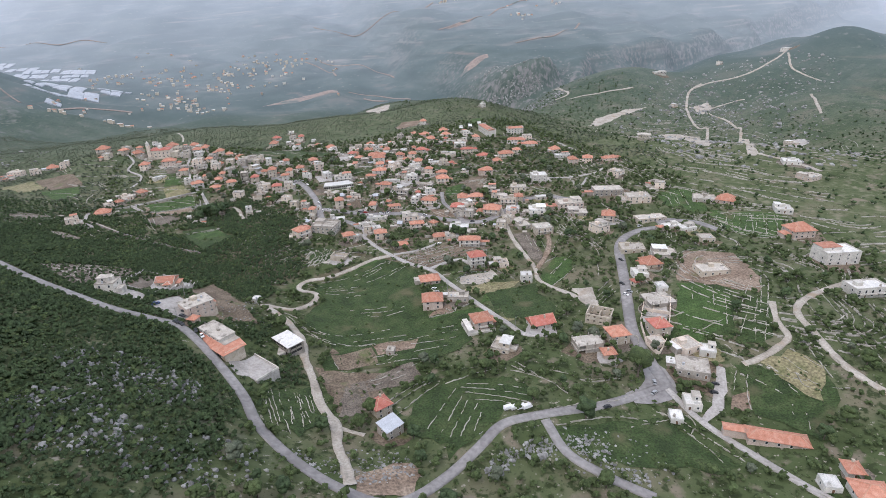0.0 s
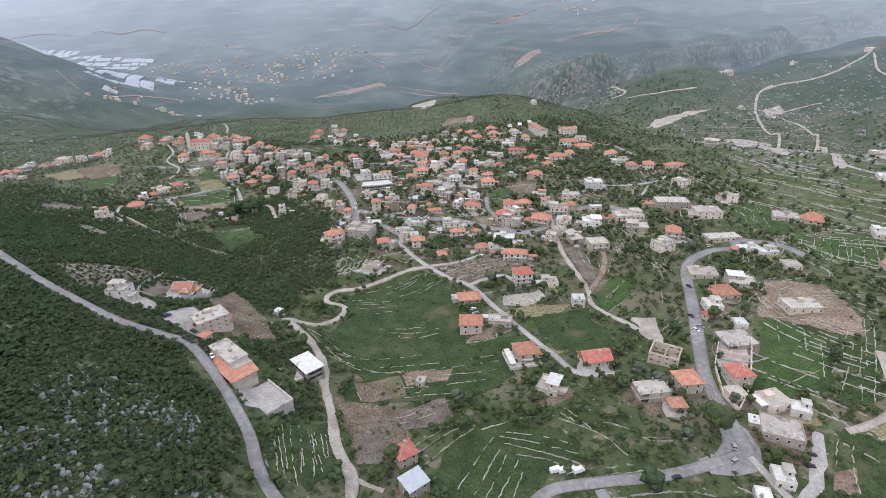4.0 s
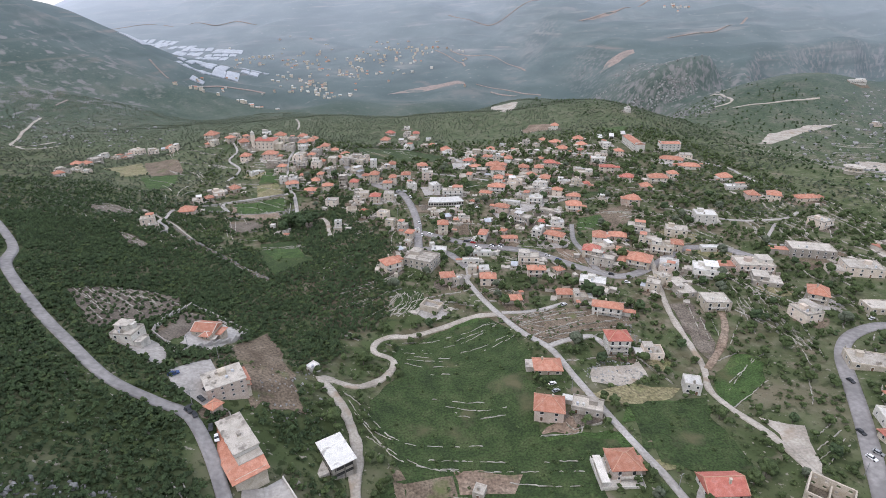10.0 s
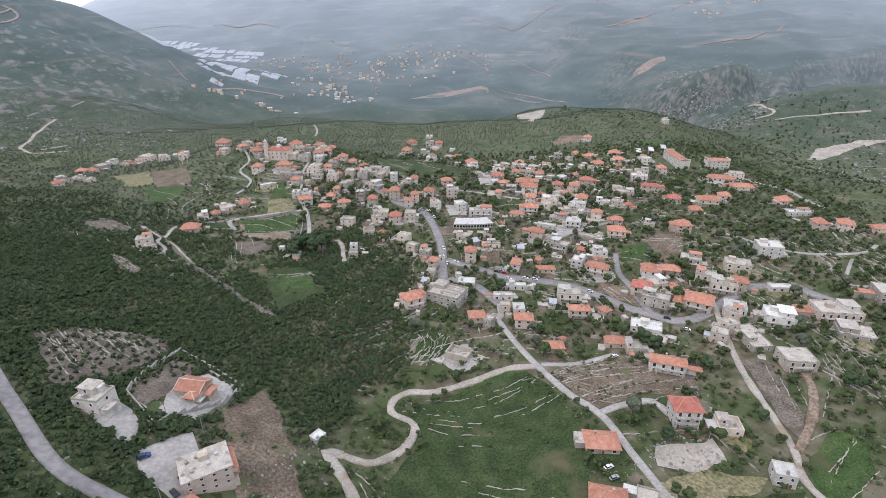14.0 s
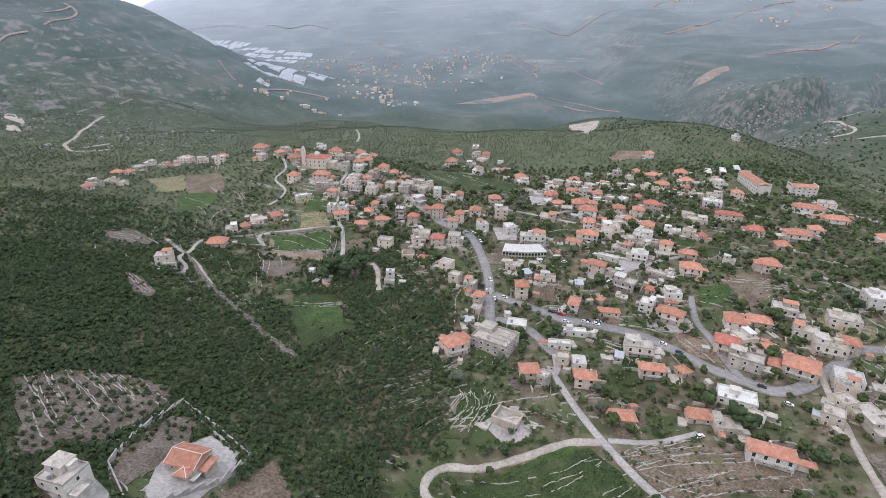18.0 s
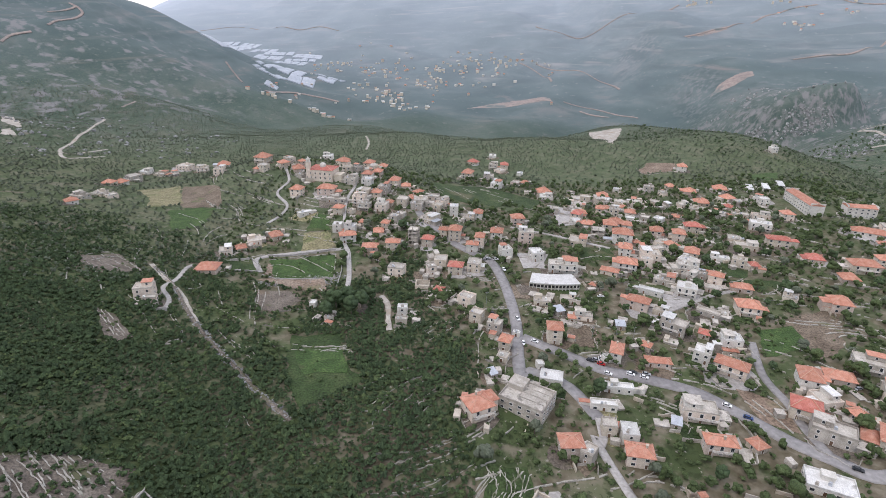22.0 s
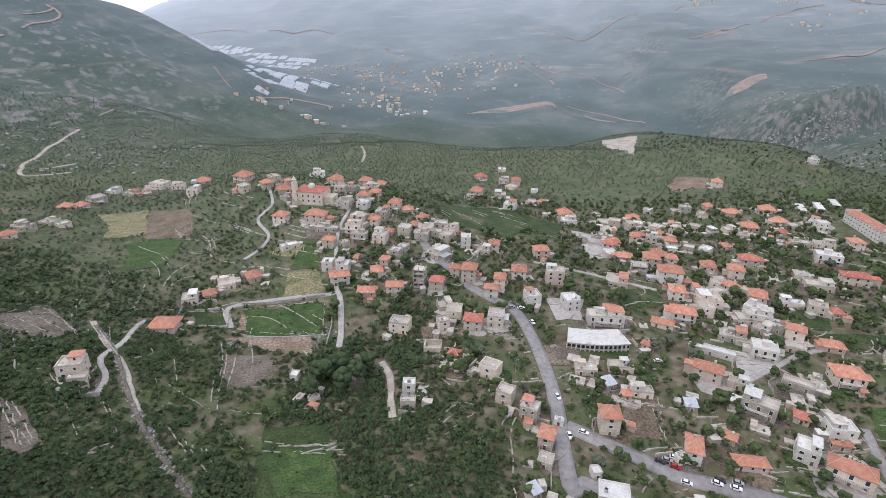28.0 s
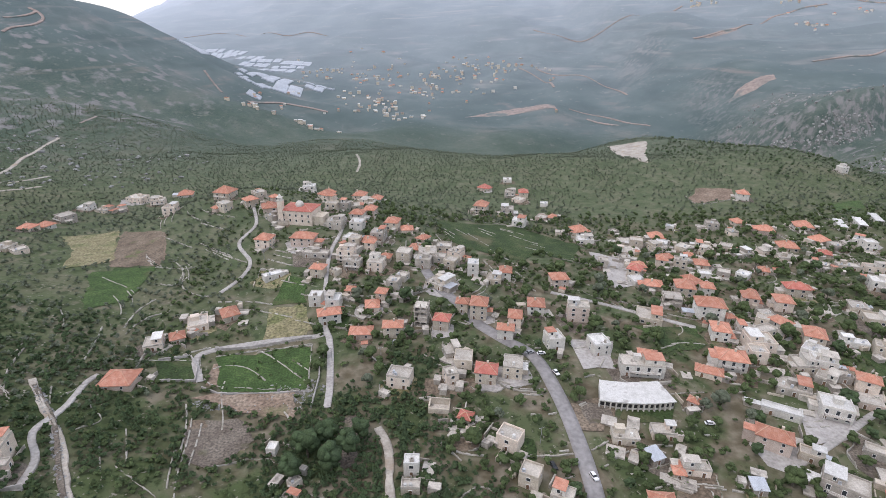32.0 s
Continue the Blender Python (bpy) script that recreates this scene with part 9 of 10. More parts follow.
# ---- low walls, sheds and terraces between the houses ----
def outbuildings(seed):
    """Lean-tos, low walls, water basins and concrete platforms close to the houses, too many to count."""
    rng = random.Random(seed)
    s = Shape()
    for hx, hy, r in HOUSES:
        if not (-160 < hx < 330 and 330 < hy < 720) or r > 14:
            continue
        turn = rng.choice((-20, -8, -30, 10)) * math.pi / 180
        c, q = math.cos(turn), math.sin(turn)
        for _ in range(rng.choice((2, 3, 4, 5))):
            a = rng.uniform(0, 6.2832)
            x, y = hx + (r + rng.uniform(0.5, 4)) * math.cos(a), hy + (r + rng.uniform(0.5, 4)) * math.sin(a)
            if min(np.hypot(_lane_xy[:, 0] - x, _lane_xy[:, 1] - y) - _lane_w) < 2.2:
                continue
            kind = rng.random()
            if kind < 0.4:
                w, d, h, m = rng.uniform(3, 7), rng.uniform(0.25, 0.4), rng.uniform(0.8, 1.8), rng.choice((0, 1, 2))
            elif kind < 0.7:
                w, d, h, m = rng.uniform(2, 4.5), rng.uniform(1.8, 3.2), rng.uniform(1.9, 2.5), rng.choice((0, 1, 1, 2, 2, 3))
            else:
                w, d, h, m = rng.uniform(3, 6.5), rng.uniform(2.5, 5), rng.uniform(0.3, 0.9), rng.choice((1, 1, 2))
            if rng.random() < 0.5:
                w, d = d, w
            z = height(x, y)
            n = len(s.v)
            s.box(-w / 2, w / 2, -d / 2, d / 2, -1.5, h, 0 if m == 3 else m)
            if kind >= 0.4 and m in (1, 3):
                s.box(-w / 2 - 0.15, w / 2 + 0.15, -d / 2 - 0.15, d / 2 + 0.15, h, h + 0.14, m if m == 3 else 2)
            s.v[n:] = [(x + u * c - v * q, y + u * q + v * c, z + e) for u, v, e in s.v[n:]]
    ob = new("outbuildings", s.mesh("outbuildings", M_STONE, M_BLOCK, M_SLAB, M_TILE))
    return tagged(ob, "stone sheds, low walls and concrete platforms between the houses", "outbuildings", kind="stuff")


_lane_xy = np.concatenate([p for p, _ in ROAD_POINTS])
_lane_w = np.concatenate([np.full(len(p), w / 2) for p, w in ROAD_POINTS])
outbuildings(71)

# ---- cars and poles ----
def wheel_mesh():
    s = Shape().tube(0, 0, -0.1, 0.1, 0.32, 0.32, 12)
    s.v = [(a, c, b) for a, b, c in s.v]
    return s.mesh("wheel", M_TYRE)


def car(x, y, turn, paint):
    e = thing("car", x, y, height(x, y) + 0.38, turn, {"white": "parked white car", "silver": "parked silver-grey car", "dark": "parked dark grey car", "red": "parked red car", "blue": "parked blue car"}[paint] + " with dark windows", "car", "cars by the roads")
    e.scale = (0.84, 0.84, 0.84)
    m = CAR_PAINT[paint]

    def body():
        s = Shape()
        prof = [(-2.1, 0.3), (-2.1, 0.75), (-1.9, 0.85), (1.1, 0.9), (1.95, 0.78), (2.1, 0.55), (2.1, 0.3)]
        n = len(prof)
        s.v = [(px, q * 0.85, pz) for q in (-1, 1) for px, pz in prof]
        s.f = [tuple(range(n)), tuple(range(2 * n - 1, n - 1, -1))] + [(k, n + k, n + (k + 1) % n, (k + 1) % n) for k in range(n)]
        s.m = [0] * len(s.f)
        return s.mesh("body_" + paint, m)

    def cabin():
        s = Shape()
        lo, hi = [(-1.8, -0.8), (0.95, -0.8), (0.95, 0.8), (-1.8, 0.8)], [(-1.35, -0.66), (0.3, -0.66), (0.3, 0.66), (-1.35, 0.66)]
        s.v = [(a, b, 0.86) for a, b in lo] + [(a, b, 1.42) for a, b in hi]
        s.f = [(0, 1, 5, 4), (1, 2, 6, 5), (2, 3, 7, 6), (3, 0, 4, 7), (4, 5, 6, 7)]
        s.m = [0] * 5
        return s.mesh("cabin", M_GLASS)

    part("body", shared("car_body_" + paint, body), None, e)
    c = part("cabin", shared("car_cabin", cabin), None, e)
    part("roof", shared("car_roof_" + paint, lambda: Shape().box(-1.36, 0.31, -0.67, 0.67, 1.4, 1.46).mesh("car_roof_" + paint, m)), None, c)
    for wx in (-1.3, 1.3):
        for wy in (-0.78, 0.78):
            part("wheel", shared("wheel", wheel_mesh), None, e, at=pose(wx, wy, 0.32))


def van(x, y, turn):
    e = thing("van", x, y, height(x, y) + 0.38, turn, "parked white van by the roadside", "van", "vans in a row")
    e.scale = (0.84, 0.84, 0.84)
    part("body", Shape().box(-2.4, 1.6, -0.95, 0.95, 0.35, 2.2).box(1.6, 2.4, -0.9, 0.9, 0.35, 1.3), CAR_PAINT["white"], e)
    part("windscreen", Shape().face([(1.6, -0.85, 2.1), (2.2, -0.85, 1.32), (2.2, 0.85, 1.32), (1.6, 0.85, 2.1)]), M_GLASS, e)
    for wx in (-1.5, 1.5):
        for wy in (-0.9, 0.9):
            part("wheel", shared("wheel", wheel_mesh), None, e, at=pose(wx, wy, 0.32))


def utility_pole(x, y):
    e = thing("utility_pole", x, y, height(x, y), 20, "tall grey utility pole with a crossbar", "pole", "poles along the lanes")
    part("pole", Shape().tube(0, 0, -1, 7.0, 0.13, 0.08, 8), M_POLE, e)
    part("crossbar", Shape().box(-0.9, 0.9, -0.06, 0.06, 6.4, 6.52), M_POLE, e)
    for k in (-0.8, 0, 0.8):
        part("insulator", Shape().tube(k, 0, 6.52, 6.7, 0.05, 0.05, 6), M_FRAME, e)


car(146.7, 149.5, 60, "silver")
car(142.4, 144.2, 20, "silver")
car(171.2, 139.6, -20, "dark")
car(167.3, 136.1, -20, "dark")
car(115.5, 140.4, 0, "dark")
car(-60.6, 252.5, 30, "blue")
car(-48.7, 247.3, -40, "dark")
car(-49.0, 242.5, -40, "dark")
car(-50.8, 236.1, -50, "dark")
car(-48.8, 234.8, -50, "dark")
car(-43.0, 231.2, -75, "dark")
car(-40.4, 227.7, -70, "white")
car(-35.8, 219.1, -70, "silver")
car(-33.6, 215.8, -70, "dark")
car(-61.0, 252.4, 30, "blue")
car(-51.1, 237.1, 60, "dark")
car(177.3, 211.7, -70, "white")
car(201.9, 249.3, -85, "dark")
car(183.0, 222.7, -80, "dark")
car(180.8, 213.0, -60, "silver")
car(247.3, 289.7, 20, "white")
car(35.9, 439.9, -70, "white")
car(66.0, 413.2, -25, "dark")
car(70.4, 411.3, -25, "red")
car(72.0, 405.4, -25, "white")
car(81.8, 405.7, -25, "white")
car(87.0, 404.0, -25, "white")
car(32.1, 487.9, -70, "white")
car(23.5, 500.4, 20, "silver")
car(28.1, 499.9, 10, "white")
car(81.8, 464.1, 0, "white")
car(24.0, 443.3, -70, "dark")
car(82.8, 262.2, 20, "silver")
car(82.5, 266.7, 20, "white")
car(68.7, 413.9, -20, "silver")
car(71.7, 415.1, -20, "white")
car(83.1, 406.8, -20, "dark")
car(88.5, 406.0, -20, "silver")
car(114.8, 388.3, -30, "white")
car(119.8, 381.5, -30, "blue")
car(106.8, 328.1, 20, "white")
car(148.8, 345.3, -30, "white")
car(171.8, 398.5, 20, "silver")
car(178.2, 399.3, 20, "dark")
car(-31.5, 508.0, 80, "blue")
car(-33.4, 508.0, 80, "silver")
car(-33.1, 513.4, 10, "white")
car(37.1, 420.9, -80, "white")
car(144.0, 356.3, -30, "dark")
car(42.4, 423.0, -30, "white")
van(76.2, 151.5, 5)
van(78.8, 150.6, 5)
van(81.2, 149.9, 5)
van(83.5, 149.2, 5)
utility_pole(-50.6, 267.8)
utility_pole(-62.2, 270.8)
utility_pole(-50.6, 238.9)
utility_pole(46.0, 423.1)
utility_pole(89.2, 429.6)
utility_pole(69.9, 428.9)
utility_pole(21.2, 452.9)
utility_pole(82.2, 432.8)
utility_pole(251.6, 271.5)
utility_pole(169.1, 205.4)
utility_pole(89.4, 262.0)
utility_pole(109.1, 210.9)
utility_pole(58.7, 138.6)
utility_pole(81.2, 138.9)
utility_pole(-37.5, 495.8)
utility_pole(-113.3, 579.2)
utility_pole(-57.9, 496.4)


# ---- trees and scrub ----
ICO_V, ICO_F = [], []
_bm = bmesh.new()
bmesh.ops.create_icosphere(_bm, subdivisions=1, radius=1)
ICO_V = np.array([v.co[:] for v in _bm.verts])
ICO_F = np.array([[v.index for v in f.verts] for f in _bm.faces])
_bm.free()
OCT_V = np.array([(1, 0, 0), (0, 1, 0), (-1, 0, 0), (0, -1, 0), (0, 0, 1), (0, 0, -1)], float)
OCT_F = np.array([(0, 1, 4), (1, 2, 4), (2, 3, 4), (3, 0, 4), (1, 0, 5), (2, 1, 5), (3, 2, 5), (0, 3, 5)])


def clump_crown(rng, clumps, base_v, base_f, squash=0.8):
    """A crown of radius 1 made of uneven leaf clumps round a middle, with gaps."""
    co, fa, n = [], [], 0
    for k in range(clumps):
        a, b = rng.uniform(0, 6.28), rng.uniform(-0.3, 1.0)
        r = rng.uniform(0.35, 0.75) if k else 0.0
        c = np.array([math.cos(a) * r * math.sqrt(1 - max(b, 0) ** 2 * 0.6), math.sin(a) * r * math.sqrt(1 - max(b, 0) ** 2 * 0.6), b * 0.65 * squash])
        size = rng.uniform(0.26, 0.5) if k else 0.55
        co.append(base_v * size * rng.uniform(0.7, 1.35, base_v.shape[0])[:, None] * [1, 1, squash] + c)
        fa.append(base_f + n)
        n += len(base_v)
    return np.concatenate(co), np.concatenate(fa)


def mass(name, places, sizes, crowns, material, label, seed):
    """Many crowns joined into one mesh: woods that nobody could count."""
    rng = np.random.RandomState(seed)
    cos, fas, n = [], [], 0
    pick = rng.randint(0, len(crowns), len(places))
    turn = rng.uniform(0, 6.28, len(places))
    for k, (cv, cf) in enumerate(crowns):
        sel = np.where(pick == k)[0]
        if not len(sel):
            continue
        c, s = np.cos(turn[sel]), np.sin(turn[sel])
        x = cv[None, :, 0] * c[:, None] - cv[None, :, 1] * s[:, None]
        y = cv[None, :, 0] * s[:, None] + cv[None, :, 1] * c[:, None]
        z = np.repeat(cv[None, :, 2], len(sel), 0)
        v = np.stack([x, y, z * rng.uniform(0.8, 1.25, len(sel))[:, None]], -1) * sizes[sel][:, None, None] + places[sel][:, None, :]
        cos.append(v.reshape(-1, 3))
        fas.append((cf[None] + (np.arange(len(sel)) * len(cv))[:, None, None] + n).reshape(-1, 3))
        n += len(sel) * len(cv)
    ob = new(name, mesh_of(name, np.concatenate(cos), np.concatenate(fas), material))
    return tagged(ob, label, "woods", kind="stuff")


_road_xy = np.concatenate([p for p, _ in ROAD_POINTS])
_road_w = np.concatenate([np.full(len(p), w / 2) for p, w in ROAD_POINTS])
_house = np.array(HOUSES)


def free(x, y, room=1.5, fields=True):
    """Which places lie clear of houses, roads and fields."""
    ok = np.ones(len(x), bool)
    for lo in range(0, len(x), 4000):
        s = slice(lo, lo + 4000)
        d = np.hypot(x[s, None] - _house[None, :, 0], y[s, None] - _house[None, :, 1]) - _house[None, :, 2]
        ok[s] &= d.min(1) > room * 0.4 - 1.0
        d = np.hypot(x[s, None] - _road_xy[None, :, 0], y[s, None] - _road_xy[None, :, 1]) - _road_w[None]
        ok[s] &= d.min(1) > room
    if fields:
        for poly, _ in FIELDS:
            ok &= ~inside(poly, x, y)
    return ok


def blob(x, y, shapes):
    """The highest weight of soft ellipses: x, y, half width, half depth, turn, weight."""
    out = 0 * x
    for ex, ey, rx, ry, turn, weight in shapes:
        c, s = math.cos(math.radians(turn)), math.sin(math.radians(turn))
        u, v = ((x - ex) * c + (y - ey) * s) / rx, (-(x - ex) * s + (y - ey) * c) / ry
        out = np.maximum(out, weight * (1 - step(0.85, 1.15, np.hypot(u, v))))
    return out


OAK = [(-150, 190, 125, 135, 0, 1.0), (-110, 335, 75, 62, -20, 1.0), (-195, 350, 85, 85, 0, 1.0), (-50, 345, 55, 62, -30, 1.0), (-105, 395, 32, 30, 0, 0.75), (-5, 345, 20, 30, 0, 0.9), (-35, 300, 28, 26, 0, 0.9),
       (-12, 395, 30, 30, 0, 0.9), (-45, 445, 26, 34, 0, 0.95), (-22, 470, 16, 30, 0, 0.7), (-22, 245, 10, 38, 30, 0.8), (-5, 195, 10, 22, 0, 0.75), (-150, 440, 45, 40, 0, 0.6), (-95, 455, 38, 22, 0, 0.35), (-25, 425, 34, 26, 0, 0.6), (-190, 460, 60, 50, 0, 0.55), (-230, 480, 70, 50, 0, 0.3), (-160, 490, 50, 35, 0, 0.25)]
OLIVE = [(-150, 560, 30, 52, 15, 0.95), (-330, 640, 200, 170, 0, 0.75), (-60, 930, 330, 260, 0, 0.85), (-480, 900, 280, 260, 0, 0.7), (300, 820, 190, 160, 0, 0.8), (290, 480, 42, 70, 0, 0.9), (340, 570, 70, 60, 0, 0.85),
         (-10, 690, 120, 60, 0, 0.7), (330, 440, 50, 60, 0, 0.7), (200, 900, 250, 160, 0, 0.8), (-130, 700, 90, 60, 0, 0.75), (-200, 500, 80, 70, 0, 0.8)]
SCRUB = [(560, 560, 300, 320, 0, 0.55), (480, 900, 260, 200, 0, 0.6), (380, 260, 160, 150, 0, 0.35)]


def scatter(x0, x1, y0, y1, gap, seed):
    rng = np.random.RandomState(seed)
    gx, gy = np.meshgrid(np.arange(x0, x1, gap), np.arange(y0, y1, gap))
    x, y = gx.ravel(), gy.ravel()
    return x + rng.uniform(-0.5, 0.5, len(x)) * gap, y + rng.uniform(-0.5, 0.5, len(x)) * gap, rng


def placed(x, y, lift):
    return np.stack([x, y, ground(x, y) + lift], -1)


_rng = np.random.RandomState(11)
CROWNS_NEAR = [clump_crown(_rng, 5, OCT_V, OCT_F, 0.9) for _ in range(9)]
CROWNS_MID = [clump_crown(_rng, 4, OCT_V, OCT_F) for _ in range(8)]
CROWNS_FULL = [clump_crown(_rng, 8, ICO_V, ICO_F, 0.95) for _ in range(6)]
CROWNS_FAR = [clump_crown(_rng, 2, OCT_V, OCT_F) for _ in range(5)]

# Oak woods on the slope and in the ravine.
x, y, rng = scatter(-300, 40, 60, 540, 1.75, 1)
keep = (rng.uniform(0, 1, len(x)) < blob(x, y, OAK) * (0.97 + 0.15 * ripple(x, y, 25, 9))) & free(x, y, 1.2)
x, y = x[keep], y[keep]
size = rng.uniform(0.8, 1.7, len(x)) * (1 + 0.2 * ripple(x, y, 40, 8))
mass("oak_woods", placed(x, y, 0.6 * size), size, CROWNS_NEAR, M_LEAF, "dense dark green oak scrub covering the slope", 2)

# Olive groves and scrub on the plateau.
x, y, rng = scatter(-760, 560, 420, 1180, 3.9, 3)
keep = (rng.uniform(0, 1, len(x)) < blob(x, y, OLIVE) * (0.75 + 0.3 * ripple(x, y, 70, 7))) & free(x, y, 1.2)
x, y = x[keep], y[keep]
size = rng.uniform(0.9, 1.9, len(x))
near = y < 720
mass("olive_groves", placed(x[near], y[near], 0.7 * size[near]), size[near], CROWNS_MID, M_OLIVE, "grey-green olive trees spread over the plateau", 4)
mass("far_olive_groves", placed(x[~near], y[~near], 0.7 * size[~near]), size[~near], CROWNS_FAR, M_OLIVE, "grey-green olive trees far on the plateau", 5)

# Low scrub on the hills.
x, y, rng = scatter(-1200, 950, 120, 1650, 8.5, 6)
keep = (rng.uniform(0, 1, len(x)) < blob(x, y, SCRUB) * (0.7 + 0.45 * ripple(x, y, 90, 4))) & free(x, y, 1.5)
x, y = x[keep], y[keep]
size = rng.uniform(1.2, 3.4, len(x))
mass("hill_scrub", placed(x, y, 0.4 * size), size, CROWNS_FAR, M_LEAF, "dark green scrub scattered over the hillside", 7)

# Bushes and small trees in gardens, on banks and between terraces.
x, y, rng = scatter(-150, 345, 65, 690, 3.1, 8)
keep = (rng.uniform(0, 1, len(x)) < 0.42 * (0.9 + 0.9 * ripple(x, y, 40, 14))) & free(x, y, 1.0)
x, y = x[keep], y[keep]
size = rng.uniform(0.7, 2.1, len(x))
mass("garden_bushes", placed(x, y, 0.5 * size), size, CROWNS_MID, M_GARDEN, "green bushes in gardens and on terrace banks", 9)

# Loose bushes on the meadows and young trees in the orchard.
x, y, rng = scatter(-140, 300, 80, 520, 3.2, 15)
in_field = np.zeros(len(x), bool)
for poly, material in FIELDS:
    if material in (M_GRASS, M_CROP, M_EARTH):
        in_field |= inside(poly, x, y)
keep = in_field & (rng.uniform(0, 1, len(x)) < 0.13 + 0.24 * ripple(x, y, 30, 16)) & free(x, y, 0.8, fields=False)
x, y = x[keep], y[keep]
size = rng.uniform(0.4, 1.3, len(x))
mass("meadow_bushes", placed(x, y, 0.5 * size), size, CROWNS_MID, M_GARDEN, "small green bushes on the meadows", 17)
x, y, rng = scatter(-160, -60, 270, 360, 3.2, 18)
keep = np.zeros(len(x), bool)
for poly, material in FIELDS:
    if material == M_DIRT:
        keep |= inside(poly, x, y)
keep &= free(x, y, 0.8, fields=False)
x, y = x[keep], y[keep]
size = rng.uniform(0.7, 1.15, len(x))
mass("orchard_trees", placed(x, y, 0.6 * size), size, CROWNS_FULL, M_LEAF, "young olive trees in rows on dry soil", 19)


def tree_meshes(seed, material):
    rng = np.random.RandomState(seed)
    co, fa = clump_crown(rng, 26, ICO_V, ICO_F, 0.95)
    crown = mesh_of("crown", co * 2.6 + [0, 0, 3.9], fa, material, True)
    s = Shape().tube(0, 0, -0.6, 2.2, 0.26, 0.17, 7)
    for k in range(4):
        a = 1.57 * k + rng.uniform(0, 1)
        s.beam((0, 0, 1.6), (1.1 * math.cos(a), 1.1 * math.sin(a), 3.6), 0.08)
    return crown, s.mesh("trunk", M_BARK)


TREE_KINDS = [(tree_meshes(20, M_GARDEN), "broad green garden tree with a rounded open crown"), (tree_meshes(21, M_LEAF), "dark green oak with a dense crown"), (tree_meshes(22, M_GARDEN), "fresh green fruit tree beside the houses"), (tree_meshes(23, M_OLIVE), "grey-green olive tree with a loose crown")]


def tree(x, y, size, kind):
    (crown, trunk), label = TREE_KINDS[kind]
    e = thing("tree", x, y, height(x, y), (x * 37 + y * 11) % 360, label, "tree", "trees between the houses")
    e.scale = (size, size, size)
    part("trunk", trunk, None, e)
    part("crown", crown, None, e)


x, y, rng = scatter(-60, 270, 100, 620, 10.2, 12)
keep = (rng.uniform(0, 1, len(x)) < 0.36 + 0.3 * ripple(x, y, 60, 13)) & free(x, y, 1.6) & (blob(x, y, OAK) < 0.3)
for tx, ty in list(zip(x[keep], y[keep]))[::1]:
    tree(float(tx), float(ty), rng.uniform(0.6, 1.25), rng.randint(0, 4))
tree(142, 155, 2.3, 0)
tree(103, 137, 1.5, 1)
for tx, ty, ts in ((-55, 447, 1.7), (-50, 452, 1.5), (-46, 441, 1.6), (-58, 438, 1.4), (-42, 448, 1.5), (-39, 455, 1.3), (122, 335, 1.5), (126, 331, 1.3)):
    tree(tx, ty, ts, 1)

# Small trees in rows and groups among the houses, too many to count.
x, y, rng = scatter(-70, 340, 90, 700, 5.0, 41)
keep = (rng.uniform(0, 1, len(x)) < 0.42 + 0.3 * ripple(x, y, 45, 42)) & free(x, y, 0.9) & (blob(x, y, OAK) < 0.3)
x, y = x[keep], y[keep]
size = rng.uniform(1.1, 2.5, len(x))
mass("village_trees", placed(x, y, 0.9 * size), size, CROWNS_FULL, M_GARDEN, "green fruit trees and shade trees crowding between the houses", 43)

# Brambles along the terrace walls.
x, y = np.concatenate(WALL_POINTS).T
rng = np.random.RandomState(44)
keep = rng.uniform(0, 1, len(x)) < 0.2
x, y = x[keep] + rng.normal(0, 0.7, keep.sum()), y[keep] + rng.normal(0, 0.7, keep.sum())
ok = free(x, y, 0.4, fields=False)
x, y = x[ok], y[ok]
size = rng.uniform(0.35, 1.1, len(x))
mass("wall_brambles", placed(x, y, 0.45 * size), size, CROWNS_MID, M_GARDEN, "brambles and weeds growing along the terrace walls", 45)

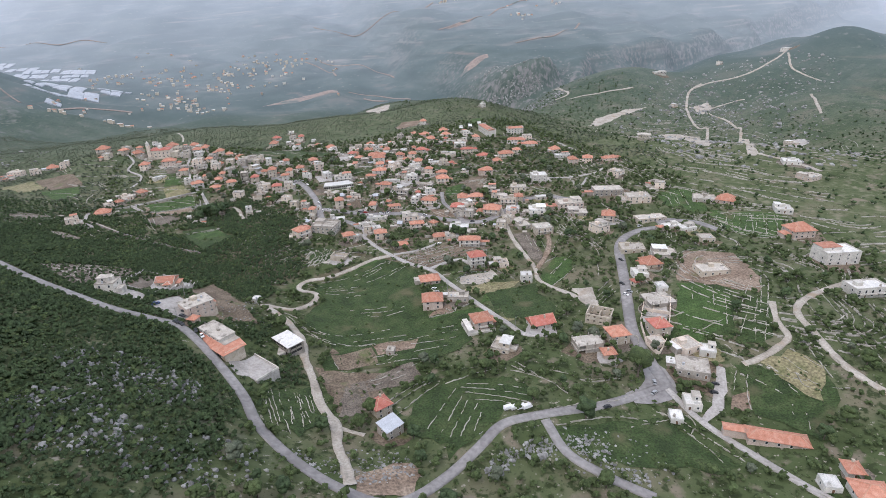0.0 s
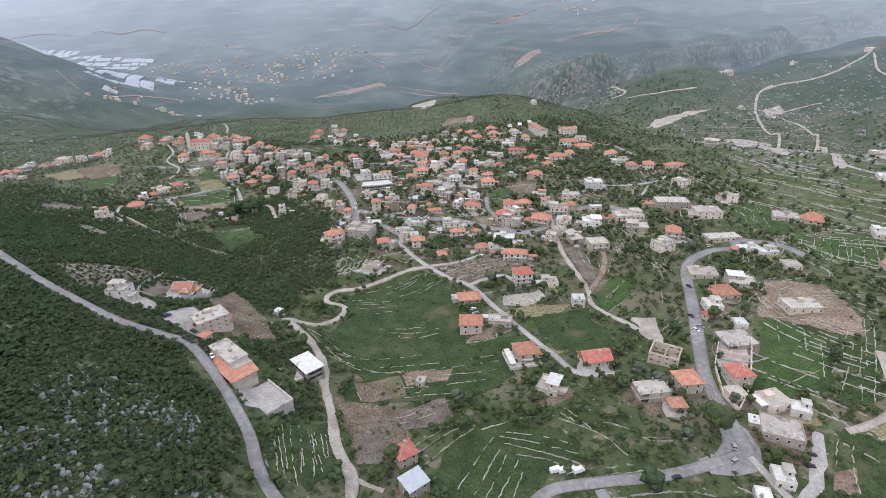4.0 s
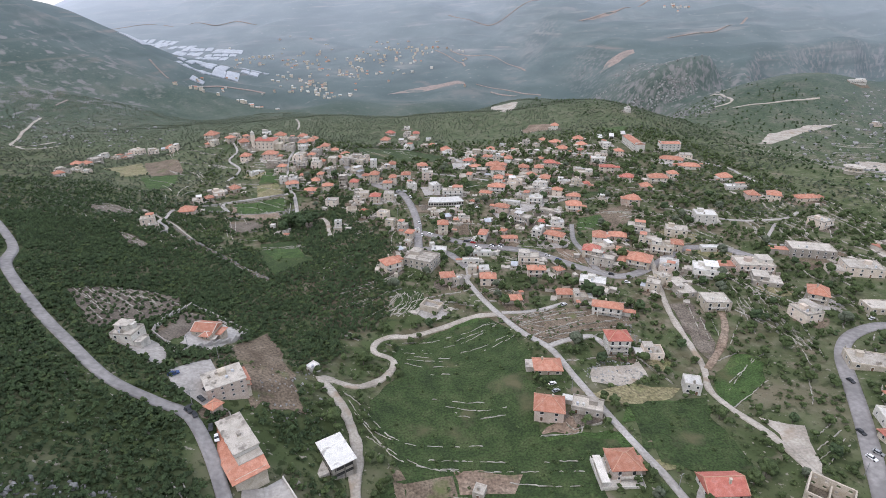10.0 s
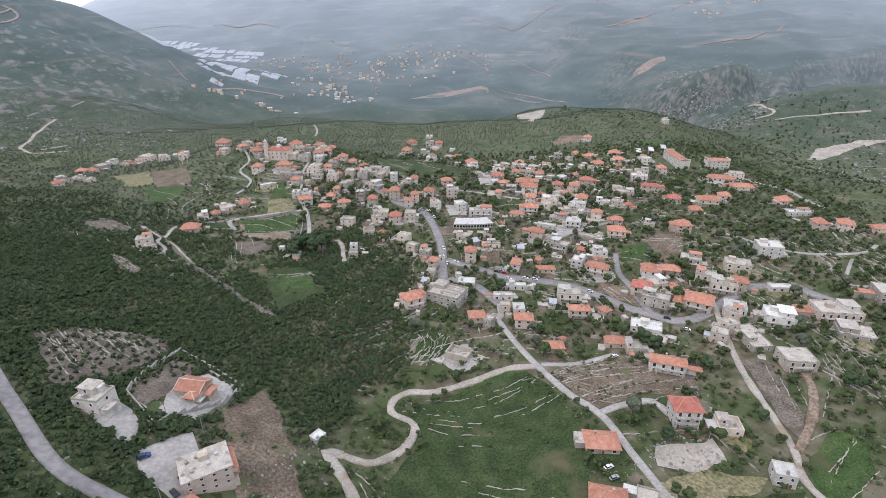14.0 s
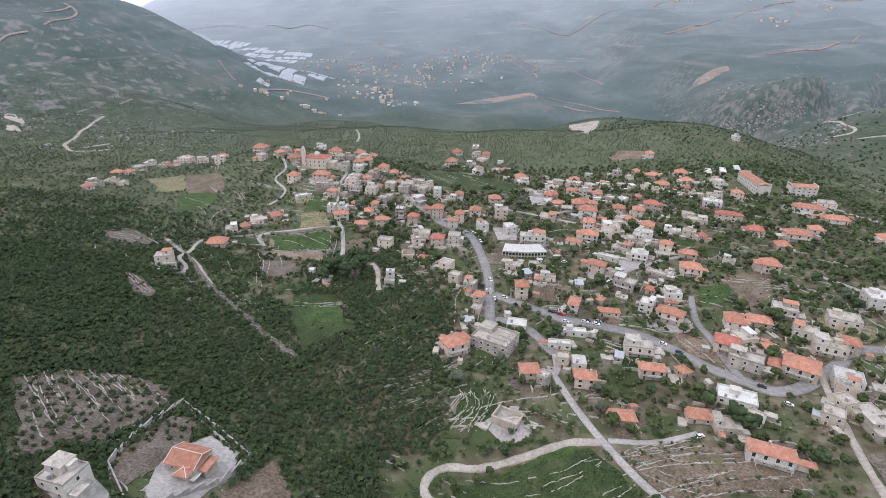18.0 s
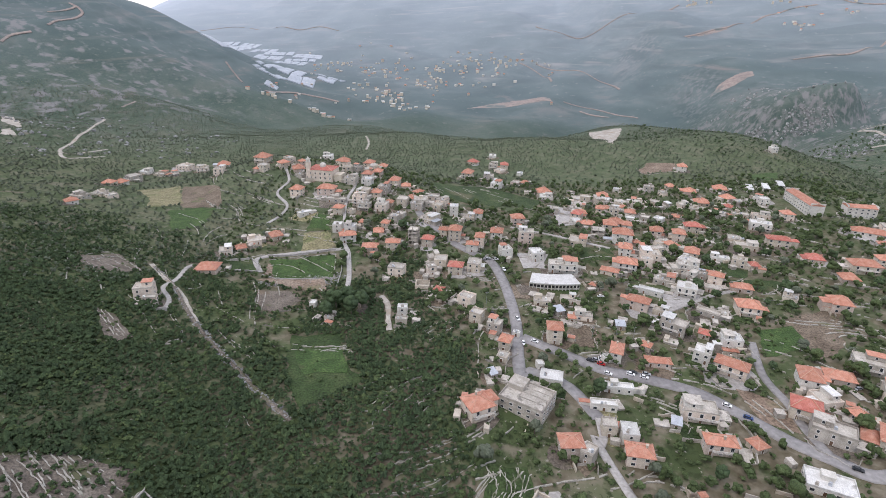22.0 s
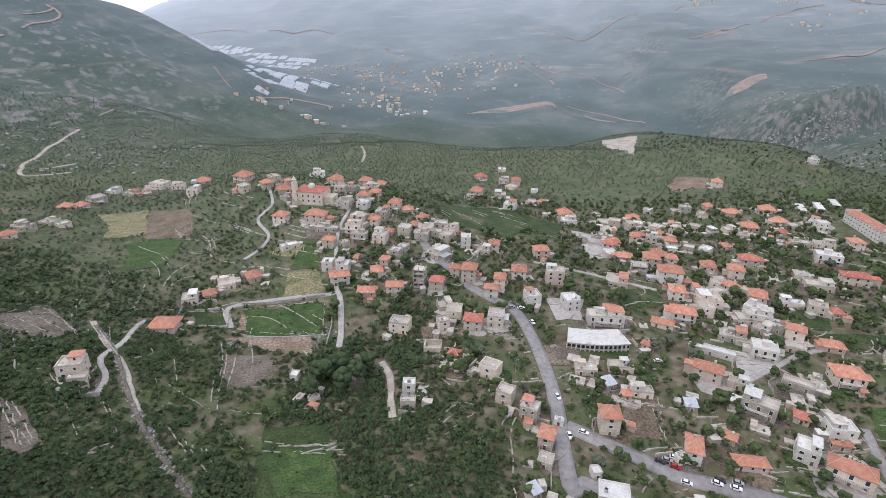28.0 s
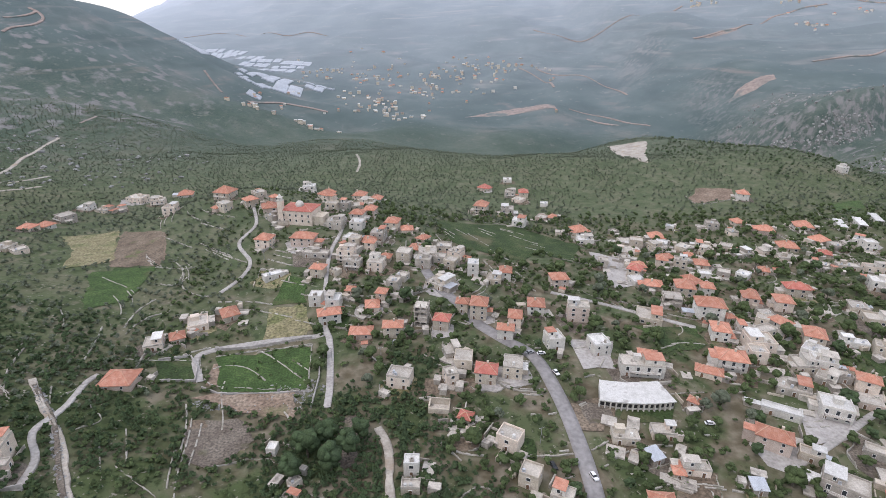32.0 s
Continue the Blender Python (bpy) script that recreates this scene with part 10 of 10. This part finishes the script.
# ---- low terrace walls along the slopes ----
def contour_walls(name, x0, x1, y0, y1, count, long, seed, label, gap=1.6):
    """Short dry walls that follow the lie of the land, each one broken and uneven."""
    rng = np.random.RandomState(seed)
    p = np.stack([rng.uniform(x0, x1, count), rng.uniform(y0, y1, count)], -1)
    steps = int(long / gap)
    last = (rng.uniform(0.3, 1, count) * steps).astype(int)
    flow, line = None, []
    for _ in range(steps):
        g = np.stack([ground(p[:, 0] + 3, p[:, 1]) - ground(p[:, 0] - 3, p[:, 1]), ground(p[:, 0], p[:, 1] + 3) - ground(p[:, 0], p[:, 1] - 3)], -1)
        t = np.stack([-g[:, 1], g[:, 0]], -1) / (np.hypot(g[:, 0], g[:, 1])[:, None] + 1e-6)
        flow = t if flow is None else 0.7 * flow + 0.3 * t * np.where((t * flow).sum(-1) > 0, 1, -1)[:, None]
        flow = flow / (np.hypot(flow[:, 0], flow[:, 1])[:, None] + 1e-6)
        line.append(p)
        p = p + flow * gap
    line = np.array(line)
    x, y = line[..., 0].ravel(), line[..., 1].ravel()
    ok = (free(x, y, 0.6, fields=False) & (blob(x, y, OAK) < 0.7)).reshape(steps, count)
    z = ground(x, y).reshape(steps, count)
    side = np.gradient(line, axis=0)
    side = np.stack([-side[..., 1], side[..., 0]], -1) / gap
    k, c = np.where(ok[:-1] & ok[1:] & (np.arange(steps - 1)[:, None] < last[None]) & (rng.uniform(0, 1, (steps - 1, count)) > 0.15))
    h, w = rng.uniform(0.3, 0.75, len(k)), rng.uniform(0.2, 0.36, len(k))
    co = []
    for q in (k, k + 1):
        for s, u in ((-1, 0 * h - 0.4), (-0.8, h), (0.8, h * 0.9), (1, 0 * h - 0.4)):
            co.append(np.concatenate([line[q, c] + side[q, c] * (s * w)[:, None], (z[q, c] + u)[:, None]], -1))
    co = np.stack(co, 1).reshape(-1, 3)
    fa = (np.arange(len(k))[:, None, None] * 8 + np.array([(0, 4, 5, 1), (1, 5, 6, 2), (2, 6, 7, 3), (0, 1, 2, 3), (4, 7, 6, 5)])[None]).reshape(-1, 4)
    ob = new(name, mesh_of(name, np.array(co), np.array(fa), M_WALL))
    return tagged(ob, label, "walls", kind="stuff")


contour_walls("hillside_terraces", 190, 420, 120, 430, 300, 50, 51, "pale dry stone walls stepping down the eastern terraces")
contour_walls("ravine_terraces", -75, 40, 335, 440, 30, 30, 53, "overgrown dry stone walls in the wooded ravine")
contour_walls("garden_terraces", -60, 330, 330, 660, 420, 26, 54, "low stone walls between the gardens of the village")
contour_walls("upper_terraces", 400, 760, 330, 760, 260, 60, 55, "pale terrace walls high on the eastern hillside", 3.0)
contour_walls("ridge_terraces", -200, -60, 440, 640, 60, 40, 56, "dry stone walls between the fields below the ridge")

# ---- rocks ----
def rocks(name, shapes, count, lo, hi, label, seed, stretch=1.0):
    rng = np.random.RandomState(seed)
    xs, ys = [], []
    for ex, ey, rx, ry, turn, weight in shapes:
        n = int(count * weight)
        a, r = rng.uniform(0, 6.28, n), np.sqrt(rng.uniform(0, 1, n))
        u, v = rx * r * np.cos(a), ry * r * np.sin(a)
        c, s = math.cos(math.radians(turn)), math.sin(math.radians(turn))
        xs.append(ex + u * c - v * s)
        ys.append(ey + u * s + v * c)
    x, y = np.concatenate(xs), np.concatenate(ys)
    ok = free(x, y, -1.5 if "stream" in name else 0.8, fields=False)
    x, y = x[ok], y[ok]
    size = rng.uniform(lo, hi, len(x)) * rng.uniform(0.5, 1, len(x))
    forms = []
    for _ in range(6):
        v = ICO_V * rng.uniform(0.6, 1.3, len(ICO_V))[:, None] * [1, 1, 0.7 * stretch]
        forms.append((v, ICO_F))
    ob = mass(name, placed(x, y, 0.1 * size), size, forms, M_ROCK, label, seed)
    ob["category"] = "rocks"
    return ob


rocks("limestone_rocks", [(-66, 148, 14, 16, 30, 1.0), (-58, 182, 22, 16, -20, 1.4), (-42, 183, 5, 6, 0, 0.3), (-35, 140, 20, 14, 0, 0.5)], 330, 0.35, 1.3, "grey limestone rocks standing out of the scrub", 31, 1.8)
rocks("rubble", [(112, 272, 13, 8, 0, 0.6), (16, 143, 16, 10, 0, 0.7), (100, 120, 25, 12, -30, 0.6), (-25, 262, 14, 20, 0, 0.4), (-70, 480, 16, 5, 5, 0.5), (130, 300, 4, 20, 0, 0.3), (60, 470, 14, 4, 0, 0.3)], 260, 0.3, 0.9, "pale broken stones lying on bare ground", 32)
rocks("stone_heaps", [(-95.0, 470.4, 9, 3, 0, 0.5), (-70.3, 472.7, 8, 6, 0, 0.8), (-81.6, 469.9, 6, 3, 0, 0.3)], 260, 0.25, 0.7, "heaps of pale broken stone beside a field", 38)
rocks("roadside_boulders", [(78, 129, 7, 5, 0, 0.5), (96, 125, 9, 5, -20, 0.5), (-4, 145, 3, 9, 25, 0.3), (63, 129, 8, 4, 20, 0.4), (20, 137, 14, 5, 0, 0.4), (100, 112, 12, 6, -30, 0.3)], 260, 0.3, 1.1, "pale boulders beside the asphalt road", 37, 1.2)
rocks("stony_stream_bed", [(-149, 459, 13, 1.6, -42, 0.4), (-129, 438, 17, 1.8, -51, 0.5), (-110, 416, 14, 2.0, -46, 0.6), (-92, 398, 13, 2.2, -42, 0.7), (-75, 383, 11, 2.2, -43, 0.6), (-60, 370, 11, 1.6, -39, 0.4)], 260, 0.3, 0.9, "pale boulders in a dry stream bed", 33)
rocks("hill_rocks", [(720, 700, 160, 160, 0, 1.0), (480, 420, 100, 120, 0, 0.5), (900, 820, 200, 130, 0, 1.0), (-480, 880, 200, 150, 0, 0.6)], 420, 1.0, 4.0, "pale rocks strewn over the hillside", 34)
rocks("cliff_outcrops", [(508, 1297, 51, 140, -56, 1), (550, 1240, 28, 7, -41, 0.6), (623, 1210, 57, 16, -5, 1.6), (717, 1214, 147, 140, -112, 1.5), (562, 994, 40, 55, -57, 1.2)], 110, 1.2, 3.6, "pale rock faces and scree along the gorge", 36, 1.5)
